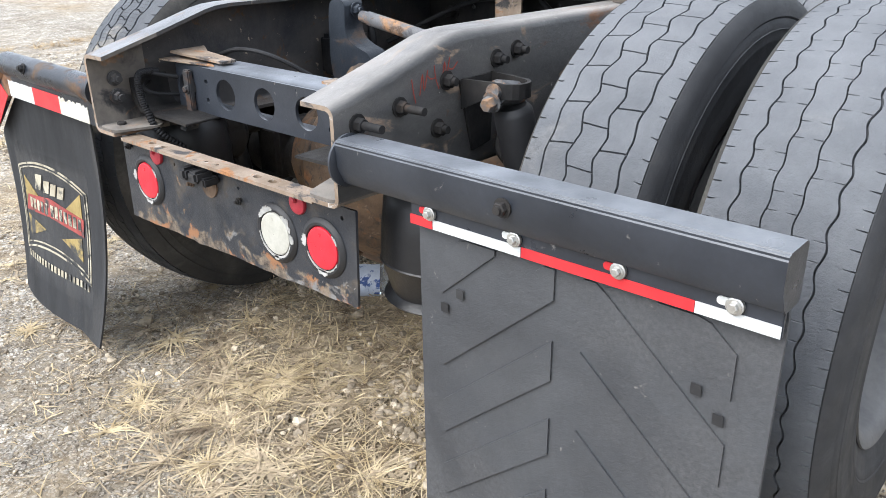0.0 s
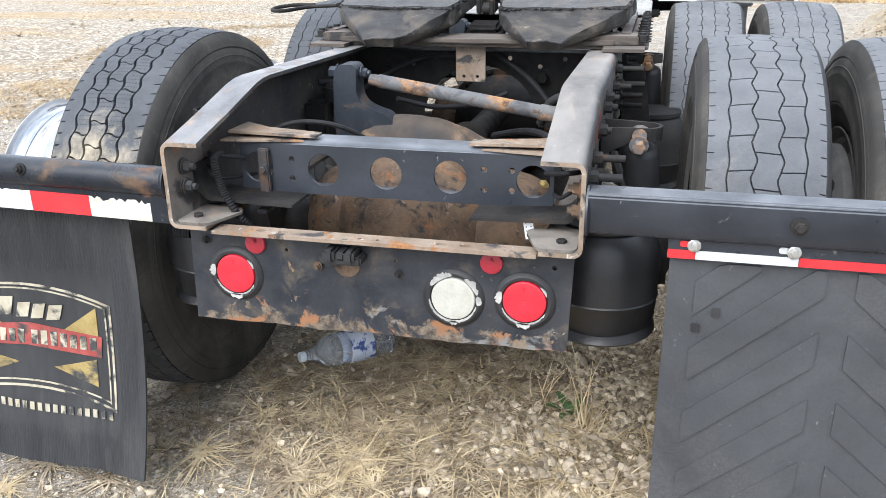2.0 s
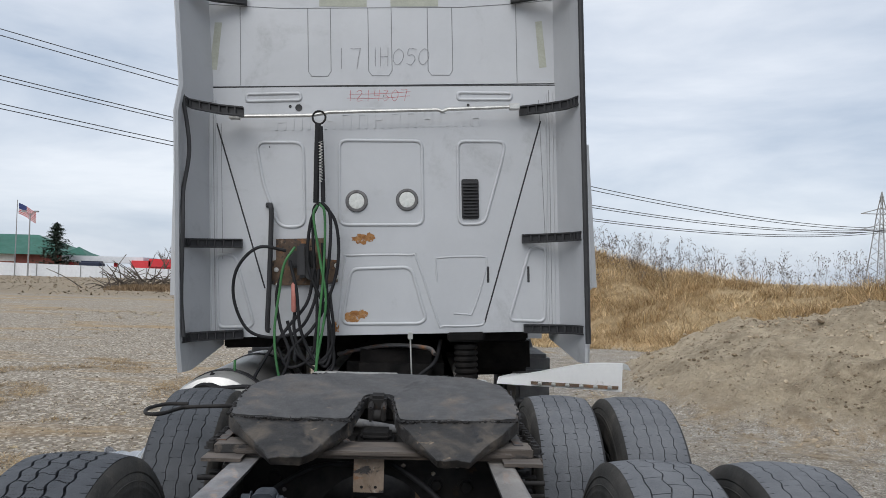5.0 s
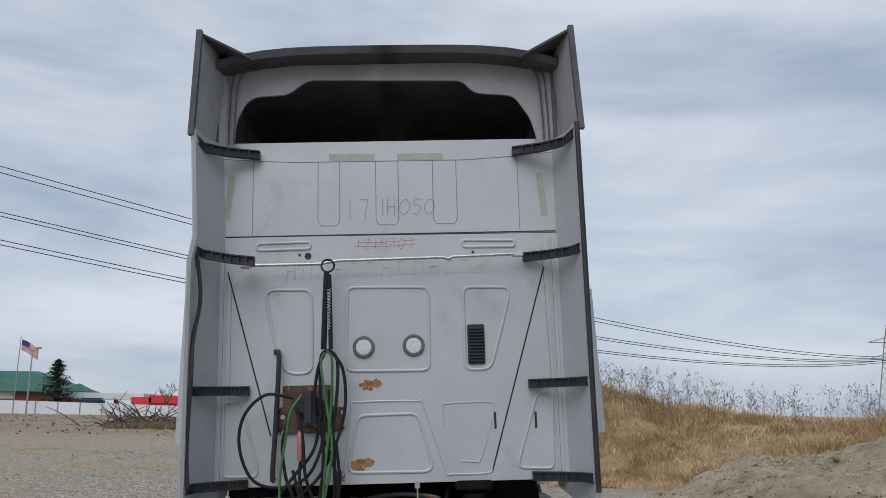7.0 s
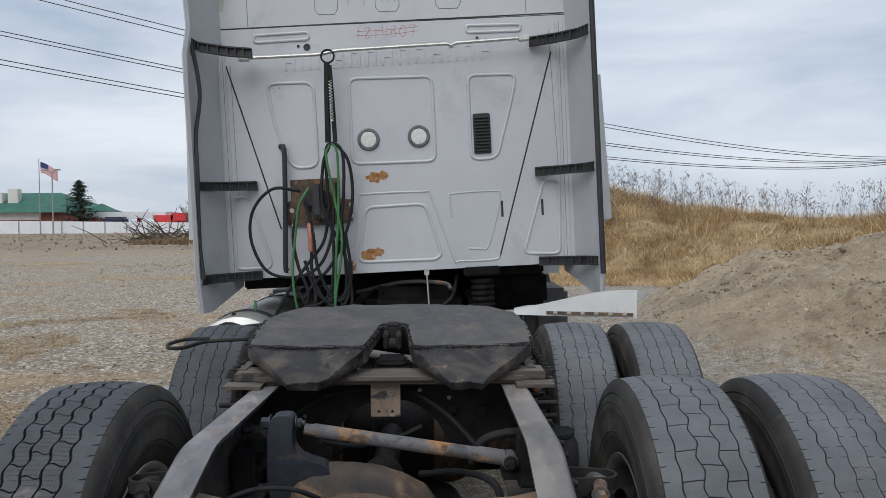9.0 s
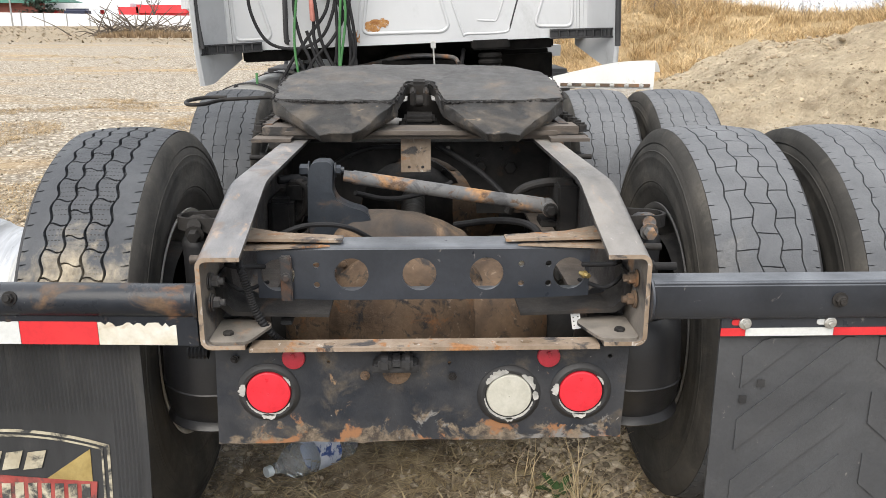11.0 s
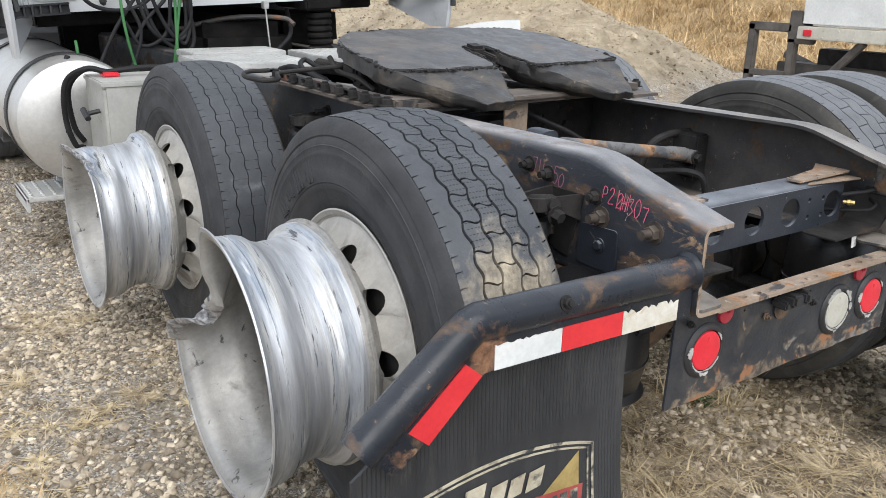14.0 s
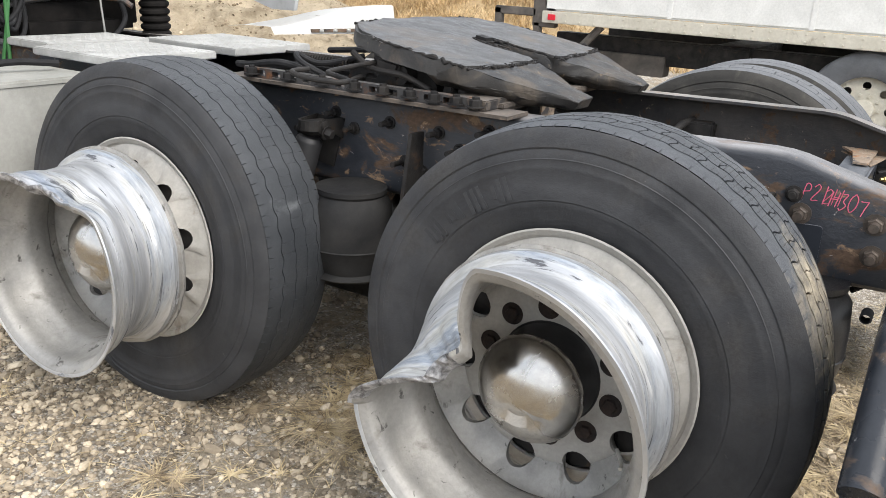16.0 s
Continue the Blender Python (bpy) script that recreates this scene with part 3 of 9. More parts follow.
def tyre_mesh(kind, seed):
    """Tread ribs parted by wandering grooves, with the cross cuts and shoulder nicks of its kind, and worn sidewalls."""
    bm = bm_new()
    hw = 0.118
    if kind == "block":
        grooves, amps, pitches, cuts, gw, depth = (-0.066, -0.021, 0.026, 0.068), (0.0045,) * 4, 51, {1: 0, 2: 1, 3: 0}, 0.0031, 0.014
    elif kind == "lug":
        grooves, amps, pitches, cuts, gw, depth = (-0.075, -0.024, 0.029, 0.078), (0.0028, 0.0068, 0.0068, 0.0034), 41, {1: 0, 2: 1, 3: 0}, 0.0019, 0.011
    else:
        grooves, amps, pitches, cuts, gw, depth = (-0.072, -0.022, 0.024, 0.072), (0.0036, 0.0022, 0.0022, 0.0036), 56, {}, 0.0013, 0.009
    cols = [(-hw, 0, 0, 0, -1)]                                # x, swing, sunk, rib, edge mark
    marks = [-hw, *grooves, hw]
    last = len(grooves)
    for g in range(last + 1):
        ws = gw * (1.35 if kind == "rib" and g in (1, last) else 1.0)
        we = gw * (1.35 if kind == "rib" and g in (0, last - 1) else 1.0)
        a, b = marks[g] + (ws if g else 0), marks[g + 1] - (we if g < last else 0)
        wa, wb = (amps[g - 1] if g else 0), (amps[g] if g < last else 0)
        if g:
            cols.append((a, wa, 0, g, 2))
        for u in ((0.05,) if g == 0 else (0.16,)) + (0.35, 0.65) + ((0.95,) if g == last else (0.84,)):
            cols.append((a + (b - a) * u, wa + (wb - wa) * u, 0, g, 3 if (u < 0.2 and g) or (u > 0.8 and g < last) else -1 if u < 0.2 else 1 if u > 0.8 else 0))
        if g < last:
            cols.append((b, wb, 0, g, 2))
            cols.append((marks[g + 1] - we * 0.5, wb, 1, -1, 0))
            cols.append((marks[g + 1] + we * 0.5, wb, 1, -1, 0))
    cols.append((hw, 0, 0, last, 1))
    c_ = (0.012, 0.050, 0.062) if kind == "block" else (0.012, 0.030, 0.042)
    phases = (0.0, *c_, 0.13, 0.22, 0.31, 0.40, 0.5, 0.5 + c_[0], 0.5 + c_[1], 0.5 + c_[2], 0.63, 0.72, 0.81, 0.90)
    grid = []
    for k in range(pitches):
        stray = 0.25 * noise.noise(Vector((k * 0.9, seed, 3)))
        for ph in phases:
            ang = (k + ph) / pitches * 2 * math.pi
            cut = 0 if ph in c_[:2] else 1 if ph in (0.5 + c_[0], 0.5 + c_[1]) else -1
            tri = 4 * abs(((ph + 0.25) % 1.0) - 0.5) - 1
            swing = math.sin(tri * math.pi / 2) if kind != "lug" else tri
            wear = 0.0012 * math.sin(ang * 3 + seed) + 0.0008 * noise.noise(Vector((math.cos(ang) * 6, math.sin(ang) * 6, seed)))
            ring = []
            for x, w, sunk, rib, edge in cols:
                r = TYRE_R - 0.011 * (x / hw) ** 2 + wear
                if sunk:
                    r -= depth
                elif cut >= 0 and cuts.get(rib, -1) == cut:
                    r -= 0.011 if kind == "block" else 0.006
                elif cut >= 0 and edge in (-1, 1) and rib in (0, last):
                    r -= 0.007
                elif kind == "rib" and cut >= 0 and edge in (2, 3) and (k + rib + cut) % 2 and rib not in (0, last):
                    r -= 0.0022
                # the cross cuts run in a lazy curve over each block
                lie = ang + (0.0085 * math.sin(x * 2 * math.pi / 0.047 - 0.33) if kind == "block" else (0.0028 + 0.003 * stray) * math.sin(x * 60) if kind == "lug" else 0.0)
                ring.append(bm.verts.new((x + w * swing + 0.0012 * noise.noise(Vector((ang * 20, x * 9, seed))) * (abs(x) < hw * 0.95), r * math.cos(lie), r * math.sin(lie))))
            grid.append(ring)
    n = len(grid)
    for i in range(n):
        a, b = grid[i], grid[(i + 1) % n]
        for k in range(len(cols) - 1):
            bm.faces.new((a[k], a[k + 1], b[k + 1], b[k]))
    # sidewalls, joined by their own rings
    side = ((0.1165, 0.5150), (0.1200, 0.5166), (0.1300, 0.505), (0.1345, 0.490), (0.1375, 0.478), (0.1350, 0.474), (0.1392, 0.466), (0.1405, 0.456), (0.1421, 0.4545), (0.1410, 0.451), (0.1425, 0.440), (0.1432, 0.434), (0.1424, 0.432), (0.1430, 0.412),
            (0.1415, 0.400), (0.1432, 0.396), (0.1385, 0.372), (0.1392, 0.3695), (0.1370, 0.3655), (0.1375, 0.362), (0.1330, 0.350), (0.1310, 0.346), (0.1290, 0.330), (0.1180, 0.306), (0.112, 0.296), (0.100, 0.290), (0.085, 0.288))
    bm.faces.ensure_lookup_table()
    treads = len(bm.faces)
    for s in (-1, 1):
        lathe(bm, [(s * x, r) for x, r in side], 120)
    bm.faces.ensure_lookup_table()
    for k in range(treads, len(bm.faces)):
        bm.faces[k].material_index = 1 if bm.faces[k].calc_center_median().x > 0 else 2
    return bm


def tyre_letters(bm, angle, count, r, h, w, x, step):
    """Raised bars where the sidewall carries moulded lettering."""
    rnd = random.Random(count)
    for k in range(count):
        a = radians(angle + step * k)
        m = pose(x, 0, 0, 0, 0, 0) @ Matrix.Rotation(a, 4, "X") @ Matrix.Translation((0, 0, r))
        for j in range(3):
            y0 = -w / 2 + j * w / 3
            hh = h * rnd.choice((1.0, 0.8, 1.0, 0.55))
            box(bm, (-0.001, y0, -hh / 2), (0.0016, y0 + w / 3 * 0.55, hh / 2), 0, m)


def disc_mesh(r_out, r_in, hole_r, hole_c, n_holes, profile, thick, phase=0.0):
    """A wheel disc with round hand holes; profile gives x from the radius."""
    bm = bm_new()
    holes = [circle(0, 0, r_in, 40)] + [circle(hole_c * math.cos(2 * math.pi * (k + phase) / n_holes), hole_c * math.sin(2 * math.pi * (k + phase) / n_holes), hole_r, 20) for k in range(n_holes)]
    mid = circle(0, 0, r_out, 80)
    slab(bm, mid, holes, thick)
    bmesh.ops.subdivide_edges(bm, edges=[e for e in bm.edges if e.calc_length() > 0.06], cuts=1)
    for v in bm.verts:
        r = math.hypot(v.co.x, v.co.y)
        v.co = Vector((profile(r) + v.co.z, v.co.x, v.co.y))
    return bm


def cone(r):
    """The dished disc: flat at the hub, rising outwards to the rim."""
    k = min(1, max(0, (r - 0.200) / 0.075))
    return -0.055 * k * k * (3 - 2 * k)


RIM = ((-0.122, 0.306), (-0.124, 0.302), (-0.118, 0.291), (-0.105, 0.286), (-0.085, 0.284), (-0.070, 0.262), (-0.045, 0.254), (-0.010, 0.254), (0.020, 0.262), (0.040, 0.276),
       (0.060, 0.283), (0.095, 0.285), (0.108, 0.290), (0.117, 0.300), (0.122, 0.310), (0.126, 0.309), (0.124, 0.300), (0.114, 0.283), (0.100, 0.276), (0.060, 0.272),
       (0.030, 0.262), (0.0, 0.246), (-0.045, 0.245), (-0.070, 0.252), (-0.088, 0.275), (-0.108, 0.279), (-0.120, 0.298), (-0.122, 0.306))


RIM_BARE = ((-0.116, 0.282), (-0.117, 0.291), (-0.110, 0.292), (-0.108, 0.2855)) + RIM[3:11] + ((0.078, 0.2840), (0.0785, 0.2815), (0.081, 0.2815), (0.0815, 0.2842)) + RIM[11:26] + ((-0.116, 0.282),)


def smooth01(v):
    v = min(1.0, max(0.0, v))
    return v * v * (3 - 2 * v)


def fold(bm, where, flat, before, after, deep, fling):
    """Beat the lip inwards over a flat stretch of degrees round a bearing, easing in before it and out after it."""
    for v in bm.verts:
        x, y, z = v.co
        r, a = math.hypot(y, z), math.degrees(math.atan2(z, y))
        d = (a - where + 180) % 360 - 180
        k = smooth01((d + flat + before) / before) * smooth01((flat + after - d) / after) * max(0.0, min(1, (x + 0.02) / 0.12)) ** 1.3
        if k:
            r2 = r - deep * k + 0.006 * k * noise.noise(Vector((d * 0.10, x * 22, 2)))
            out = fling * max(0.0, 1 - abs((d - flat - after * 0.6) / (after * 0.9))) * max(0, x / 0.12)
            v.co = Vector((x - 0.02 * k * k + out + (0.006 + 0.010 * (x > 0.112)) * k * noise.noise(Vector((d * 0.16, r * 25, 5))), y * r2 / r, z * r2 / r))


truck = thing("semi_truck", "silver-grey damaged semi truck with stripped black rear frame", "truck")


M_STEELW = surf("chalky_pale_wheel_paint", (0.36, 0.345, 0.32), (0.51, 0.49, 0.455), 7, 90, 0.55, 0.75, metal=0.0, bump=0.2,
                layers=(((0.22, 0.16, 0.11), 6, 0.60, 0.76, 0.9, 0.0),))


M_STEELDARK = surf("dirty_dark_wheel_steel", (0.11, 0.11, 0.115), (0.19, 0.185, 0.18), 6, 80, 0.6, 0.8, metal=0.2, bump=0.3)


def wheel_inner(x, y, z, kind, seed, side, spin=0.0, label=""):
    """A dual's inner wheel: steel disc facing out, with its tyre. side: -1 left, 1 right."""
    turn = Matrix.Translation((x, y, z)) @ pose(0, 0, 0, 0, 0, 0 if side > 0 else 180) @ Matrix.Rotation(radians(spin), 4, "X")
    bm = disc_mesh(0.284, 0.10, 0.033, 0.213, 10, lambda r: 0.168 + cone(r), 0.011, 0.5)
    bb = [(-a, r) for a, r in RIM]
    lathe(bm, bb, 80)
    w = part("wheel", bm, M_STEELW if side < 0 else M_STEELDARK, truck, "dusty pale steel disc wheel" if side < 0 else "dirty dark grey inner wheel", m=turn)
    ty = part("tyre", tyre_mesh(kind, seed), (muddy() if label.startswith("worn block") else M_RUBBER if side > 0 else M_RUBBERDARK, M_SIDEWALL, M_SIDEDUST), w, label)
    if side < 0:
        bm = bm_new()
        tyre_letters(bm, 52 if kind == "block" else 120, 4, 0.40, 0.052, 0.05, 0.1415, -9.5)
        part("raised_lettering", bm, M_SIDEWALL, ty.parent, "plain raised bars on the sidewall", m=Matrix.Rotation(radians(-spin), 4, "X"))
    # Drum made extra wide to block light behind the hand holes
    bm = bm_new()
    lathe(bm, ((-0.12, 0.21), (0.02, 0.238), (0.125, 0.238), (0.125, 0.0005)), 40)
    part("brake_drum", bm, M_GREASE, w)
    return w




def muddy():
    """Tyre rubber with a tan patch of dried mud on one stretch of the tread."""
    m = surf("tyre_rubber_with_dried_mud", (0.046, 0.050, 0.058), (0.080, 0.085, 0.094), 5, 80, 0.5, 0.8, bump=0.5, layers=(((0.17, 0.175, 0.18), 7, 0.62, 0.76, 0.9, 0.0),))
    t = m.node_tree
    p = t.nodes["Principled BSDF"]
    co = t.nodes.new("ShaderNodeTexCoord").outputs["Object"]
    dot = t.nodes.new("ShaderNodeVectorMath")
    dot.operation = "DOT_PRODUCT"
    t.links.new(co, dot.inputs[0])
    a = radians(MUD_AT)
    dot.inputs[1].default_value = (0.0, math.cos(a), math.sin(a))
    ad = t.nodes.new("ShaderNodeMath")
    ad.operation = "MULTIPLY_ADD"
    t.links.new(noise_of(t, co, 13, 8, 0.7, 0.5), ad.inputs[0])
    ad.inputs[1].default_value = 0.10
    t.links.new(dot.outputs["Value"], ad.inputs[2])
    # rows of fine sipes, the dark of each narrow cut put into the colour
    sp = t.nodes.new("ShaderNodeSeparateXYZ")
    t.links.new(co, sp.inputs[0])

    def calc(op, a_, b_):
        n = t.nodes.new("ShaderNodeMath")
        n.operation = op
        for sock, v in zip(n.inputs, (a_, b_)):
            if isinstance(v, (int, float)):
                sock.default_value = v
            else:
                t.links.new(v, sock)
        return n.outputs[0]

    turn_ = calc("FRACT", calc("MULTIPLY", calc("ARCTAN2", sp.outputs["Z"], sp.outputs["Y"]), 51 * 5 / (2 * math.pi)), 0)
    dash = calc("FRACT", calc("MULTIPLY", sp.outputs["X"], 120.0), 0)
    on = calc("MULTIPLY", calc("LESS_THAN", turn_, 0.2), calc("LESS_THAN", dash, 0.62))
    on = calc("MULTIPLY", on, calc("LESS_THAN", calc("ABSOLUTE", sp.outputs["X"], 0), 0.064))
    on = calc("MULTIPLY", on, calc("GREATER_THAN", noise_of(t, co, 14, 3), 0.47))
    t.links.new(mixc(t, on, p.inputs["Base Color"].links[0].from_socket, (0.012, 0.012, 0.013)), p.inputs["Base Color"])
    f = mixc(t, 1.0, ramp(t, ad.outputs[0], 0.555, 0.585), (0.9, 0.9, 0.9), "MULTIPLY")
    t.links.new(mixc(t, f, p.inputs["Base Color"].links[0].from_socket, mixc(t, ramp(t, noise_of(t, co, 40, 6), 0.35, 0.65), (0.20, 0.165, 0.115), (0.47, 0.40, 0.29))), p.inputs["Base Color"])
    return m


MUD_AT = 24 + 12.6
TYRE_LAB = {"block": "worn block-tread truck tyre with dried mud", "lug": "worn zigzag block-tread truck tyre", "rib": "bald ribbed truck tyre with fine wavy grooves"}
for (side, ax, kind, seed) in ((-1, 0, "block", 3), (-1, 1, "rib", 5), (1, 0, "lug", 7), (1, 1, "rib", 11)):
    wheel_inner(-0.762 if side < 0 else (0.790, 0.732)[ax], AXLES[ax] + (0.055 if side > 0 and ax == 0 else 0), ((0.538, 0.528) if side < 0 else (0.536, 0.528))[ax], kind, seed, side, spin=seed * 17 if side > 0 else (-12.6, -3.6)[ax], label=TYRE_LAB[kind])
for ax, kind, seed in ((0, "rib", 13), (1, "rib", 17)):
    turn = Matrix.Translation(((1.138, 1.062)[ax], AXLES[ax] + (0.055, 0)[ax], (0.536, 0.528)[ax])) @ Matrix.Rotation(radians(seed * 11), 4, "X")
    bm = disc_mesh(0.262, 0.10, 0.033, 0.213, 10, lambda r: -0.168 - cone(r), 0.02, 0.5)
    lathe(bm, RIM, 80)
    w = part("wheel", bm, M_STEELDARK, truck, "dirty dark grey outer wheel", m=turn)
    part("tyre", tyre_mesh(kind, seed), (M_RUBBER, M_SIDEWALL, M_SIDEDUST), w, TYRE_LAB[kind])


M_LUG = surf("rust_black_lug_nut", (0.010, 0.008, 0.008), (0.035, 0.020, 0.015), 40, 120, 0.7, 0.9, bump=0.5)
M_SCRAPE = surf("gouged_scraped_aluminium", (0.12, 0.12, 0.125), (0.60, 0.60, 0.62), 50, 140, 0.4, 0.65, metal=0.7, bump=1.0, bscale=70, stretch=(1, 1, 1))


def bare_wheel(y, bent, spin):
    """The left outer wheel, run without its tyre: scraped barrel, beaten lip, hub cover."""
    turn = Matrix.Translation((-1.085, y, 0.540 if y < 1 else 0.529)) @ pose(0, 0, 0, 0, 0, 180)
    bm = bm_new()
    prof = []
    for (a, b) in zip(RIM_BARE, RIM_BARE[1:]):
        prof += [(a[0] + (b[0] - a[0]) * k / 3, a[1] + (b[1] - a[1]) * k / 3) for k in range(3)]
    lathe(bm, prof + [RIM_BARE[-1]], 180)
    for v in bm.verts:
        ang = math.atan2(v.co.z, v.co.y)
        k = 1 + 0.0025 * noise.noise(Vector((v.co.x * 30, math.cos(ang) * 4, math.sin(ang) * 4)))
        v.co.y, v.co.z = v.co.y * k, v.co.z * k
        if v.co.x < -0.08:
            v.co.x += 0.004 * noise.noise(Vector((math.cos(ang) * 7, math.sin(ang) * 7, 9)))
    bm.faces.index_update()
    for f in bm.faces:
        if f.index // 180 >= 63:
            f.material_index = 1
    for f in bm.faces:
        c = f.calc_center_median()
        d = (math.degrees(math.atan2(c.z, c.y)) - bent[0] + 180) % 360 - 180
        if c.x < -0.100 and math.hypot(c.y, c.z) > 0.272:
            f.material_index = 1
        if c.x > 0.095 and -0.6 * bent[1] < d < bent[1] + 0.9 * bent[3] and math.hypot(c.y, c.z) > 0.27:
            f.material_index = 2
    fold(bm, *bent)
    w = part("wheel", bm, (M_ALU, M_ALUDULL, M_SCRAPE), truck, "bare scraped aluminium wheel with its lip beaten inwards", m=turn)
    d = disc_mesh(0.277, 0.09, 0.033, 0.213, 10, lambda r: -0.166 - cone(r), 0.012, spin)
    part("wheel_disc", d, M_ALUDULL, w, "dusty aluminium disc with ten round hand holes")
    bm = bm_new()
    lathe(bm, ((-0.165, 0.122), (-0.155, 0.116), (-0.15, 0.112), (-0.065, 0.110), (-0.06, 0.098), (-0.06, 0.0005)), 48)
    part("hub", bm, M_PLASTIC, w, "black hub barrel")
    bm = bm_new()
    lathe(bm, ((-0.072, 0.114), (-0.066, 0.117), (-0.056, 0.117), (-0.048, 0.113), (-0.034, 0.101), (-0.018, 0.082), (-0.007, 0.060), (-0.001, 0.038), (0.002, 0.018), (0.003, 0.0005)), 48)
    for v in bm.verts:
        if v.co.x > -0.05:
            v.co.x -= 0.012 * max(0, 1 - ((v.co.z + 0.035) / 0.016) ** 2) * max(0, 1 - (v.co.y / 0.075) ** 2)
    part("hub_cover", bm, M_CHROME, w, "dented chrome hub cover")
    for k in range(10):
        bm = bm_new()
        a = 2 * math.pi * (k + spin + 0.5) / 10
        cy, cz_ = 0.146 * math.cos(a), 0.146 * math.sin(a)
        lathe(bm, ((-0.1600, 0.025), (-0.1535, 0.025), (-0.1532, 0.0005)), 20, "x", Matrix.Translation((0, cy, cz_)))
        lathe(bm, ((-0.1534, 0.016), (-0.147, 0.014), (-0.147, 0.0005)), 6, "x", Matrix.Translation((0, cy, cz_)))
        part("lug_nut", bm, M_LUG, w)
    bm = bm_new()
    rod(bm, curve_pts(((-0.05, 0.20, -0.06), (-0.02, 0.22, -0.066), (0.0, 0.225, -0.067))), 0.004, 8)
    part("valve_stem", bm, M_ZINC, w)
    return w


bare_wheel(AXLES[0], (138, 17, 24, 34, 0.155, 0.03), 0.15)
bare_wheel(AXLES[1], (78, 14, 30, 46, 0.085, 0.015), 0.4)

# ---- the truck: frame ----

def rail(side):
    """A frame channel, cut down at its end: web outside, flanges inwards."""
    o, i, th = 0.443, 0.357, 0.009
    top = ((0.0, 0.902), (0.15, 0.940), (0.295, 0.980), (0.33, 0.986), (0.37, 0.988), (1.2, 0.972), (3.6, 0.960), (6.6, 0.960))
    bot = ((0.0, 0.712), (0.15, 0.709), (0.295, 0.706), (0.33, 0.703), (0.37, 0.700), (1.2, 0.690), (3.6, 0.690), (6.6, 0.690))
    bm = bm_new()
    rings = []
    for (y, zt), (_, zb) in zip(top, bot):
        r = 0.020
        arc = [(o - r + r * math.sin(radians(a)), r - r * math.cos(radians(a))) for a in (0, 22, 45, 68, 90)]
        arc2 = [(o - r + (r - th) * math.sin(radians(a)), r - (r - th) * math.cos(radians(a))) for a in (90, 60, 30, 0)]
        sec = [(i, zt)] + [(x, zt - d) for x, d in arc] + [(x, zb + d) for x, d in arc[::-1]] + [(i, zb), (i, zb + th)] + [(x, zb + d) for x, d in arc2[::-1]] + [(x, zt - d) for x, d in arc2] + [(i, zt - th)]
        rings.append([bm.verts.new((side * x, y, z)) for x, z in sec])
    for a, b in zip(rings, rings[1:]):
        for k in range(len(a)):
            bm.faces.new((a[k], a[(k + 1) % len(a)], b[(k + 1) % len(a)], b[k]))
    bm.faces.new(rings[0])
    bm.faces.new(rings[-1][::-1])
    bmesh.ops.recalc_face_normals(bm, faces=bm.faces)
    for f in bm.faces:
        if f.normal.x * side < -0.5 or f.normal.z < -0.5 or (abs(f.normal.x) < 0.3 and f.calc_center_median().z < 0.8):
            f.material_index = 1
        if f.normal.y < -0.7:
            f.material_index = 2
        elif f.material_index == 1 and f.calc_center_median().y < 0.16:
            f.material_index = 3
    return part("frame_rail", bm, (M_RAILTOP if side > 0 else M_RAILDARK, M_RAILIN, M_TANSTEEL, M_RAILEND), truck, "worn black channel frame rail with rust")


rails = {s: rail(s) for s in (-1, 1)}


def stud(x, y, z, side, length, r=0.009, parent=None, mat=None):
    bm = bm_new()
    hexbolt(bm, (side * 0.4435, y, z), (side, 0, 0), r * 1.5, 0.016, length)
    return part("bolt", bm, mat or M_GREASE, parent or rails[side])


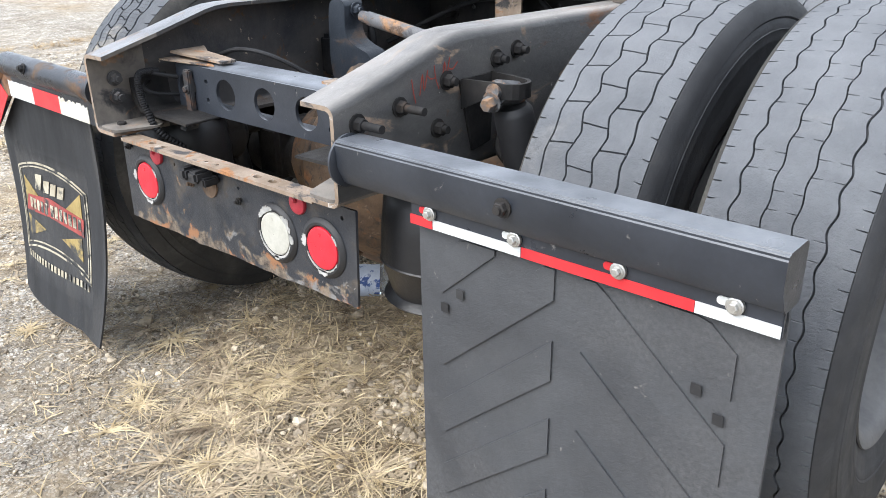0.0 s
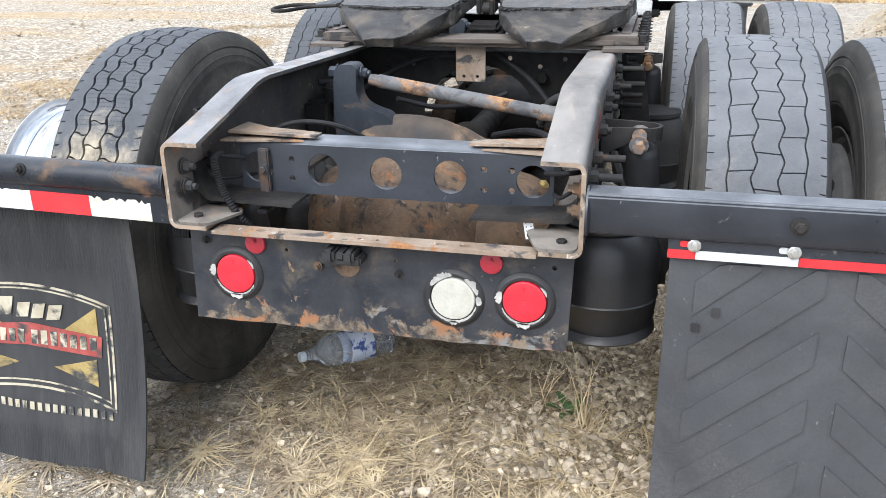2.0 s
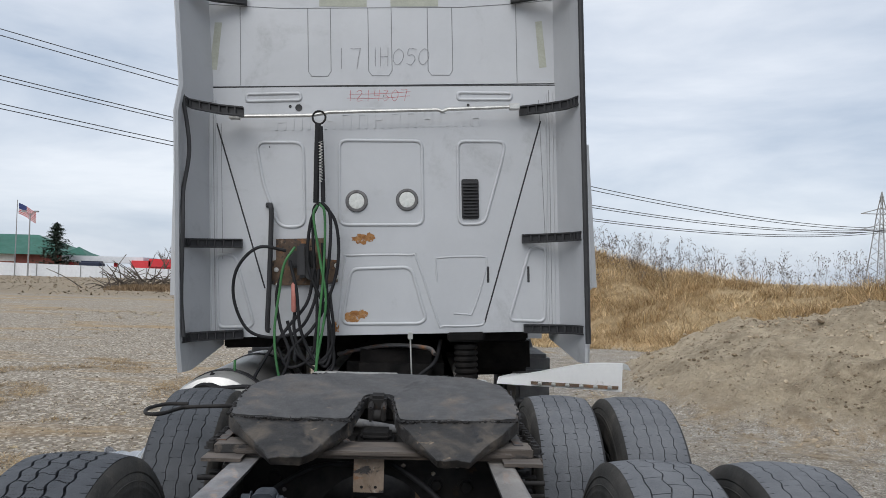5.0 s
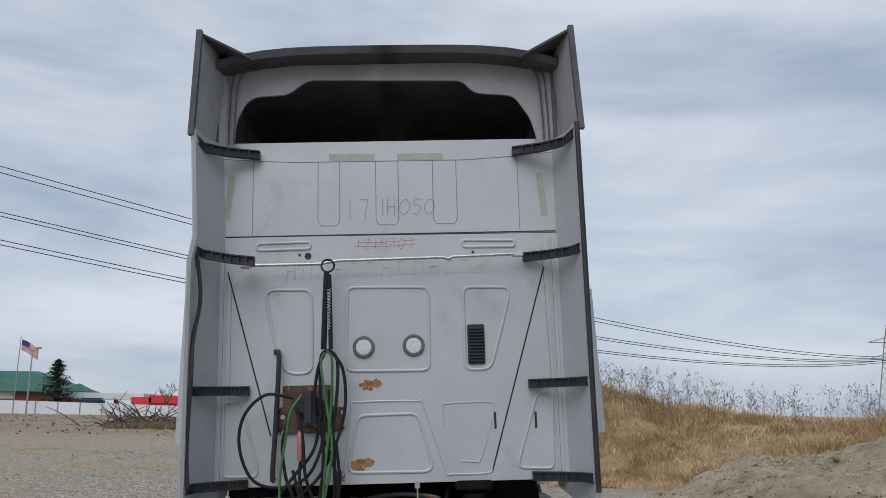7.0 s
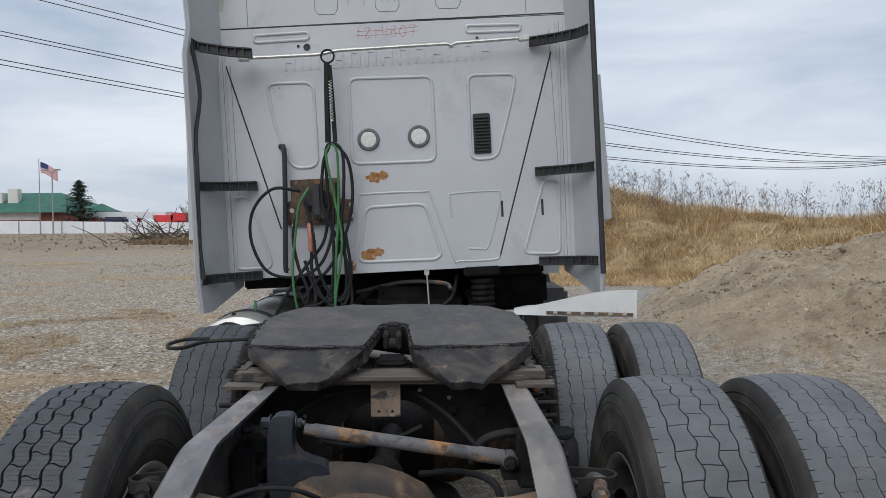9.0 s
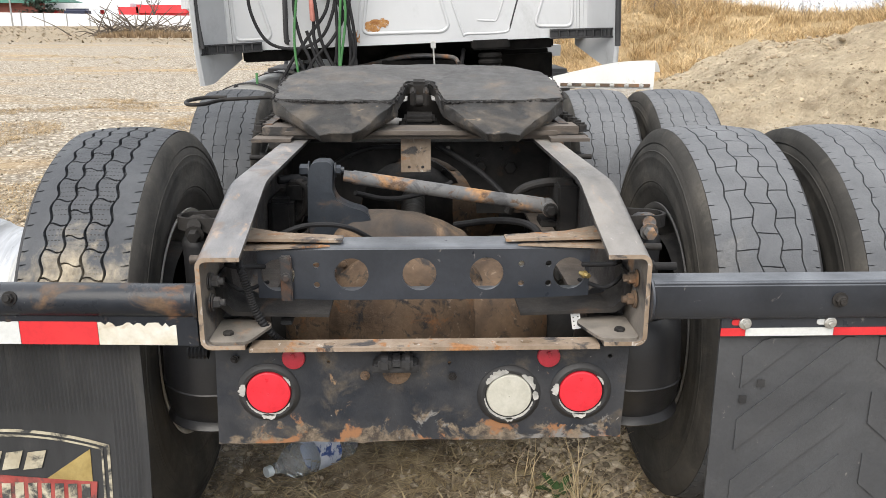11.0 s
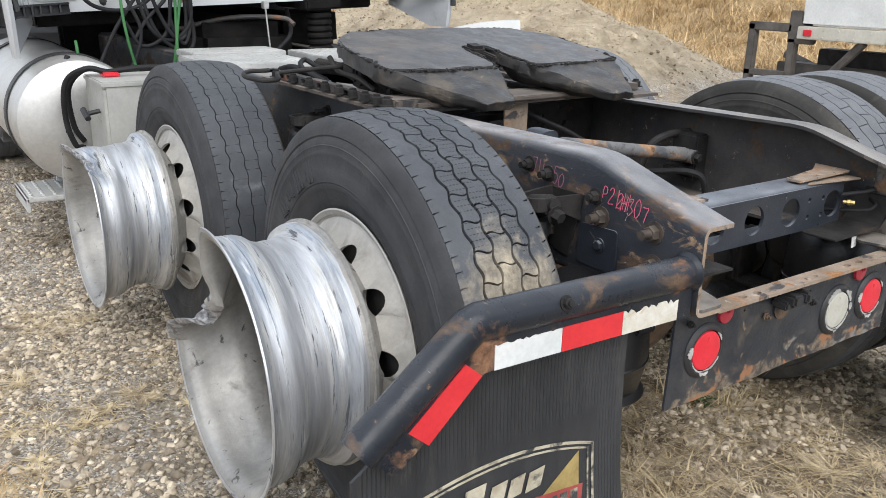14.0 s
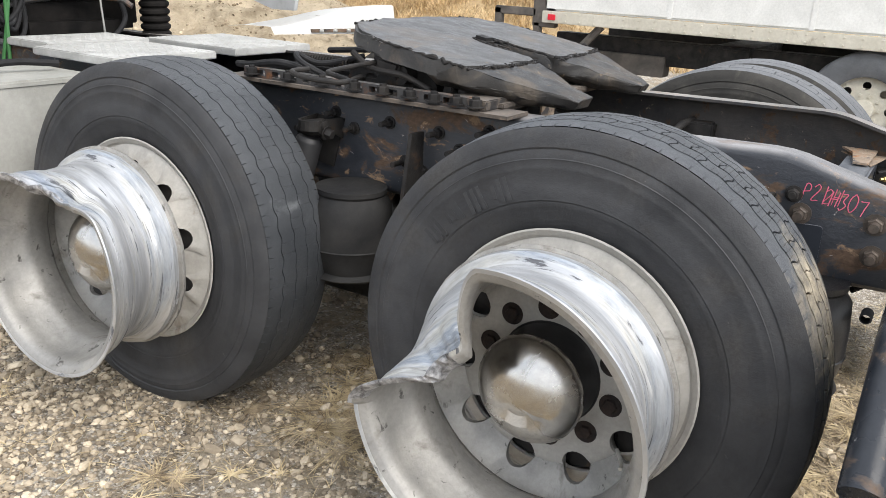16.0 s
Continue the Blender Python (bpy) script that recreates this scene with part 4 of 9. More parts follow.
for side in (-1, 1):
    for y, z, ln in ((0.055, 0.862, 0.045), (0.165, 0.872, 0.045), (0.46, 0.92, 0.012), (0.53, 0.93, 0.012), (0.98, 0.935, 0.06), (1.02, 0.885, 0.065), (1.06, 0.845, 0.06), (1.09, 0.925, 0.05),
                     (1.14, 0.80, 0.06), (1.18, 0.86, 0.05), (1.25, 0.90, 0.04), (1.30, 0.78, 0.05), (1.36, 0.80, 0.05), (1.42, 0.905, 0.03), (1.55, 0.87, 0.03), (1.62, 0.91, 0.03), (0.14, 0.79, 0.01), (0.27, 0.81, 0.01), (0.30, 0.90, 0.008), (0.88, 0.90, 0.03), (1.74, 0.85, 0.03)):
        if side > 0 or y > 0.4 or y == 0.30:
            stud(0, y, z, side, ln)
    bm = bm_new()
    slab(bm, round_poly([(-0.10, 0.895), (0.02, 0.895), (0.02, 0.70), (-0.10, 0.70)], 0.02), (), 0.006, Matrix.Translation((side * 0.447, 1.10, 0)) @ Matrix(((0, 0, side, 0), (1, 0, 0, 0), (0, 1, 0, 0), (0, 0, 0, 1))))
    part("spring_hanger", bm, M_GREASE, rails[side])
    bm = bm_new()
    slab(bm, [(-0.46, 0.90), (-0.455, 0.58), (-0.575, 0.58), (-0.52, 0.90)] if side < 0 else [(0.46, 0.90), (0.455, 0.58), (0.575, 0.58), (0.52, 0.90)], (), 0.012, Matrix.Translation((0, 1.29, 0)) @ FACE_BACK)
    part("hanger_gusset", bm, M_GREASE, rails[side])
    bm = bm_new()
    hexbolt(bm, (side * 0.398, 0.045, 0.7225), (0, 0, 1), 0.011, 0.009)
    part("bolt", bm, M_GREASE, rails[side])
    bm = bm_new()
    x0, x1 = sorted((side * 0.352, side * 0.30))
    slab(bm, round_poly([(side * 0.430, 0.002), (side * 0.352, 0.002), (side * 0.318, 0.10), (side * 0.335, 0.125), (side * 0.430, 0.135)][::side], 0.02), (), 0.006, Matrix.Translation((0, 0, 0.7275)))
    part("foot_plate", bm, M_RAILEND, rails[side])

for y, z, ln in ((0.279, 0.858, 0.022), (0.125, 0.862, 0.022), (0.119, 0.791, 0.022), (0.40, 0.86, 0.02), (0.44, 0.79, 0.03)):
    stud(0, y, z, -1, ln, 0.0115, mat=M_RODGREY)
bm = bm_new()
slab(bm, round_poly([(0.225, 0.738), (0.345, 0.738), (0.345, 0.832), (0.225, 0.838)], 0.012), (), 0.004, Matrix.Translation((-0.4475, 0, 0)) @ Matrix(((0, 0, -1, 0), (1, 0, 0, 0), (0, 1, 0, 0), (0, 0, 0, 1))))
hexbolt(bm, (-0.4475, 0.275, 0.795), (-1, 0, 0), 0.011, 0.008)
part("patch_plate", bm, M_BLACK, rails[-1], "clean black plate bolted to the rail")
M_CHALK = surf("pink_paint_marker", (0.55, 0.09, 0.16), (0.70, 0.16, 0.24), 20, 90, 0.8, bump=0)


def scrawl(strokes, r, mat, parent, name, m, label=""):
    """Hand-drawn marker strokes lying on a surface (x along, y up)."""
    bm = bm_new()
    for st in strokes:
        rod(bm, curve_pts([(x, y, 0.0006) for x, y in st], 4), r, 6)
    for v in bm.verts:
        v.co.z *= 0.25
    return part(name, bm, mat, parent, label, m=m)


def scribble(seed, n, w, h, slant=0.0):
    """Unreadable hand marks: slanting strokes in a row."""
    rnd = random.Random(seed)
    out = []
    for k in range(n):
        x, d = w * k / n, w / n
        if k % 3 == 0:
            s = [(x, h), (x + d * rnd.uniform(0.0, 0.3), h * 0.5), (x + d * rnd.uniform(0.1, 0.6), 0)]
        elif k % 3 == 1:
            s = [(x, h * 0.2), (x + d * 0.4, h * rnd.uniform(0.7, 1)), (x + d * 0.6, h * 0.3), (x + d * 1.1, h * rnd.uniform(0.6, 1))]
        else:
            s = [(x, h * rnd.uniform(0.5, 0.9)), (x + d * 0.5, h * rnd.uniform(0.3, 0.6)), (x + d * 1.2, h * rnd.uniform(0.5, 0.9))]
        out.append([(px, py + slant * px) for px, py in s])
    return out


left_web = Matrix.Translation((-0.4438, 0.285, 0.893)) @ Matrix(((0, 0, -1, 0), (-1, 0, 0, 0), (0, 1, 0, 0), (0, 0, 0, 1)))
right_web = Matrix.Translation((0.4438, 0.20, 0.868)) @ Matrix(((0, 0, 1, 0), (1, 0, 0, 0), (0, 1, 0, 0), (0, 0, 0, 1)))
scrawl(scribble(5, 6, 0.13, 0.05, 0.25), 0.0015, surf("faded_red_marker", (0.22, 0.04, 0.03), (0.32, 0.07, 0.05), 20, 90, 0.8, bump=0), rails[1], "paint_mark", right_web, "faded red hand-marked scrawl")

# rear crossmember with round holes
bm = bm_new()
holes = [circle(x, 0.806, 0.037, 32) for x in (-0.159, -0.011, 0.136)] + [circle(x, 0.806, 0.036, 24) for x in (-0.318, 0.318)]
holes += [circle(x, z, 0.007, 10) for x in (-0.235, 0.212, 0.272) for z in (0.783, 0.828)]
slab(bm, round_rect(-0.362, 0.748, 0.362, 0.862, 0.008), holes, 0.008, Matrix.Translation((0, 0.192, 0)) @ FACE_BACK)
prof = [(0.192, 0.850), (0.194, 0.859), (0.201, 0.866), (0.212, 0.869), (0.275, 0.869), (0.275, 0.861), (0.212, 0.861), (0.203, 0.855)]
for sgn, zc in ((1, 0.0), (-1, 1.612)):
    r0, r1 = [[bm.verts.new((x, y, zc + sgn * z)) for y, z in prof] for x in (-0.362, 0.362)]
    for k in range(len(prof)):
        bm.faces.new((r0[k], r0[(k + 1) % 8], r1[(k + 1) % 8], r1[k]))
    bm.faces.new(r0)
    bm.faces.new(r1[::-1])
cross = part("crossmember", bm, M_BLACK, truck, "black steel crossmember with round lightening holes")
for x0, x1, tip in ((-0.355, -0.178, -1), (0.178, 0.355, 1)):
    bm = bm_new()
    inner, outer = (x1, x0) if tip < 0 else (x0, x1)
    slab(bm, [(inner, 0.205), (inner, 0.245), (outer * 0.9, 0.262), (outer * 1.10, 0.30), (outer * 1.10, 0.20)][::tip], (), 0.006, Matrix.Translation((0, 0, 0.876)) @ pose(0, 0, 0, 0, tip * -1.5, 0))
    slab(bm, [(inner * 1.15, 0.20), (outer * 0.9, 0.25), (outer * 1.12, 0.30), (outer * 1.12, 0.17)][::tip], (), 0.004, Matrix.Translation((0, 0.0, 0.8705)))
    part("clamp_plate", bm, M_TANSTEEL, cross, "rusty tan gusset plate")
M_HOSE = surf("black_rubber_hose", (0.010, 0.010, 0.011), (0.022, 0.022, 0.024), 12, 90, 0.6, 0.75, bump=0.1)
M_HOSE.node_tree.nodes["Principled BSDF"].inputs["Specular IOR Level"].default_value = 0.25
bm = bm_new()
box(bm, (-0.311, 0.176, 0.712), (-0.286, 0.190, 0.852), 0.003)
box(bm, (-0.311, 0.150, 0.706), (-0.286, 0.190, 0.716), 0.002)
hexbolt(bm, (-0.298, 0.176, 0.805), (0, -1, 0), 0.008, 0.006)
hexbolt(bm, (-0.298, 0.176, 0.735), (0, -1, 0), 0.006, 0.005)
part("strap", bm, M_BLACKRUST, cross, "rusted flat steel strap")
for pts, r in ((((-0.392, 0.16, 0.842), (-0.376, 0.10, 0.846), (-0.362, 0.085, 0.81), (-0.352, 0.09, 0.765), (-0.325, 0.10, 0.71), (-0.30, 0.15, 0.66)), 0.009),):
    bm = bm_new()
    cp = curve_pts(pts, 26)
    rod(bm, cp, [r * (1.0 if k % 3 else 0.78) for k in range(len(cp))], 10)
    part("air_line", bm, M_HOSE, cross, "black corrugated cable loom")
# brackets and fittings behind the crossmember's ends
for s in (-1, 1):
    bm = bm_new()
    slab(bm, round_poly([(s * 0.433, 0.830), (s * 0.431, 0.775), (s * 0.405, 0.747), (s * 0.20, 0.742), (s * 0.20, 0.748), (s * 0.395, 0.756), (s * 0.417, 0.780), (s * 0.423, 0.830)][::s], 0.010), (), 0.10, Matrix.Translation((0, 0.10, 0)) @ FACE_BACK)
    part("corner_bracket", bm, M_GREASE, cross)
    bm = bm_new()
    rod(bm, curve_pts([(s * 0.420, 0.16, 0.842), (s * 0.400, 0.13, 0.846), (s * 0.375, 0.15, 0.838), (s * 0.345, 0.185, 0.828)]), 0.0055, 10)
    rod(bm, curve_pts([(s * 0.425, 0.15, 0.815), (s * 0.400, 0.12, 0.806), (s * 0.380, 0.14, 0.79), (s * 0.35, 0.24, 0.775)]), 0.0045, 10)
    part("air_line", bm, M_HOSE, cross)
    for zb in (0.835, 0.790):
        bm = bm_new()
        lathe(bm, ((-0.003, 0.0005), (-0.003, 0.019), (0.0, 0.019), (0.0, 0.0005)), 18, "x", Matrix.Translation((s * 0.4305, 0.062, zb)))
        hexbolt(bm, (s * 0.429, 0.062, zb), (-s, 0, 0), 0.0125, 0.013, 0.009)
        part("bolt", bm, M_BLACKRUST if s < 0 else M_RUST, cross, "rusting bolt and washer")
bm = bm_new()
lathe(bm, ((0.0, 0.0005), (0.0, 0.006), (0.010, 0.006), (0.011, 0.0085), (0.018, 0.0085), (0.019, 0.005), (0.028, 0.005), (0.028, 0.0005)), 6, "y", Matrix.Translation((0.352, 0.150, 0.812)) @ pose(0, 0, 0, 0, 0, 30))
part("air_fitting", bm, surf("brass_fitting", (0.42, 0.31, 0.12), (0.58, 0.45, 0.20), 20, 90, 0.35, 0.5, metal=0.8, bump=0.1), cross, "small brass air fitting")

bm = bm_new()
slab(bm, round_rect(-0.010, -0.045, 0.010, 0.0, 0.002, 1), [circle(x_, z_, 0.0018, 6) for x_ in (-0.005, 0.005) for z_ in (-0.036, -0.027, -0.018, -0.009)], 0.0015, Matrix.Translation((0.318, 0.118, 0.748)) @ pose(0, 0, 0, 0, -10, 0) @ FACE_BACK)
part("perforated_tag", bm, M_FENDER, cross, "white perforated tag hanging down")

# rear plate with its lamps
bm = bm_new()
holes = [circle(-0.125, 0.632, 0.006, 8), circle(0.056, 0.628, 0.006, 8), circle(-0.39, 0.672, 0.006, 8), circle(0.385, 0.667, 0.005, 8), circle(0.05, 0.655, 0.004, 8), circle(-0.2, 0.66, 0.004, 8)]
edge = [(-0.437, 0.476), (-0.43, 0.692)]
edge += [(0.424, 0.690), (0.416, 0.480)]
rnd = random.Random(2)
edge += [(0.416 - 0.853 * k / 34, 0.480 - 0.0035 * (k / 34) + 0.0018 * rnd.uniform(-1, 1) - 0.003 * (k in (9, 10, 22))) for k in range(1, 34)]
slab(bm, edge, holes, 0.006, Matrix.Translation((0, 0.056, 0)) @ FACE_BACK)


def plate_material():
    m = surf("black_plate_paint_rusting_from_its_edge", (0.014, 0.018, 0.026), (0.040, 0.042, 0.048), 9, 120, 0.28, 0.5, bump=0.3, layers=(((0.09, 0.075, 0.06), 14, 0.54, 0.70, 0.8, 0.0), ((0.26, 0.17, 0.10), 15, 0.66, 0.71, 0.9, 0.0), ((0.34, 0.32, 0.29), 70, 0.68, 0.72, 0.9, 0.0)))
    t = m.node_tree
    p = t.nodes["Principled BSDF"]
    co = t.nodes.new("ShaderNodeTexCoord").outputs["Object"]
    sp = t.nodes.new("ShaderNodeSeparateXYZ")
    t.links.new(co, sp.inputs[0])
    ad = t.nodes.new("ShaderNodeMath")
    ad.operation = "MULTIPLY_ADD"
    t.links.new(noise_of(t, co, 17, 8, 0.65, 0.5), ad.inputs[0])
    ad.inputs[1].default_value = -0.34
    t.links.new(sp.outputs["Z"], ad.inputs[2])
    f = ramp(t, ad.outputs[0], 0.338, 0.322)
    rust = mixc(t, ramp(t, noise_of(t, co, 45, 8, 0.75), 0.40, 0.60), (0.045, 0.036, 0.030), (0.185, 0.145, 0.105))
    rust = mixc(t, ramp(t, noise_of(t, co, 16, 6, 0.6), 0.54, 0.60), rust, (0.24, 0.115, 0.055))
    rust = mixc(t, ramp(t, noise_of(t, co, 11, 6, 0.6, 0.4), 0.56, 0.60), rust, (0.17, 0.165, 0.16))
    old = p.inputs["Base Color"].links[0].from_socket
    t.links.new(mixc(t, f, old, rust), p.inputs["Base Color"])
    oldr = p.inputs["Roughness"].links[0].from_socket
    t.links.new(mixc(t, f, oldr, (0.9, 0.9, 0.9)), p.inputs["Roughness"])
    return m


plate = part("rear_plate", bm, plate_material(), truck, "black rear light plate with rusted lower edge", smooth=False)
bm = bm_new()
lip = [(-0.352, 0.012), (0.352, 0.012), (0.352, 0.058), (-0.352, 0.058)]
slab(bm, lip, [circle(x, 0.035, 0.008, 10, 1.5) for x in (-0.245, -0.195, 0.155, 0.205)] + [circle(x, 0.03, 0.005, 8) for x in (-0.02, 0.02)], 0.008, Matrix.Translation((0, 0, 0.709)))
part("plate_flange", bm, M_TANSTEEL, plate, "bare tan-rusted steel flange with slots")
M_GASKET = surf("torn_white_sealant", (0.27, 0.27, 0.255), (0.46, 0.45, 0.43), 30, 120, 0.8, bump=0.6)


def lamp_lens(rr, ridges):
    bm = bm_new()
    prof = [(-0.0075, 0.0005)]
    for k in range(1, ridges + 1):
        prof.append((-0.0075 + (0.0008 if k % 2 else 0.0) + 0.002 * (k / ridges) ** 3, rr * 0.9 * k / ridges))
    prof += [(-0.004, rr * 0.97), (0.0, rr), (0.004, rr)]
    lathe(bm, prof, 64, "y")
    return bm


for x, z, rr, mat, lab in ((-0.326, 0.595, 0.046, M_REDLENS, "round red tail lamp"), (0.326, 0.589, 0.046, M_REDLENS, "round red tail lamp"), (0.175, 0.582, 0.048, M_WLENS, "round milky white reversing lamp")):
    bm = bm_new()
    lathe(bm, ((0.0, rr), (-0.006, rr + 0.003), (-0.007, rr + 0.009), (-0.002, rr + 0.018), (0.0, rr + 0.019)), 40, "y", Matrix.Translation((x, 0.055, z)))
    part("lamp_grommet", bm, M_PLASTIC, plate, "black rubber lamp grommet")
    part("tail_lamp", lamp_lens(rr, 16), mat, plate, lab, m=Matrix.Translation((x, 0.053, z)))
    rnd = random.Random(int(x * 1000))
    spans = ((185, 345, 0.3), (15, 62, 1.0), (350, 372, 1.1), (92, 150, 1.1), (262, 280, 0.9)) if mat is M_WLENS else ((200, 332, 0.22), (158, 188, 1.2), (252, 284, 1.1), (20, 48, 0.3))
    for a0, a1, broad in spans:
        bm = bm_new()
        n = max(6, int((a1 - a0) / 3))
        ra, rb = [], []
        for k in range(n + 1):
            a = radians(a0 + (a1 - a0) * k / n)
            hump = math.sin(math.pi * k / n) ** 0.5
            i_r = rr + 0.0005 + 0.001 * rnd.random() + 0.004 * broad * (1 - hump)
            o_r = i_r + 0.001 + hump * broad * (0.007 + 0.006 * rnd.random()) + 0.0015 * rnd.random()
            ra.append((x + i_r * math.cos(a), z + i_r * math.sin(a)))
            rb.append((x + o_r * math.cos(a), z + o_r * math.sin(a)))
        slab(bm, ra + rb[::-1], (), 0.002, Matrix.Translation((0, 0.0475, 0)) @ FACE_BACK)
        part("sealant", bm, M_GASKET, plate, "torn white sealant round a lamp")
for x, z in ((-0.271, 0.671), (0.256, 0.669)):
    bm = bm_new()
    lathe(bm, ((-0.007, 0.0005), (-0.006, 0.018), (-0.004, 0.023), (0.0, 0.024), (0.003, 0.024)), 28, "y")
    hexbolt(bm, (0, -0.007, 0.008), (0, -1, 0), 0.004, 0.003)
    part("reflector", bm, M_REDOLD, plate, "small round red reflector", m=Matrix.Translation((x, 0.053, z)))
bm = bm_new()
slab(bm, circle(-0.060, 0.640, 0.030, 24), (), 0.004, Matrix.Translation((0, 0.052, 0)) @ FACE_BACK)
part("wire_hole_cover", bm, M_RUST, plate, "tan rust-stained round cover")
bm = bm_new()
box(bm, (-0.108, 0.012, 0.652), (-0.014, 0.054, 0.672), 0.004)
box(bm, (-0.096, 0.000, 0.660), (-0.070, 0.05, 0.688), 0.006)
box(bm, (-0.048, 0.000, 0.660), (-0.026, 0.05, 0.688), 0.006)
box(bm, (-0.07, 0.008, 0.664), (-0.048, 0.05, 0.682), 0.004)
part("plate_lamp", bm, M_PLASTIC, plate, "broken black plastic number plate lamp")
for x, z, r in ((-0.125, 0.632, 0.007), (0.056, 0.628, 0.006), (-0.39, 0.672, 0.006)):
    bm = bm_new()
    hexbolt(bm, (x, 0.05, z), (0, -1, 0), r, 0.005, 0.006 if r > 0.006 else 0.004)
    part("bolt", bm, M_RUST if x < -0.1 and x > -0.2 else M_GREASE, plate)
bm = bm_new()
lathe(bm, [(-0.06 + 0.004 * k, 0.013 if k % 2 else 0.010) for k in range(12)], 14, "x", Matrix.Translation((-0.44, 0.10, 0.665)))
part("loom_stub", bm, M_HOSE, plate)

# ---- axles, suspension ----


def soften(bm):
    """Round a faceted lump as a casting or caked grease is rounded."""
    bmesh.ops.subdivide_edges(bm, edges=list(bm.edges), cuts=3, use_grid_fill=True)
    for _ in range(4):
        bmesh.ops.smooth_vert(bm, verts=list(bm.verts), factor=0.5, use_axis_x=True, use_axis_y=True, use_axis_z=True)
    bmesh.ops.subdivide_edges(bm, edges=list(bm.edges), cuts=1, use_grid_fill=True)
    bmesh.ops.smooth_vert(bm, verts=list(bm.verts), factor=0.5, use_axis_x=True, use_axis_y=True, use_axis_z=True)


M_CAST = surf("dark_rusty_casting", (0.026, 0.026, 0.028), (0.085, 0.062, 0.046), 9, 60, 0.7, 0.9, bump=1.0, bscale=30, layers=(((0.22, 0.145, 0.09), 9, 0.54, 0.64, 0.9, 0.0),), dust_and_sheen=(0.20, 0.145, 0.10, 0.35))
for ax, y in enumerate(AXLES):
    bm = bm_new()
    lathe(bm, ((-0.62, 0.0005), (-0.62, 0.085), (-0.50, 0.080), (-0.30, 0.082), (-0.22, 0.12), (0.16, 0.12), (0.26, 0.082), (0.50, 0.080), (0.62, 0.085), (0.62, 0.0005)), 24, "x", Matrix.Translation((0, y, 0.50)))
    axle = part("axle", bm, M_GREASE, truck, "greasy black drive axle")
    bm = bm_new()
    prof = [(-0.235, 0.0005), (-0.23, 0.06), (-0.21, 0.14), (-0.17, 0.19), (-0.12, 0.225), (-0.10, 0.232), (-0.098, 0.255), (-0.07, 0.257), (-0.065, 0.240), (0.03, 0.235), (0.09, 0.20), (0.17, 0.15), (0.25, 0.10), (0.33, 0.085), (0.34, 0.0005)]
    lathe(bm, prof, 40, "y", Matrix.Translation((-0.055, y, 0.535)))
    for k in range(14):
        a = 2 * math.pi * k / 14
        hexbolt(bm, (-0.055 + 0.245 * math.cos(a), y - 0.10, 0.535 + 0.245 * math.sin(a)), (0, -1, 0), 0.008, 0.008)
    part("differential", bm, M_RUST if ax == 0 else M_GREASE, axle, "flaking rusty differential housing" if ax == 0 else "greasy black differential housing")
    bm = bm_new()
    lathe(bm, ((-0.36, 0.084), (-0.345, 0.12), (-0.31, 0.150), (-0.24, 0.168), (-0.20, 0.171), (-0.195, 0.176), (-0.165, 0.176), (-0.16, 0.171), (0.10, 0.171), (0.105, 0.177), (0.135, 0.177), (0.14, 0.171), (0.22, 0.166), (0.29, 0.140), (0.33, 0.10), (0.345, 0.084)), 36, "x", Matrix.Translation((-0.01, y, 0.535)))
    bmesh.ops.subdivide_edges(bm, edges=[e for e in bm.edges if e.calc_length() > 0.05], cuts=3)
    for v in bm.verts:
        v.co += (v.co - Vector((v.co.x, y, 0.535))).normalized() * (0.004 * noise.noise(v.co * 18) + 0.003 * noise.noise(v.co * 50))
    part("axle_bowl", bm, M_RUST, axle, "thickly rusted axle housing bowl")
    bm = bm_new()
    slab(bm, round_poly([(-0.312, 0.80), (-0.308, 0.93), (-0.300, 0.960), (-0.285, 0.968), (-0.250, 0.968), (-0.240, 0.955), (-0.244, 0.89), (-0.232, 0.862), (-0.20, 0.845), (-0.155, 0.832), (-0.135, 0.80), (-0.145, 0.73), (-0.30, 0.73)], 0.018), (), 0.068, Matrix.Translation((0, y + 0.015, 0.006)) @ FACE_BACK)
    part("torque_bracket", bm, M_BLUEBLACK, axle, "blue-black cast torque rod bracket")
    bm = bm_new()
    for px, py, pz in ((-0.24, 0.02, 0.855), (-0.20, 0.12, 0.872), (-0.03, 0.0, 0.845), (-0.02, 0.10, 0.862), (0.03, 0.02, 0.828), (0.09, 0.0, 0.80), (0.12, 0.10, 0.80), (0.19, 0.0, 0.70), (0.19, 0.12, 0.70), (-0.28, 0.0, 0.70), (-0.28, 0.14, 0.70), (-0.25, -0.03, 0.76), (0.10, -0.03, 0.74)):
        bm.verts.new((px, y + py, pz))
    bmesh.ops.convex_hull(bm, input=bm.verts)
    soften(bm)
    for v in bm.verts:
        v.co.z -= 0.026
        v.co += Vector((noise.noise(v.co * 30), noise.noise(v.co * 30 + Vector((3, 0, 0))), noise.noise(v.co * 30 + Vector((0, 5, 0))))) * 0.004
    part("bracket_casting", bm, M_CAST, axle, "rusty sloping casting over the axle")
    bm = bm_new()
    hexbolt(bm, (-0.306, y + 0.055, 0.946), (-1, 0, 0), 0.017, 0.024)
    part("bolt", bm, M_BLUEBLACK, axle)
    bm = bm_new()
    hexbolt(bm, (-0.238, y + 0.055, 0.946), (1, 0, 0), 0.014, 0.014, 0.008)
    part("bolt", bm, M_BLUEBLACK, axle)
    bm = bm_new()
    a, b = Vector((-0.215, y + 0.055, 0.930)), Vector((0.335, y + 0.065, 0.842))
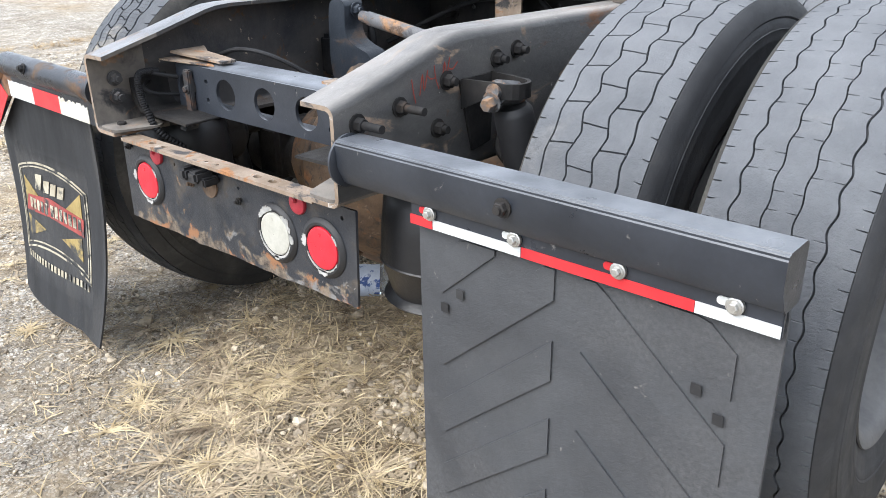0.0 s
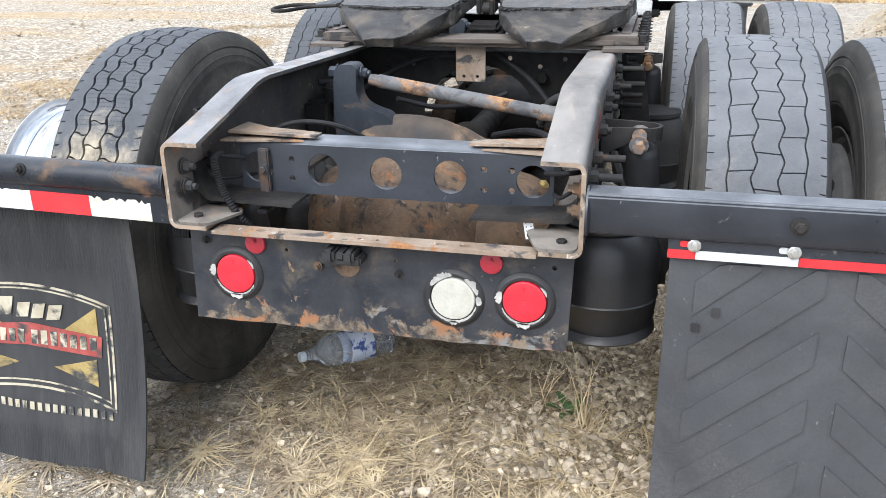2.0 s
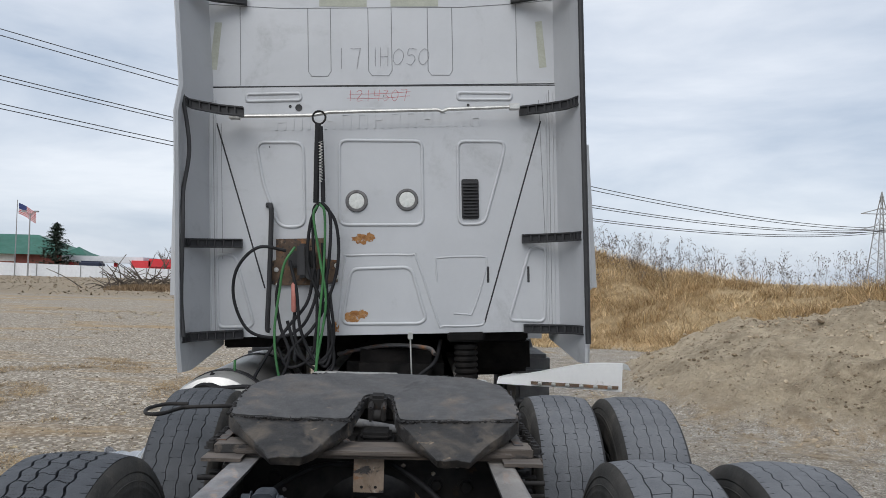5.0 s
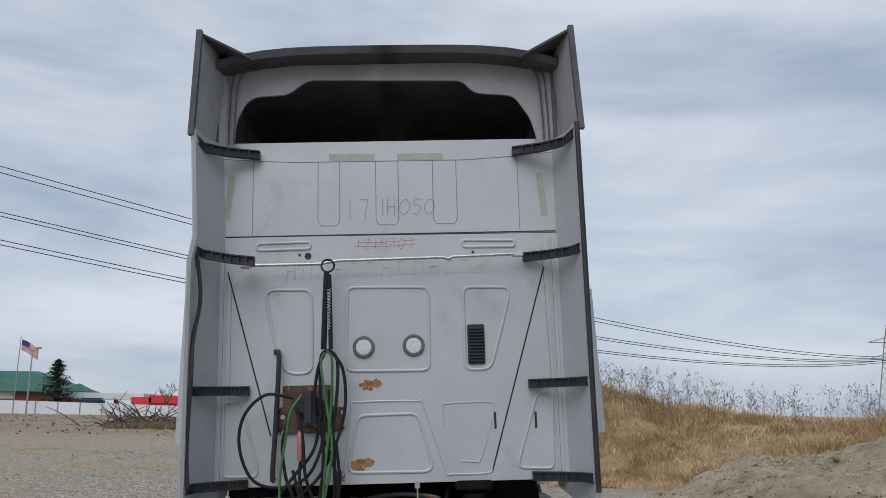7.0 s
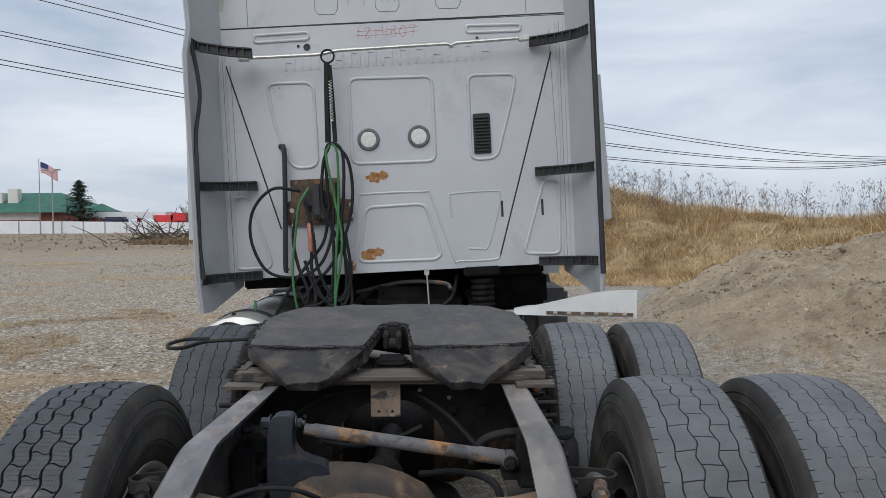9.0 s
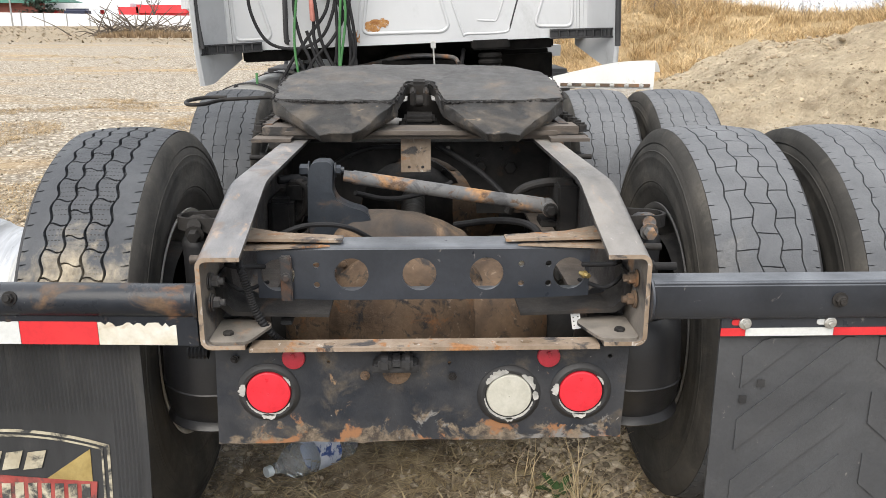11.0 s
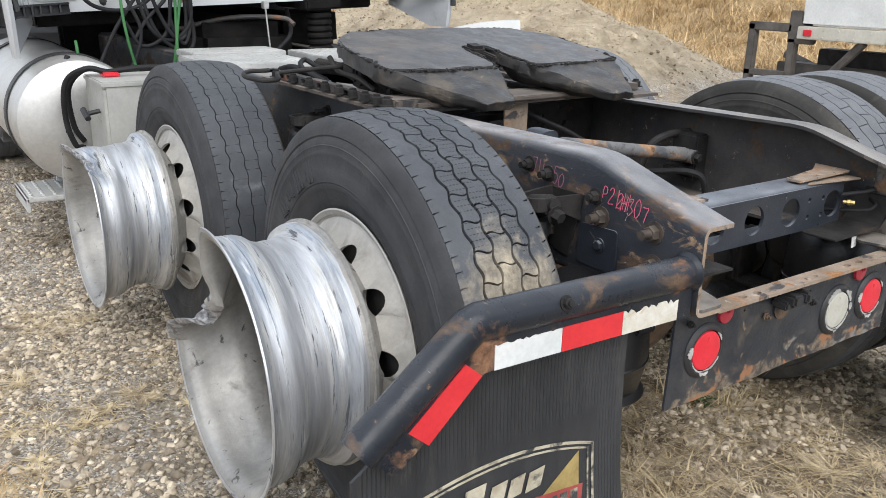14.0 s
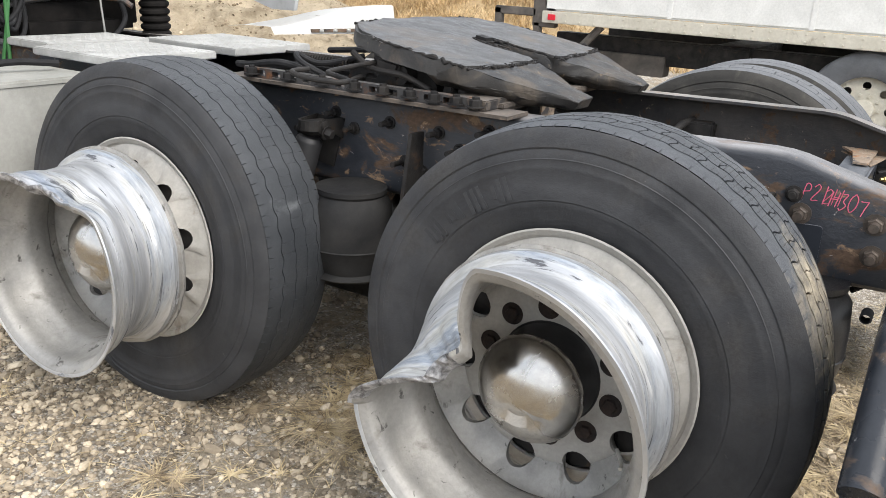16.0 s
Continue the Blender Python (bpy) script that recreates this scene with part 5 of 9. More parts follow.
    rod(bm, [a, a.lerp(b, 0.04), a.lerp(b, 0.05), a.lerp(b, 0.86), a.lerp(b, 0.87), b], [0.015, 0.016, 0.019, 0.019, 0.022, 0.022], 20)
    lathe(bm, ((-0.03, 0.0005), (-0.03, 0.022), (0.03, 0.022), (0.03, 0.0005)), 18, "y", Matrix.Translation((0.352, y + 0.065, 0.836)))
    rod(bm, [(0.30, y + 0.064, 0.846), (0.352, y + 0.065, 0.836)], 0.017, 10)
    part("torque_rod", bm, M_RODRUST, axle, "rust-streaked torque rod")
    bm = bm_new()
    box(bm, (0.375, y + 0.05, 0.76), (0.432, y + 0.15, 0.90), 0.006)
    box(bm, (0.33, y + 0.06, 0.78), (0.38, y + 0.14, 0.80), 0.004)
    rod(bm, curve_pts([(0.25, y + 0.16, 0.80), (0.28, y + 0.15, 0.865), (0.35, y + 0.14, 0.892), (0.43, y + 0.13, 0.895)]), 0.013, 10)
    hexbolt(bm, (0.352, y + 0.030, 0.836), (0, -1, 0), 0.014, 0.014)
    part("rod_anchor", bm, M_GREASE, axle)
    for s in (-1, 1):
        bm = bm_new()
        my = -0.20
        lathe(bm, ((-0.17, 0.0005), (-0.17, 0.05), (-0.15, 0.078), (-0.08, 0.083), (-0.075, 0.092), (-0.06, 0.092), (-0.055, 0.083), (0.0, 0.078), (0.03, 0.05), (0.05, 0.02), (0.13, 0.018), (0.13, 0.0005)), 26, "y", Matrix.Translation((s * 0.535, y + my, 0.60)))
        rod(bm, curve_pts([(s * 0.53, y - 0.20, 0.68), (s * 0.50, y - 0.24, 0.75), (s * 0.47, y - 0.15, 0.80)]), 0.012, 8)
        part("brake_chamber", bm, M_GREASE, axle)
        bm = bm_new()
        box(bm, (s * 0.50 - 0.04, y - 0.45, 0.435), (s * 0.50 + 0.04, y + 0.30, 0.460), 0.01)
        box(bm, (s * 0.50 - 0.05, y - 0.10, 0.44), (s * 0.50 + 0.05, y + 0.10, 0.60), 0.012)
        part("suspension_arm", bm, M_GREASE, axle)
        ay = y - 0.395 if ax == 0 else y - 0.53
        acx = s * (0.47 if ax == 0 else 0.55)
        bm = bm_new()
        lathe(bm, ((0.462, 0.0005), (0.462, 0.118), (0.468, 0.124), (0.476, 0.118), (0.482, 0.110), (0.50, 0.116), (0.55, 0.126), (0.553, 0.1285), (0.556, 0.126), (0.62, 0.124), (0.68, 0.118), (0.705, 0.10), (0.712, 0.105), (0.725, 0.105), (0.725, 0.0005)), 40, "z", Matrix.Translation((acx, ay, 0)))
        for v in bm.verts:
            if 0.47 < v.co.z < 0.70:
                a = math.atan2(v.co.y - ay, v.co.x - acx)
                v.co.x += 0.006 * math.sin(a * 3 + v.co.z * 40 + s) * (0.7 - v.co.z) * 4
        part("air_spring", bm, M_AIRBAG if ax else M_AIRBLACK, axle, "dusty black rubber air spring" if ax else "glossy black rubber air spring")
        # shock absorber
        bm = bm_new()
        sy = y - 0.25 if ax == 0 else y - 0.36
        top, low = Vector((s * 0.535, sy, 0.845)), Vector((s * 0.56, sy + 0.10, 0.46))
        rod(bm, [top, top.lerp(low, 0.02), top.lerp(low, 0.04), top.lerp(low, 0.55), top.lerp(low, 0.56), low], [0.03, 0.038, 0.041, 0.041, 0.03, 0.028], 20)
        part("shock_absorber", bm, M_PLASTIC, axle, "black shock absorber")
        # a strap bent into a U round the bushing, on a plate bolted to the rail
        bm = bm_new()
        pl = [(0.448, -0.052), (0.515, -0.044)] + [(0.540 + 0.036 * math.sin(radians(a)), -0.010 - 0.036 * math.cos(radians(a))) for a in range(0, 181, 20)] + [(0.515, 0.034), (0.448, 0.046)]
        rings = []
        for n_, (px, py) in enumerate(pl):
            qa, qb = Vector(pl[max(0, n_ - 1)]), Vector(pl[min(len(pl) - 1, n_ + 1)])
            w_ = Vector((-(qb - qa).y, (qb - qa).x)).normalized() * 0.004
            drop = 0.062 if n_ in (0, len(pl) - 1) else 0.030
            rings.append([bm.verts.new((s * (px + e * w_.x), sy + py + e * w_.y, z_)) for e, z_ in ((1, 0.897), (-1, 0.897), (-1, 0.897 - drop), (1, 0.897 - drop))])
        for ra, rb in zip(rings, rings[1:]):
            for q in range(4):
                bm.faces.new((ra[q], ra[(q + 1) % 4], rb[(q + 1) % 4], rb[q]))
        bm.faces.new(rings[0])
        bm.faces.new(rings[-1])
        bmesh.ops.recalc_face_normals(bm, faces=bm.faces)
        slab(bm, [(sy - 0.06, 0.895), (sy + 0.05, 0.895), (sy + 0.04, 0.75), (sy - 0.02, 0.74)], (), 0.006, Matrix.Translation((s * 0.450, 0, 0)) @ Matrix(((0, 0, s, 0), (1, 0, 0, 0), (0, 1, 0, 0), (0, 0, 0, 1))))
        part("shock_bracket", bm, M_GREASE, axle, "bent black shock absorber strap bracket", smooth=False)
        bm = bm_new()
        lathe(bm, ((-0.05, 0.0005), (-0.05, 0.016), (-0.036, 0.016), (-0.034, 0.025), (0.034, 0.025), (0.036, 0.016), (0.06, 0.013), (0.06, 0.0005)), 14, "y", Matrix.Translation((s * 0.530, sy - 0.01, 0.872)) @ pose(0, 0, 0, -12, 0, 0))
        hexbolt(bm, (s * 0.530, sy - 0.058, 0.862), (0, -1, -0.2), 0.015, 0.02)
        part("shock_bolt", bm, M_RODRUST if s > 0 else M_GREASE, axle, "rusty shock bolt and bushing" if s > 0 else "black shock bolt")

# shafts and crossmembers ahead of the rear axle
bm = bm_new()
lathe(bm, ((0.0, 0.0005), (0.0, 0.075), (0.03, 0.075), (0.035, 0.055), (0.10, 0.05), (0.14, 0.07), (0.16, 0.07), (0.18, 0.045), (0.70, 0.045), (0.72, 0.0005)), 28, "y", Matrix.Translation((-0.03, 0.97, 0.66)))
part("drive_shaft", bm, M_GREASE, truck, "greasy black inter-axle drive shaft")
bm = bm_new()
arch = [(0.20 * math.cos(radians(a)) - 0.01, 0.70 + 0.20 * math.sin(radians(a))) for a in range(0, 181, 12)]
slab(bm, [(-0.434, 0.70)] + arch[::-1] + [(0.434, 0.70), (0.434, 0.945), (-0.434, 0.945)], [circle(x, z, 0.008, 8) for x, z in ((-0.16, 0.925), (-0.24, 0.90), (0.09, 0.925), (0.19, 0.90), (0.27, 0.925), (-0.30, 0.84))], 0.010, Matrix.Translation((0, 1.225, 0)) @ FACE_BACK)
box(bm, (-0.434, 1.236, 0.935), (0.434, 1.32, 0.945), 0.003)
hexbolt(bm, (-0.33, 1.224, 0.88), (0, -1, 0), 0.02, 0.02)
hexbolt(bm, (0.20, 1.224, 0.865), (0, -1, 0), 0.02, 0.02)
hexbolt(bm, (0.30, 1.224, 0.86), (0, -1, 0), 0.022, 0.016)
cm2 = part("crossmember", bm, M_GREASE, truck, "dirty black arched crossmember")
bm = bm_new()
slab(bm, [(-0.066, 0.864), (0.030, 0.864), (0.030, 0.976), (-0.066, 0.976)], [circle(-0.040, 0.880, 0.0055, 8), circle(0.004, 0.880, 0.0055, 8)], 0.006, Matrix.Translation((0, 1.114, 0)) @ FACE_BACK)
part("hanger_plate", bm, M_TANSTEEL, cm2, "pale rust-edged hanger plate")
for pts, r in ((((-0.42, 1.0, 0.80), (-0.30, 1.12, 0.88), (-0.18, 1.18, 0.93), (-0.02, 1.19, 0.935)), 0.008),
               (((0.05, 1.19, 0.94), (0.13, 1.15, 0.90), (0.2, 1.08, 0.86), (0.27, 1.0, 0.80)), 0.009),
               (((-0.41, 0.80, 0.90), (-0.34, 0.84, 0.89), (-0.33, 0.85, 0.80), (-0.36, 0.86, 0.74), (-0.40, 0.9, 0.76)), 0.012),
               (((-0.20, 0.9, 0.84), (-0.1, 1.0, 0.80), (0.02, 1.1, 0.80), (0.1, 1.12, 0.83)), 0.008),
               (((-0.35, 0.3, 0.86), (-0.27, 0.32, 0.885), (-0.18, 0.36, 0.87), (-0.1, 0.45, 0.80)), 0.006),
               (((0.33, 0.60, 0.72), (0.30, 0.62, 0.80), (0.22, 0.75, 0.79), (0.1, 0.9, 0.74)), 0.010)):
    bm = bm_new()
    rod(bm, curve_pts(pts), r, 8)
    part("air_hose", bm, M_HOSE, truck)
bm = bm_new()
box(bm, (-0.43, 0.72, 0.74), (-0.36, 0.90, 0.86), 0.012)
box(bm, (-0.385, 0.76, 0.84), (-0.33, 0.84, 0.90), 0.01)
rod(bm, curve_pts([(-0.36, 0.78, 0.90), (-0.33, 0.77, 0.88), (-0.335, 0.77, 0.82), (-0.36, 0.77, 0.79)]), 0.008, 8)
lathe(bm, ((0, 0.0005), (0, 0.03), (0.06, 0.03), (0.06, 0.0005)), 14, "z", Matrix.Translation((-0.345, 0.80, 0.80)))
part("levelling_valve", bm, M_GREASE, truck, "dirty black air valve")
for s in (-1, 1):
    bm = bm_new()
    rod(bm, [(s * 0.15, 0.72, 0.30), (s * 0.15, 1.9, 0.30)], 0.10, 18)
    part("air_tank", bm, M_GREASE, truck)

# ---- fifth wheel ----
bm = bm_new()
for s in (-1, 1):
    slab(bm, [(s * 0.40, 1.0), (s * 0.52, 1.0), (s * 0.52, 2.02), (s * 0.40, 2.02)][::s], (), 0.010, Matrix.Translation((0, 0, 0.988)))
box(bm, (-0.50, 1.075, 0.977), (0.53, 1.20, 0.987), 0.002)
box(bm, (-0.43, 1.06, 0.9885), (0.43, 1.22, 1.003), 0.003)
box(bm, (-0.50, 1.075, 0.9885), (-0.36, 1.19, 1.016), 0.003)
box(bm, (0.34, 1.075, 0.9885), (0.50, 1.19, 1.016), 0.003)
slider = part("slider_base", bm, M_SLIDER, truck, "rusty laminated fifth wheel base plate")
for s in (-1, 1):
    hol = [round_rect(y, 0.9945, y + 0.036, 1.0125, 0.004, 2) for y in [1.17 + 0.062 * k for k in range(12)]]
    bm = bm_new()
    slab(bm, [(1.13, 0.989), (1.94, 0.989), (1.94, 1.019), (1.13, 1.019)], hol, 0.03, Matrix.Translation((s * 0.475, 0, 0)) @ Matrix(((0, 0, 1, 0), (1, 0, 0, 0), (0, 1, 0, 0), (0, 0, 0, 1))))
    part("slide_rack", bm, M_BLACKRUST, slider, "toothed steel slide rack")
    for y in (1.10, 1.16, 1.23, 1.31, 1.40, 1.50, 1.62, 1.75, 1.90):
        bm = bm_new()
        hexbolt(bm, (s * 0.512, y, 0.9985), (0, 0, 1), 0.017, 0.018, 0.006)
        part("bolt", bm, M_GREASE, slider)
TILT5 = Matrix.Translation((-0.005, 1.35, 1.127)) @ pose(0, 0, 0, 9.5, 0, 0)


def lump(bm, edge, amount, seed):
    """Close points into a lump with rounded edges and a lumpy, caked skin."""
    r = bmesh.ops.convex_hull(bm, input=bm.verts)
    bmesh.ops.delete(bm, geom=[v for v in bm.verts if not v.link_faces], context="VERTS")
    bmesh.ops.dissolve_limit(bm, angle_limit=0.02, verts=bm.verts, edges=bm.edges)
    bmesh.ops.bevel(bm, geom=list(bm.edges), offset=edge, segments=3, affect="EDGES", clamp_overlap=True)
    bmesh.ops.triangulate(bm, faces=bm.faces)
    for _ in range(3):
        bmesh.ops.subdivide_edges(bm, edges=[e for e in bm.edges if e.calc_length() > 0.02], cuts=1)
        bmesh.ops.triangulate(bm, faces=bm.faces)
    for v in bm.verts:
        n = Vector((noise.noise(v.co * 16 + Vector((seed, 0, 0))), noise.noise(v.co * 16 + Vector((7, seed, 0))), noise.noise(v.co * 19 + Vector((0, 3, seed)))))
        v.co += n * amount + Vector((0, 0, 1)) * amount * 0.35 * noise.noise(v.co * 60)


bm = bm_new()
out = [(-0.470, -0.195), (-0.30, -0.212), (-0.075, -0.222), (-0.046, 0.015), (-0.034, 0.038), (0.034, 0.038), (0.046, 0.015), (0.075, -0.222), (0.30, -0.212), (0.470, -0.195), (0.478, -0.10), (0.472, 0.10), (0.44, 0.20), (0.36, 0.27), (0.20, 0.30), (-0.20, 0.30), (-0.36, 0.27), (-0.44, 0.20), (-0.472, 0.10), (-0.478, -0.10)]
slab(bm, round_poly(out, 0.03, 4), (), 0.05, None)
bmesh.ops.bevel(bm, geom=[e for e in bm.edges if e.is_manifold and e.calc_face_angle(0) > 1.0], offset=0.008, segments=2, affect="EDGES")
bmesh.ops.triangulate(bm, faces=bm.faces)
for _ in range(3):
    bmesh.ops.subdivide_edges(bm, edges=[e for e in bm.edges if e.calc_length() > 0.025], cuts=1)
    bmesh.ops.triangulate(bm, faces=bm.faces)
for v in bm.verts:
    v.co.z += 0.004 * noise.noise(v.co * 9) + 0.0025 * noise.noise(v.co * 45)
    v.co.x += 0.005 * noise.noise(v.co * 22 + Vector((5, 0, 0)))
    v.co.y += 0.007 * noise.noise(v.co * 22 + Vector((0, 9, 0)))
fw = part("fifth_wheel", bm, M_GREASE5, truck, "grease-caked black fifth wheel plate", m=TILT5)
for s in (-1, 1):
    rnd = random.Random(40 + s)
    bm = bm_new()
    ridge = [(s * (0.075 + 0.39 * k / 90), -0.222 + 0.027 * (k / 90) ** 2 + 0.006 * rnd.uniform(-1, 1), -0.006 + 0.004 * rnd.uniform(-1, 1)) for k in range(91)]
    rod(bm, ridge, [0.002 + 0.004 * rnd.random() ** 3 for _ in ridge], 7)
    part("grease_ridge", bm, M_GREASE, fw, "ragged bead of dried grease", m=None)
    bm = bm_new()
    pts = [(0.474, -0.175, -0.004), (0.066, -0.20, -0.004), (0.474, -0.08, -0.055), (0.060, -0.05, -0.045), (0.472, -0.18, -0.050), (0.070, -0.22, -0.050),
           (0.335, -0.40, -0.030), (0.165, -0.41, -0.030), (0.295, -0.462, -0.034), (0.195, -0.468, -0.034), (0.290, -0.455, -0.058), (0.200, -0.460, -0.058), (0.43, -0.10, -0.085), (0.09, -0.10, -0.085), (0.33, -0.33, -0.080), (0.16, -0.33, -0.080)]
    for px, py, pz in pts:
        bm.verts.new((s * px, py, pz))
    lump(bm, 0.018, 0.007, s + 2)
    part("ramp", bm, M_RAMP, fw, "greasy sloping pickup ramp")
    bm = bm_new()
    slab(bm, [(-0.10, -0.145), (0.14, -0.145), (0.09, -0.04), (-0.05, -0.04)], (), 0.06, Matrix.Translation((s * 0.37 + 0.03, 0, 0)) @ Matrix(((0, 0, 1, 0), (1, 0, 0, 0), (0, 1, 0, 0), (0, 0, 0, 1))))
    lathe(bm, ((-0.06, 0.0005), (-0.06, 0.028), (0.06, 0.028), (0.06, 0.0005)), 16, "x", Matrix.Translation((s * 0.39, 0.02, -0.085)))
    box(bm, (s * 0.40 - 0.02, -0.14, -0.13), (s * 0.40 + 0.02, -0.11, -0.07), 0.004)
    hexbolt(bm, (s * 0.435, 0.10, -0.055), (s, 0, 0.3), 0.018, 0.014)
    box(bm, (s * 0.445 - 0.02, 0.02, -0.10), (s * 0.445 + 0.02, 0.10, -0.05), 0.008)
    rod(bm, curve_pts([(s * 0.47, 0.18, -0.06), (s * 0.475, 0.10, -0.085), (s * 0.46, 0.0, -0.08), (s * 0.44, -0.08, -0.10)]), 0.009, 8)
    part("pedestal", bm, M_GREASE, fw)
# grease that has squeezed out along the edges
rnd = random.Random(21)
for seg in (((-0.472, -0.19), (-0.474, 0.12)), ((0.472, -0.19), (0.474, 0.12)), ((-0.078, -0.215), (-0.046, 0.015)), ((0.078, -0.215), (0.046, 0.015)), ((-0.36, 0.27), (-0.20, 0.30)), ((0.36, 0.27), (0.20, 0.30))):
    bm = bm_new()
    a, b = Vector((*seg[0], 0)), Vector((*seg[1], 0))
    n = 26
    pts = [a.lerp(b, k / n) + Vector((rnd.uniform(-0.005, 0.005), rnd.uniform(-0.004, 0.003), rnd.uniform(-0.006, 0.000))) for k in range(n + 1)]
    rod(bm, pts, [0.002 + 0.006 * rnd.random() ** 3 for _ in pts], 7)
    part("grease", bm, M_GREASE, fw, "dried black grease along an edge")
bm = bm_new()
box(bm, (-0.030, -0.010, -0.05), (0.030, 0.050, 0.008), 0.010)
box(bm, (-0.031, -0.075, -0.06), (-0.013, 0.00, -0.008), 0.005)
box(bm, (0.013, -0.075, -0.06), (0.031, 0.00, -0.008), 0.005)
lathe(bm, ((-0.012, 0.0005), (-0.012, 0.020), (0.012, 0.020), (0.012, 0.0005)), 14, "x", Matrix.Translation((0, -0.05, -0.045)))
box(bm, (-0.052, -0.13, -0.105), (0.052, -0.05, -0.080), 0.01)
box(bm, (-0.070, -0.15, -0.125), (0.070, -0.04, -0.105), 0.012)
part("locking_jaw", bm, M_GREASE, fw, "black steel locking jaw")
bm = bm_new()
hook = [(-0.44, 1.47, 1.075), (-0.60, 1.46, 1.070), (-0.69, 1.45, 1.066), (-0.715, 1.41, 1.064), (-0.745, 1.34, 1.060), (-0.795, 1.34, 1.060), (-0.815, 1.42, 1.064), (-0.775, 1.50, 1.068), (-0.70, 1.51, 1.068)]
rod(bm, curve_pts(hook, 6), 0.0068, 10)
part("release_handle", bm, M_GREASE, fw, "bent steel release handle", m=TILT5.inverted())
bm = bm_new()
rod(bm, [(-0.38 + 0.016 * math.cos(k * 0.7), 1.62 + 0.20 * k / 160, 1.05 + 0.016 * math.sin(k * 0.7)) for k in range(161)], 0.003, 6)
part("coil_spring", bm, M_GREASE, slider, "dark coil spring")
for pts, r in ((((-0.40, 1.72, 1.00), (-0.48, 1.80, 1.04), (-0.47, 1.95, 1.02), (-0.42, 2.05, 1.01)), 0.011),
               (((-0.44, 1.62, 1.00), (-0.50, 1.70, 1.05), (-0.46, 1.76, 1.07), (-0.42, 1.70, 1.045), (-0.36, 1.58, 1.075)), 0.009),
               (((-0.30, 2.1, 0.99), (-0.36, 1.95, 1.01), (-0.33, 1.80, 1.02), (-0.28, 1.70, 1.01)), 0.012),
               (((0.35, 2.3, 0.99), (0.30, 2.0, 1.02), (0.33, 1.85, 1.01), (0.2, 1.75, 0.99)), 0.012)):
    bm = bm_new()
    rod(bm, curve_pts(pts), r, 8)
    part("air_hose", bm, M_HOSE, slider)

M_DECK = surf("dusty_grey_white_tread_plate", (0.42, 0.42, 0.41), (0.56, 0.56, 0.545), 5, 60, 0.45, 0.65, metal=0.2, bump=0.2, layers=(((0.26, 0.23, 0.19), 7, 0.6, 0.74, 0.9, 0.0),))

# ---- mud flap bars and flaps ----
bm = bm_new()
prof = [(-0.001, 0.847), (-0.007, 0.841), (-0.007, 0.797), (0.010, 0.765), (0.018, 0.761), (0.058, 0.761), (0.063, 0.766), (0.063, 0.842), (0.058, 0.847)]
r0, r1 = [[bm.verts.new((x, y, z)) for y, z in prof] for x in (0.449, 1.236)]
for k in range(len(prof)):
    bm.faces.new((r0[k], r0[(k + 1) % 9], r1[(k + 1) % 9], r1[k]))
bm.faces.new(r0)
bm.faces.new(r1[::-1])
bmesh.ops.bevel(bm, geom=[e for e in bm.edges if abs(e.verts[0].co.x - e.verts[1].co.x) > 0.1], offset=0.003, segments=2, affect="EDGES")
lathe(bm, ((0.4445, 0.0005), (0.4445, 0.049), (0.449, 0.049), (0.453, 0.040), (0.453, 0.0005)), 28, "x", Matrix.Translation((0, 0.028, 0.803)))
rbar = part("flap_bar", bm, M_BLACK, truck, "square black steel mud flap bar")
bm = bm_new()
box(bm, (0.600, 0.0245, 0.720), (1.233, 0.0325, 0.7600), 0.0015)
part("clamp_strip", bm, M_BLACK, rbar)
for x0, x1, mat in ((0.600, 0.650, M_TAPERED), (0.651, 0.832, M_TAPEWHITE), (0.833, 1.117, M_TAPERED), (1.118, 1.232, M_TAPEWHITE)):
    bm = bm_new()
    box(bm, (x0, 0.0225, 0.7215), (x1, 0.0243, 0.7385), 0)
    part("reflective_tape", bm, mat, rbar, "red reflective tape strip" if mat is M_TAPERED else "white reflective tape strip")
for x, red in ((0.647, 1), (0.822, 0), (1.003, 1), (1.172, 0)):
    bm = bm_new()
    slab(bm, round_rect(x - 0.026, 0.745, x + 0.010, 0.757, 0.0055), (), 0.002, Matrix.Translation((0, 0.0222, 0)) @ FACE_BACK)
    part("slot", bm, M_TAPERED if red else M_TAPEWHITE, rbar)
    bm = bm_new()
    lathe(bm, ((0.003, 0.0125), (-0.002, 0.0125), (-0.003, 0.010)), 20, "y", Matrix.Translation((x, 0.0195, 0.750)))
    hexbolt(bm, (x, 0.0185, 0.750), (0, -1, 0), 0.0070, 0.007)
    part("bolt", bm, M_ZINC, rbar, "zinc bolt and washer")
bm = bm_new()
hexbolt(bm, (0.820, -0.0075, 0.809), (0, -1, 0), 0.011, 0.010, 0.005)
part("bolt", bm, M_GREASE, rbar)

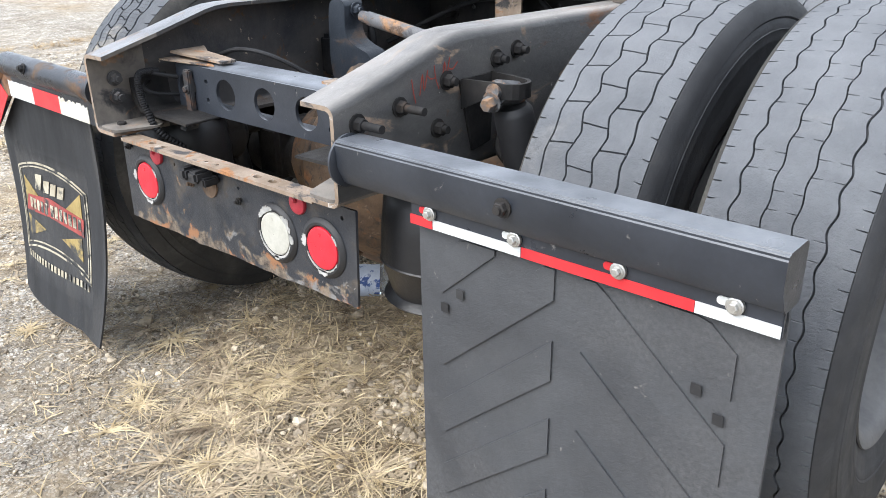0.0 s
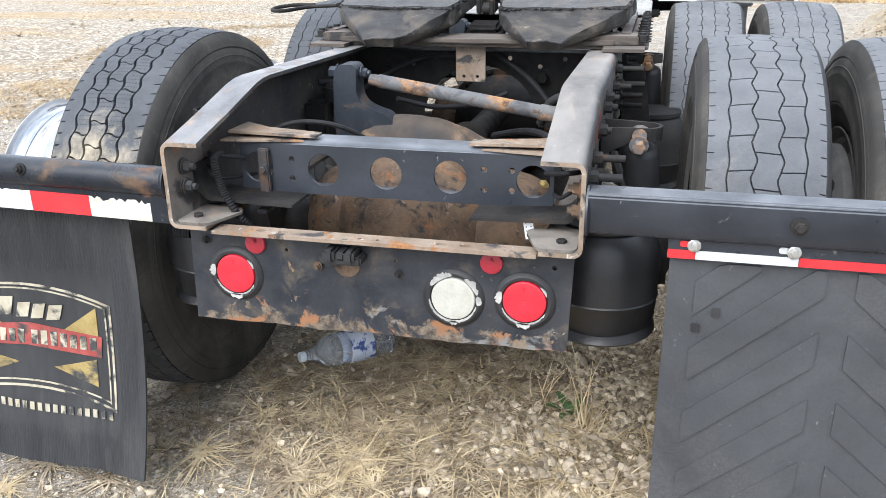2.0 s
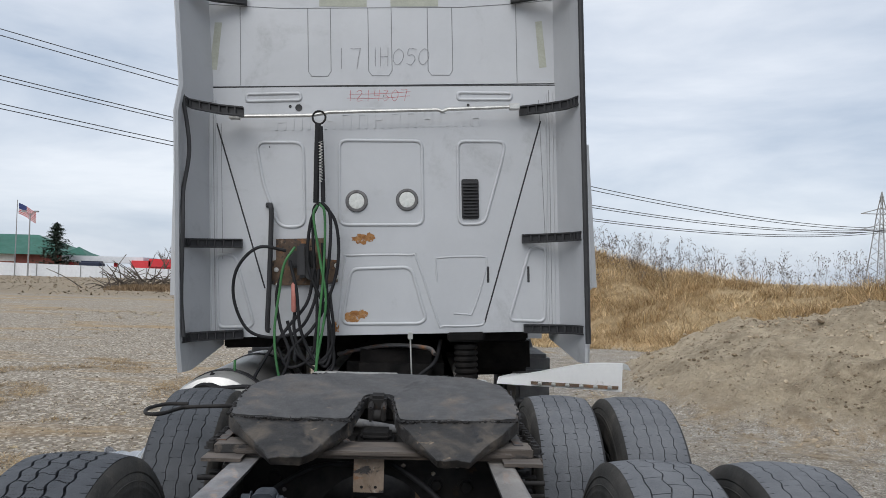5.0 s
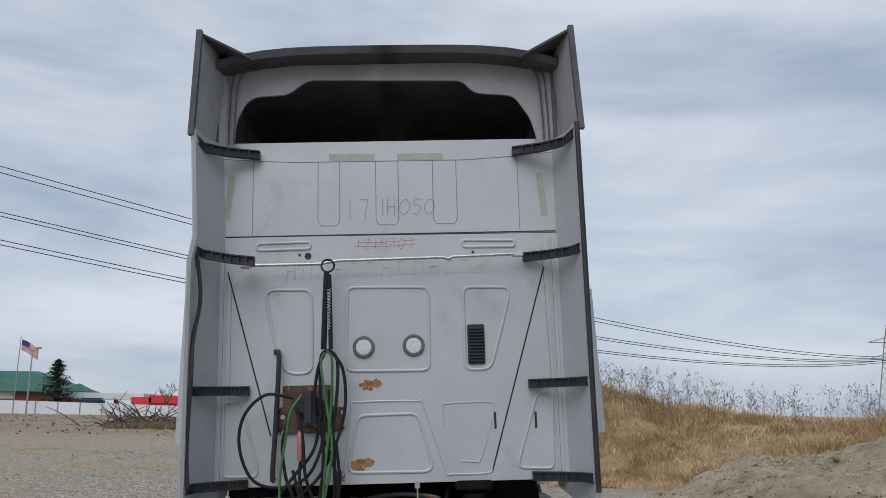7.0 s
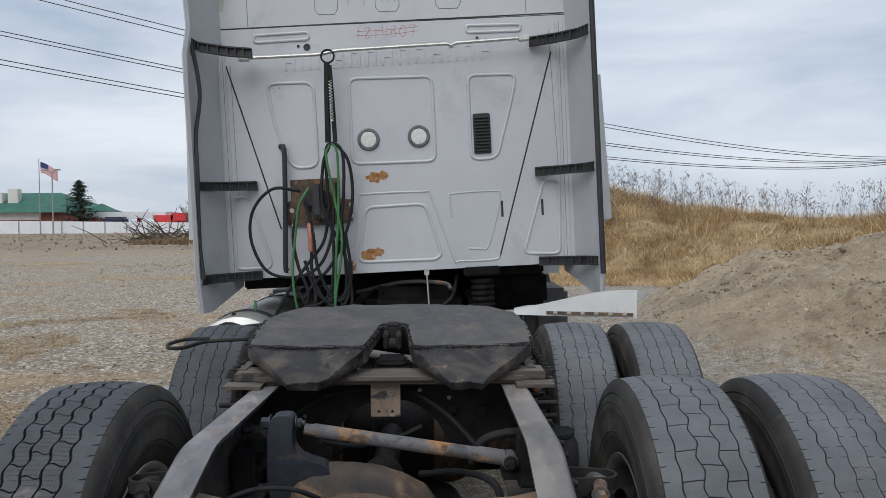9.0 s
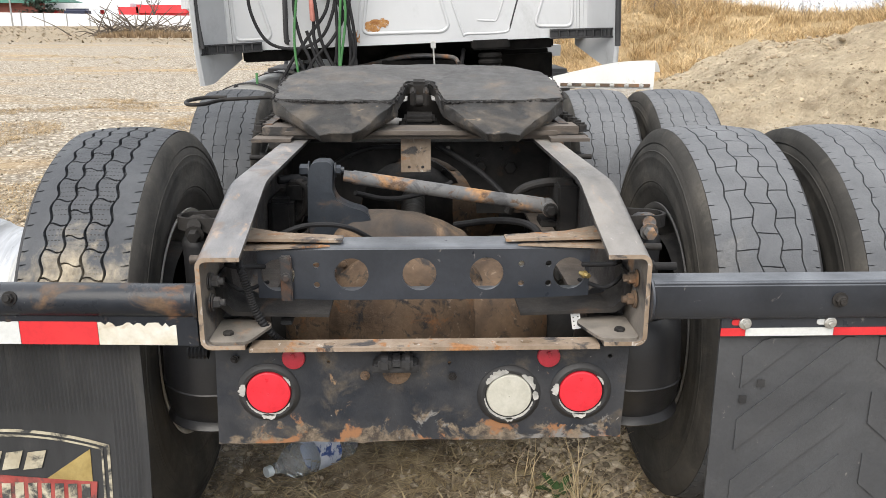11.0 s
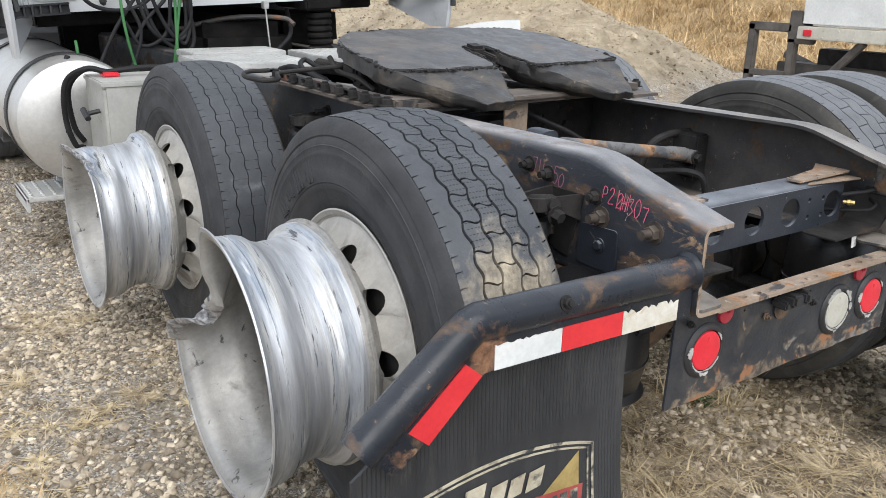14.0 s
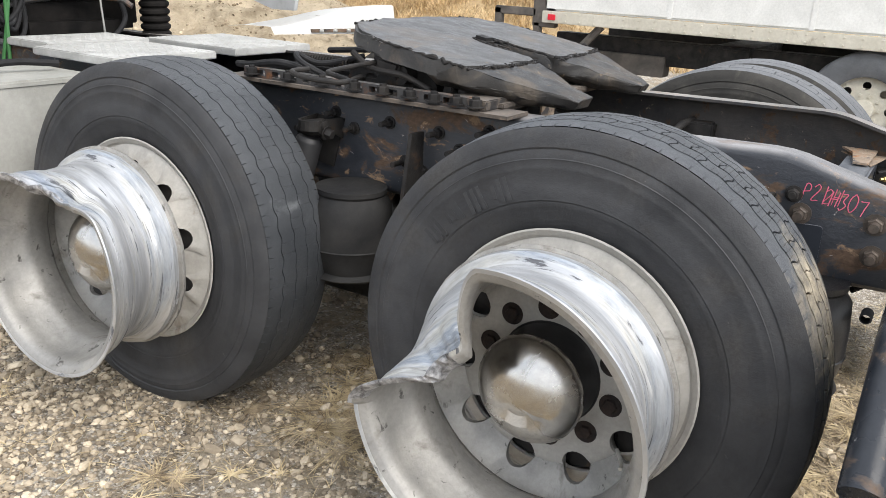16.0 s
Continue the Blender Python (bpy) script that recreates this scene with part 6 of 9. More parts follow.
bm = bm_new()
slab(bm, round_rect(0.606, 0.066, 1.234, 0.7595, 0.012), (), 0.007, Matrix.Translation((0, 0.0385, 0)) @ FACE_BACK)
rflap = part("mud_flap", bm, M_FLAP, truck, "black rubber mud flap with moulded chevrons")
for xa, xb in ((0.657, 0.888), (1.178, 0.940)):
    for k in range(-2, 5):
        z = 0.455 - 0.145 * k
        n = 12
        low = [(xa + (xb - xa) * i / n, max(0.10, min(0.712, z + 0.205 * i / n))) for i in range(n + 1)]
        up = [(xa + (xb - xa) * i / n, max(0.10, min(0.712, z + 0.072 + 0.205 * i / n))) for i in range(n + 1)]
        use = [i for i in range(n + 1) if up[i][1] - low[i][1] > 0.004]
        if len(use) > 1:
            loop = [low[i] for i in use] + [up[i] for i in use[::-1]]
            bm = bm_new()
            slab(bm, loop, (), 0.006, Matrix.Translation((0, 0.0345, 0)) @ FACE_BACK)
            part("chevron_bar", bm, M_FLAP, rflap)
for x, z in ((0.700, 0.611), (0.665, 0.575), (1.129, 0.600), (1.165, 0.565)):
    bm = bm_new()
    slab(bm, round_rect(x - 0.008, z - 0.009, x + 0.008, z + 0.009, 0.001, 1), (), 0.001, Matrix.Translation((0, 0.0332, 0)) @ FACE_BACK)
    part("square_hole", bm, M_PLASTIC, rflap)

# left bar: round tube with a flat skirt, bent down at its end


def bar_material():
    """Blue-black bar paint, rusted through at the welded elbow and along the skirt."""
    m = surf("blue_black_bar_paint_with_rusted_elbow", (0.010, 0.013, 0.019), (0.024, 0.027, 0.034), 7, 110, 0.22, 0.38, bump=0.15,
             layers=(((0.13, 0.085, 0.055), 9, 0.55, 0.64, 0.85, 0.0), ((0.30, 0.19, 0.12), 14, 0.62, 0.67, 0.9, 0.0), ((0.34, 0.33, 0.32), 80, 0.68, 0.72, 0.8, 0.0)), dust_and_sheen=(0.10, 0.105, 0.115, 0.4))
    t = m.node_tree
    p = t.nodes["Principled BSDF"]
    co = t.nodes.new("ShaderNodeTexCoord").outputs["Object"]
    fs = []
    for c, r in (((-0.955, 0.01, 0.765), 0.10), ((-1.12, 0.0, 0.605), 0.07), ((-0.49, 0.0, 0.80), 0.08), ((-0.66, 0.01, 0.845), 0.05), ((-0.80, 0.0, 0.73), 0.05)):
        d = t.nodes.new("ShaderNodeVectorMath")
        d.operation = "DISTANCE"
        t.links.new(co, d.inputs[0])
        d.inputs[1].default_value = c
        ad = t.nodes.new("ShaderNodeMath")
        ad.operation = "MULTIPLY_ADD"
        t.links.new(noise_of(t, co, 16, 8, 0.7, 0.5), ad.inputs[0])
        ad.inputs[1].default_value = 0.22
        t.links.new(d.outputs["Value"], ad.inputs[2])
        fs.append(ramp(t, ad.outputs[0], r + 0.06, r + 0.03))
    f = mixc(t, 1.0, mixc(t, 1.0, fs[0], fs[1], "ADD"), mixc(t, 1.0, mixc(t, 1.0, fs[2], fs[3], "ADD"), mixc(t, 1.0, fs[4], (0.8, 0.8, 0.8), "MULTIPLY"), "ADD"), "ADD")
    p.inputs["Specular IOR Level"].default_value = 0.3
    rust = mixc(t, ramp(t, noise_of(t, co, 34, 6, 0.7), 0.35, 0.65), (0.07, 0.035, 0.02), (0.26, 0.14, 0.08))
    t.links.new(mixc(t, f, p.inputs["Base Color"].links[0].from_socket, rust), p.inputs["Base Color"])
    t.links.new(mixc(t, f, p.inputs["Roughness"].links[0].from_socket, (0.9, 0.9, 0.9)), p.inputs["Roughness"])
    return m


bm = bm_new()
axis_pts = [(-0.449, 0.030, 0.806), (-0.70, 0.030, 0.810), (-0.966, 0.030, 0.815), (-0.982, 0.030, 0.810), (-0.996, 0.030, 0.799), (-1.195, 0.030, 0.640)]
rings = rod(bm, axis_pts, 0.034, 24)
slab(bm, [(-0.449, 0.80), (-0.98, 0.808), (-1.008, 0.790), (-1.188, 0.646), (-1.138, 0.588), (-0.962, 0.728), (-0.945, 0.729), (-0.449, 0.718)], (), 0.012, Matrix.Translation((0, 0.010, 0)) @ FACE_BACK)
lathe(bm, ((-0.4445, 0.0005), (-0.4445, 0.041), (-0.448, 0.041), (-0.456, 0.034), (-0.456, 0.0005)), 28, "x", Matrix.Translation((0, 0.030, 0.806)))
lbar = part("flap_bar", bm, bar_material(), truck, "bent black tube bar with a rusted elbow")


bm = bm_new()
hexbolt(bm, (-0.799, -0.001, 0.824), (0, -0.95, 0.3), 0.010, 0.009, 0.004)
part("bolt", bm, M_GREASE, lbar)


def ragged(x0, x1, z0, z1, seed, rag, slope=0.0):
    """A strip of tape whose upper edge has torn away."""
    rnd = random.Random(seed)
    n = 22
    top = [(x0 + (x1 - x0) * k / n, z1 + slope * (x0 + (x1 - x0) * k / n - x0) - rag * rnd.random() * (0.2 + 0.8 * (rnd.random() < 0.5))) for k in range(n + 1)]
    return [(x0, z0), (x1, z0 + slope * (x1 - x0))] + top[::-1]


for x0, x1, mat, seed, rag in ((-0.943, -0.794, M_TAPEWHITE, 1, 0.004), (-0.793, -0.643, M_TAPERED, 2, 0.0), (-0.642, -0.490, M_TAPESTAIN, 3, 0.010)):
    bm = bm_new()
    slab(bm, ragged(x0, x1, 0.729 - 0.02 * (x0 + 0.943), 0.776 - 0.018 * (x0 + 0.943), seed, rag, -0.018), (), 0.0016, Matrix.Translation((0, 0.0083, 0)) @ FACE_BACK)
    part("reflective_tape", bm, mat, lbar, "red reflective tape" if mat is M_TAPERED else "torn white reflective tape")
bm = bm_new()
slab(bm, [(-1.003, 0.756), (-0.968, 0.726), (-1.073, 0.628), (-1.112, 0.662)], (), 0.0016, Matrix.Translation((0, 0.0083, 0)) @ FACE_BACK)
part("reflective_tape", bm, M_TAPERED, lbar, "red reflective tape")


def flap_y(x, z):
    """The left flap hangs slightly bellied, its foot swept back towards the yard."""
    d = max(0.0, 0.72 - z) / 0.66
    return 0.048 - 0.075 * d * d + 0.05 * d * ((x + 0.88) / 0.31) ** 2 * (0.35 + 0.65 * (x < -0.88)) - 0.035 * d ** 3 * max(0, (x + 0.72) / 0.14)


bm = bm_new()
nx, nz = 146, 34
front, back = [], []
for j in range(nz + 1):
    for i in range(nx + 1):
        x = -1.192 + 0.612 * i / nx
        z = 0.062 + (min(0.755, 0.715 + 0.8 * (x + 1.012)) - 0.062) * j / nz
        xx = x if z < 0.66 else max(x, -1.19 + 0.0)
        y = flap_y(x, z)
        ribbed = z > 0.54 or not (-1.12 < x < -0.65 and z > 0.17)
        front.append(bm.verts.new((xx, y - (0.0022 if (i % 2 == 0 and ribbed and 3 < i < nx - 3) else 0.0), z)))
        back.append(bm.verts.new((xx, y + 0.006, z)))
for j in range(nz):
    for i in range(nx):
        a = j * (nx + 1) + i
        for g, flip in ((front, 1), (back, -1)):
            bm.faces.new((g[a], g[a + 1], g[a + nx + 2], g[a + nx + 1])[::flip])
w = nx + 1
for seq in ([j * w for j in range(nz + 1)], [j * w + nx for j in range(nz + 1)], list(range(w)), [nz * w + i for i in range(w)]):
    for a, b in zip(seq, seq[1:]):
        bm.faces.new((front[a], front[b], back[b], back[a]))
lflap = part("mud_flap", bm, surf("black_ribbed_rubber", (0.016, 0.017, 0.019), (0.032, 0.033, 0.036), 4, 140, 0.45, 0.7, bump=0.2, layers=(((0.060, 0.058, 0.056), 5, 0.54, 0.72, 0.8, 0.0), ((0.42, 0.41, 0.39), 9, 0.69, 0.71, 0.9, 0.0)), stretch=(3, 1, 0.6)), truck, "black ribbed rubber mud flap with worn dealer sign")


def sign_piece(name, loops, mat, lift=0.0022, label=""):
    bm = bm_new()
    for loop in loops:
        dense = []
        for a, b in zip(loop, loop[1:] + loop[:1]):
            k = max(1, int(math.hypot(b[0] - a[0], b[1] - a[1]) / 0.03))
            dense += [(a[0] + (b[0] - a[0]) * i / k, a[1] + (b[1] - a[1]) * i / k) for i in range(k)]
        vs = slab(bm, dense, (), 0.0012, FACE_BACK)
        for v in vs:
            v.co.y += flap_y(v.co.x, v.co.z) - lift
    return part(name, bm, mat, lflap, label, smooth=False)


def arch_z(x, base):
    return base + 0.040 * (1 - ((x + 0.885) / 0.225) ** 2)


xs = [-1.105 + 0.443 * k / 12 for k in range(13)]
for base_t, base_b, inset, th in ((0.486, 0.222, 0.0, 0.006), (0.474, 0.236, 0.014, 0.004)):
    x_l, x_r = -1.107 + inset, -0.660 - inset
    xx = [x_l + (x_r - x_l) * k / 12 for k in range(13)]
    loops = [[(x, arch_z(x, base_t)) for x in xx] + [(x, arch_z(x, base_t) - th) for x in xx[::-1]],
             [(x, arch_z(x, base_b)) for x in xx] + [(x, arch_z(x, base_b) - th) for x in xx[::-1]],
             [(x_l, base_b), (x_l + th, base_b), (x_l + th, arch_z(x_l, base_t)), (x_l, arch_z(x_l, base_t))],
             [(x_r - th, base_b), (x_r, base_b), (x_r, arch_z(x_r, base_t)), (x_r - th, arch_z(x_r, base_t))]]
    sign_piece("sign_border", loops, M_SIGNTAN, label="worn tan sign border")
for lp in ([[(-1.07, 0.46), (-0.96, 0.408), (-1.07, 0.36)], [(-0.70, 0.478), (-0.70, 0.37), (-0.80, 0.41)], [(-1.06, 0.27), (-0.93, 0.318), (-1.07, 0.338)], [(-0.71, 0.275), (-0.71, 0.345), (-0.83, 0.315)]]):
    sign_piece("sign_panel", [lp], M_SIGNGOLD, 0.0018, "faded gold sign shape")
sign_piece("sign_band", [[(-1.075, 0.352), (-0.90, 0.366), (-0.695, 0.352), (-0.690, 0.405), (-0.89, 0.425), (-1.05, 0.405)]], M_SIGNRED, 0.0026, "faded red sign band")
loops = []
for k, w in enumerate((0.050, 0.040, 0.038, 0.042)):
    x0 = -0.985 + (0.0, 0.058, 0.102, 0.146)[k]
    loops.append([(x0, 0.436), (x0 + w * 0.9, 0.440), (x0 + w * 0.9 + 0.012, 0.488 if k == 0 else 0.478), (x0 + 0.012, 0.484 if k == 0 else 0.474)])
for lp in loops:
    sign_piece("sign_mark", [lp], M_SIGNTAN, 0.0034, "plain cream bar of a dealer mark")
loops = []
for k in range(12):
    x0 = -1.035 + 0.0272 * k + (0.012 if k > 4 else 0)
    loops.append([(x0, 0.368 + 0.004 * (1 - abs(k - 6) / 6)), (x0 + 0.018, 0.368 + 0.004 * (1 - abs(k - 6) / 6)), (x0 + 0.019, 0.400 + 0.008 * (1 - abs(k - 6) / 6)), (x0 + 0.001, 0.400 + 0.008 * (1 - abs(k - 6) / 6))])
for lp in loops:
    sign_piece("sign_mark", [lp], M_SIGNTAN, 0.0040, "plain cream bar on the red band")
loops = [[(x, 0.196), (x + 0.013, 0.196), (x + 0.013, 0.216), (x, 0.216)] for x in [-1.09 + 0.0225 * k for k in range(19)]]
for lp in loops:
    sign_piece("sign_mark", [lp], M_SIGNTAN, 0.0030, "plain pale bar below the sign")

# ---- the cab ----
CAB = pose(-0.063, 3.45, 1.05, 0, -2.5, 0)


bm = bm_new()
slab(bm, round_rect(-1.075, 0.150, 1.09, 1.655, 0.03), (), 0.03, FACE_BACK)
slab(bm, round_rect(-1.070, 1.665, 1.085, 2.240, 0.02), (), 0.03, Matrix.Translation((0, 0.004, 0)) @ FACE_BACK)
box(bm, (-1.075, 0.0305, 0.20), (1.09, 2.2, 2.30), 0.06)
cab = part("cab", bm, M_CAB, truck, "silver-grey sleeper cab back", m=CAB)


def bead(pts, r=0.010, closed=True, y=0.0, name="pressed_bead", mat=None, flat=0.95):
    bm = bm_new()
    P = [Vector((q[0], y, q[1])) for q in pts]
    if closed:
        n = len(P)
        rings = []
        for i in range(n):
            d = (P[(i + 1) % n] - P[i - 1]).normalized()
            u = Vector((0, -1, 0))
            w = d.cross(u)
            rings.append([bm.verts.new(P[i] + u * r * flat * math.sin(math.pi * k / 5) + w * r * math.cos(math.pi * k / 5)) for k in range(6)])
        for i in range(n):
            a, b = rings[i], rings[(i + 1) % n]
            for k in range(5):
                bm.faces.new((a[k], a[k + 1], b[k + 1], b[k]))
    else:
        rod(bm, P, r, 8)
    return part(name, bm, mat or M_CAB, cab)


for pts, r in (([(-0.255, 1.328), (0.245, 1.318), (0.243, 0.808), (-0.261, 0.815)], 0.05), ([(-0.757, 1.322), (-0.473, 1.318), (-0.469, 0.808), (-0.625, 0.807), (-0.715, 1.068)], 0.06),
               ([(0.462, 1.314), (0.752, 1.308), (0.732, 1.199), (0.616, 0.808), (0.459, 0.806)], 0.05), ([(-0.195, 0.548), (0.165, 0.553), (0.250, 0.240), (0.215, 0.212), (-0.255, 0.218)], 0.05),
               ([(-0.813, 1.614), (-0.487, 1.619), (-0.483, 1.576), (-0.811, 1.571)], 0.02), ([(0.467, 1.612), (0.795, 1.604), (0.793, 1.566), (0.468, 1.569)], 0.02),
               ([(-0.999, 0.649), (-0.890, 0.645), (-0.785, 0.240), (-0.800, 0.212), (-0.993, 0.211)], 0.04), ([(0.893, 0.662), (0.984, 0.659), (0.971, 0.209), (0.753, 0.222)], 0.04)):
    bead(round_poly(pts, r))
# the wide tray and the pocket beside it share one running bead
bead(curve_pts([(-0.285, 0.200, 0), (-0.272, 0.26, 0), (-0.232, 0.60, 0), (-0.20, 0.628, 0), (0.16, 0.626, 0), (0.20, 0.600, 0), (0.325, 0.215, 0), (0.36, 0.194, 0), (0.575, 0.194, 0), (0.606, 0.225, 0)], 4), 0.007, False, 0.001)
bead(curve_pts([(0.323, 0.46, 0), (0.318, 0.58, 0), (0.345, 0.606, 0), (0.59, 0.609, 0), (0.624, 0.58, 0), (0.60, 0.46, 0), (0.535, 0.275, 0), (0.50, 0.262, 0), (0.42, 0.268, 0)], 4), 0.006, False, 0.001)
for pa in (((-1.030, 1.60), (-1.028, 0.17)), ((-0.995, 1.58), (-0.993, 0.17)), ((1.005, 1.60), (0.995, 0.17)), ((1.045, 1.60), (1.035, 0.17))):
    bead(pa, 0.006, False, 0.001)
M_SEAM = surf("dark_panel_seam", (0.02, 0.02, 0.022), (0.04, 0.04, 0.042), 8, 60, 0.7, bump=0)
M_SEAMPALE = surf("shallow_panel_seam", (0.22, 0.225, 0.23), (0.27, 0.275, 0.28), 8, 60, 0.7, bump=0)
bead([(-1.07, 1.660), (1.085, 1.650)], 0.005, False, 0.004, "panel_seam", M_SEAM)
for pa in (((-0.991, 1.44), (-0.712, 0.44)), ((0.971, 1.431), (0.606, 0.21))):
    bead(pa, 0.0045, False, 0.0, "panel_seam", M_SEAM)
for x0, x1 in ((-0.437, -0.300), (-0.072, 0.070), (0.290, 0.440)):
    bead([(x0, 2.14), (x0, 1.75), (x0 + 0.02, 1.722), (x1 - 0.02, 1.720), (x1, 1.75), (x1, 2.14)], 0.0022, False, 0.0035, "panel_seam", M_SEAMPALE)
for pa in (((-1.012, 1.62), (-1.010, 0.17)), ((1.024, 1.62), (1.016, 0.17)), ((-0.965, 1.44), (-0.962, 0.62)), ((0.962, 1.56), (0.985, 0.70))):
    bead(pa, 0.0026, False, 0.0015, "panel_seam", M_SEAMPALE)
for x in (-0.846, 0.833):
    bead([(x, 1.67), (x, 2.155)], 0.0022, False, 0.0035, "panel_seam", M_SEAMPALE)
bead([(-1.06, 2.17), (-0.846, 2.155), (-0.6, 2.140), (0.5, 2.138), (0.833, 2.158), (1.06, 2.18)], 0.0022, False, 0.0035, "panel_seam", M_SEAMPALE)
# vent, lamps, holes
bm = bm_new()
slab(bm, round_rect(0.480, 0.838, 0.584, 1.080, 0.012), (), 0.010, Matrix.Translation((0, -0.010, 0)) @ FACE_BACK)
vent = part("vent", bm, M_PLASTIC, truck, "black louvred vent", m=CAB)
for k in range(11):
    bm = bm_new()
    box(bm, (0.488, -0.024, 0.852 + 0.0198 * k), (0.576, -0.010, 0.862 + 0.0198 * k), 0.002, None, 1)
    part("slat", bm, M_PLASTIC, vent)
M_LAMPCLEAR = surf("clear_work_lamp_lens", (0.60, 0.61, 0.58), (0.72, 0.73, 0.70), 30, 90, 0.2, 0.35, bump=0.2)
for x, z in ((-0.156, 0.957), (0.149, 0.961)):
    bm = bm_new()
    lathe(bm, ((-0.0, 0.068), (-0.014, 0.064), (-0.016, 0.052), (-0.010, 0.047)), 36, "y", Matrix.Translation((x, 0, z)))
    for k in range(3):
        a = radians(90 + 120 * k)
        hexbolt(bm, (x + 0.058 * math.cos(a), -0.014, z + 0.058 * math.sin(a)), (0, -1, 0), 0.005, 0.003)
    wl_ = part("work_lamp", bm, M_STEELDARK, truck, "round white work lamp in a grey ring", m=CAB)
    part("lens", lamp_lens(0.049, 10), M_LAMPCLEAR, wl_, m=Matrix.Translation((x, -0.006, z)))
for gx, gz, r in ((-0.497, 1.529, 0.021), (-0.549, 1.537, 0.009), (0.530, 1.534, 0.009), (-0.676, 1.292, 0.004), (0.017, 1.595, 0.003)):
    bm = bm_new()
    lathe(bm, ((-0.002, 0.0005), (-0.002, r * 0.8), (-0.003, r), (0.0, r)), 20, "y", Matrix.Translation((gx, 0, gz)))
    part("grommet", bm, M_PLASTIC, cab)
for x0, z0 in ((0.625, 0.450), (0.870, 0.447)):
    bm = bm_new()
    box(bm, (x0, -0.0025, z0), (x0 + 0.014, 0.001, z0 + 0.098), 0.004, None, 1)
    part("slot", bm, M_PLASTIC, cab)


def blot(cx0, cz0, w, h, seed):
    rnd = random.Random(seed)
    return [(cx0 + w * math.cos(a) * k, cz0 + h * math.sin(a) * k) for a, k in [(2 * math.pi * i / 22, 0.65 + 0.45 * rnd.random()) for i in range(22)]]


for px, pz, w, h, seed in ((-0.130, 0.728, 0.062, 0.034, 1), (-0.075, 0.738, 0.034, 0.028, 4), (-0.185, 0.258, 0.066, 0.040, 2), (-0.13, 0.275, 0.034, 0.030, 6), (-0.285, 0.20, 0.016, 0.04, 5)):
    bm = bm_new()
    slab(bm, blot(px, pz, w, h, seed), (), 0.0008, Matrix.Translation((0, -0.0010 - 0.0003 * seed, 0)) @ FACE_BACK)
    part("rust_patch", bm, M_RUSTSPOT, cab, "orange-brown rust patch")
M_OLDTAPE = surf("old_beige_tape", (0.36, 0.37, 0.31), (0.43, 0.44, 0.37), 10, 90, 0.6, bump=0.05)
for loop in ([(-0.367, 2.150), (-0.078, 2.145), (-0.078, 2.186), (-0.367, 2.192)], [(0.067, 2.146), (0.358, 2.144), (0.358, 2.186), (0.067, 2.187)], [(-1.031, 1.770), (-0.988, 1.766), (-0.955, 2.055), (-0.998, 2.056)], [(0.970, 1.758), (1.016, 1.763), (0.992, 2.049), (0.951, 2.045)]):
    bm = bm_new()
    slab(bm, loop, (), 0.001, Matrix.Translation((0, 0.0026, 0)) @ FACE_BACK)
    part("tape_strip", bm, M_OLDTAPE, cab, "strip of old beige tape")
# embossed maker's name as plain raised bars
for k in range(13):
    x0, z0 = -0.640 + 0.0985 * k, 1.392 + 0.0012 * k
    z1, zm = z0 + 0.098, z0 + (0.083 if k % 3 else 0.046)
    bar_ = [(x0, z0), (x0 + 0.015, z0), (x0 + 0.015, zm), (x0 + 0.050, zm), (x0 + 0.050, z0), (x0 + 0.065, z0), (x0 + 0.065, z1), (x0 + 0.050, z1), (x0 + 0.050, zm + 0.014), (x0 + 0.015, zm + 0.014), (x0 + 0.015, z1), (x0, z1)]
    if k % 3:
        bar_ = bar_[:6] + [(x0 + 0.065, z1), (x0, z1)]
    bm = bm_new()
    slab(bm, bar_, (), 0.004, Matrix.Translation((0, -0.004, 0)) @ FACE_BACK)
    part("embossed_bar", bm, M_CAB, cab, "plain embossed bar", smooth=False)
M_PEN = surf("grey_marker_pen", (0.20, 0.20, 0.21), (0.28, 0.28, 0.29), 20, 90, 0.7, bump=0)
M_REDPEN = surf("red_marker_pen", (0.42, 0.10, 0.11), (0.52, 0.16, 0.16), 20, 90, 0.7, bump=0)
GLYPH = {"1": [[(0.4, 1), (0.38, 0)]], "7": [[(0, 1), (0.25, 0.97), (0.8, 1)], [(0.8, 1), (0.62, 0.5), (0.5, 0)]], "H": [[(0.05, 1), (0.02, 0)], [(0.75, 1), (0.7, 0)], [(0.03, 0.5), (0.72, 0.52)]],
         "0": [[(0.4, 1), (0.05, 0.75), (0.0, 0.3), (0.35, 0), (0.75, 0.3), (0.75, 0.75), (0.4, 1)]], "5": [[(0.8, 0.95), (0.2, 1), (0.12, 0.6), (0.5, 0.62), (0.72, 0.35), (0.45, 0), (0.05, 0.1)]],
         "2": [[(0.05, 0.8), (0.4, 1), (0.7, 0.75), (0.1, 0.05), (0.8, 0.05)]], "4": [[(0.1, 1), (0.05, 0.5), (0.7, 0.5)], [(0.65, 1), (0.62, 0)]], "3": [[(0.1, 0.95), (0.6, 0.95), (0.35, 0.55), (0.7, 0.3), (0.3, 0), (0.05, 0.12)]]}


def hand(text, x, z, step, h, w, r, mat, slant=0.0, cross=()):
    strokes = []
    for i, ch in enumerate(text):
        for st in GLYPH.get(ch, ()):
            strokes.append([(x + step * i + a * w + slant * b * h, z + b * h) for a, b in st])
    strokes += cross
    m = Matrix.Translation((0, -0.0004, 0)) @ FACE_BACK
    scrawl(strokes, r, mat, cab, "hand_lettering", m, "hand-lettered stock number")


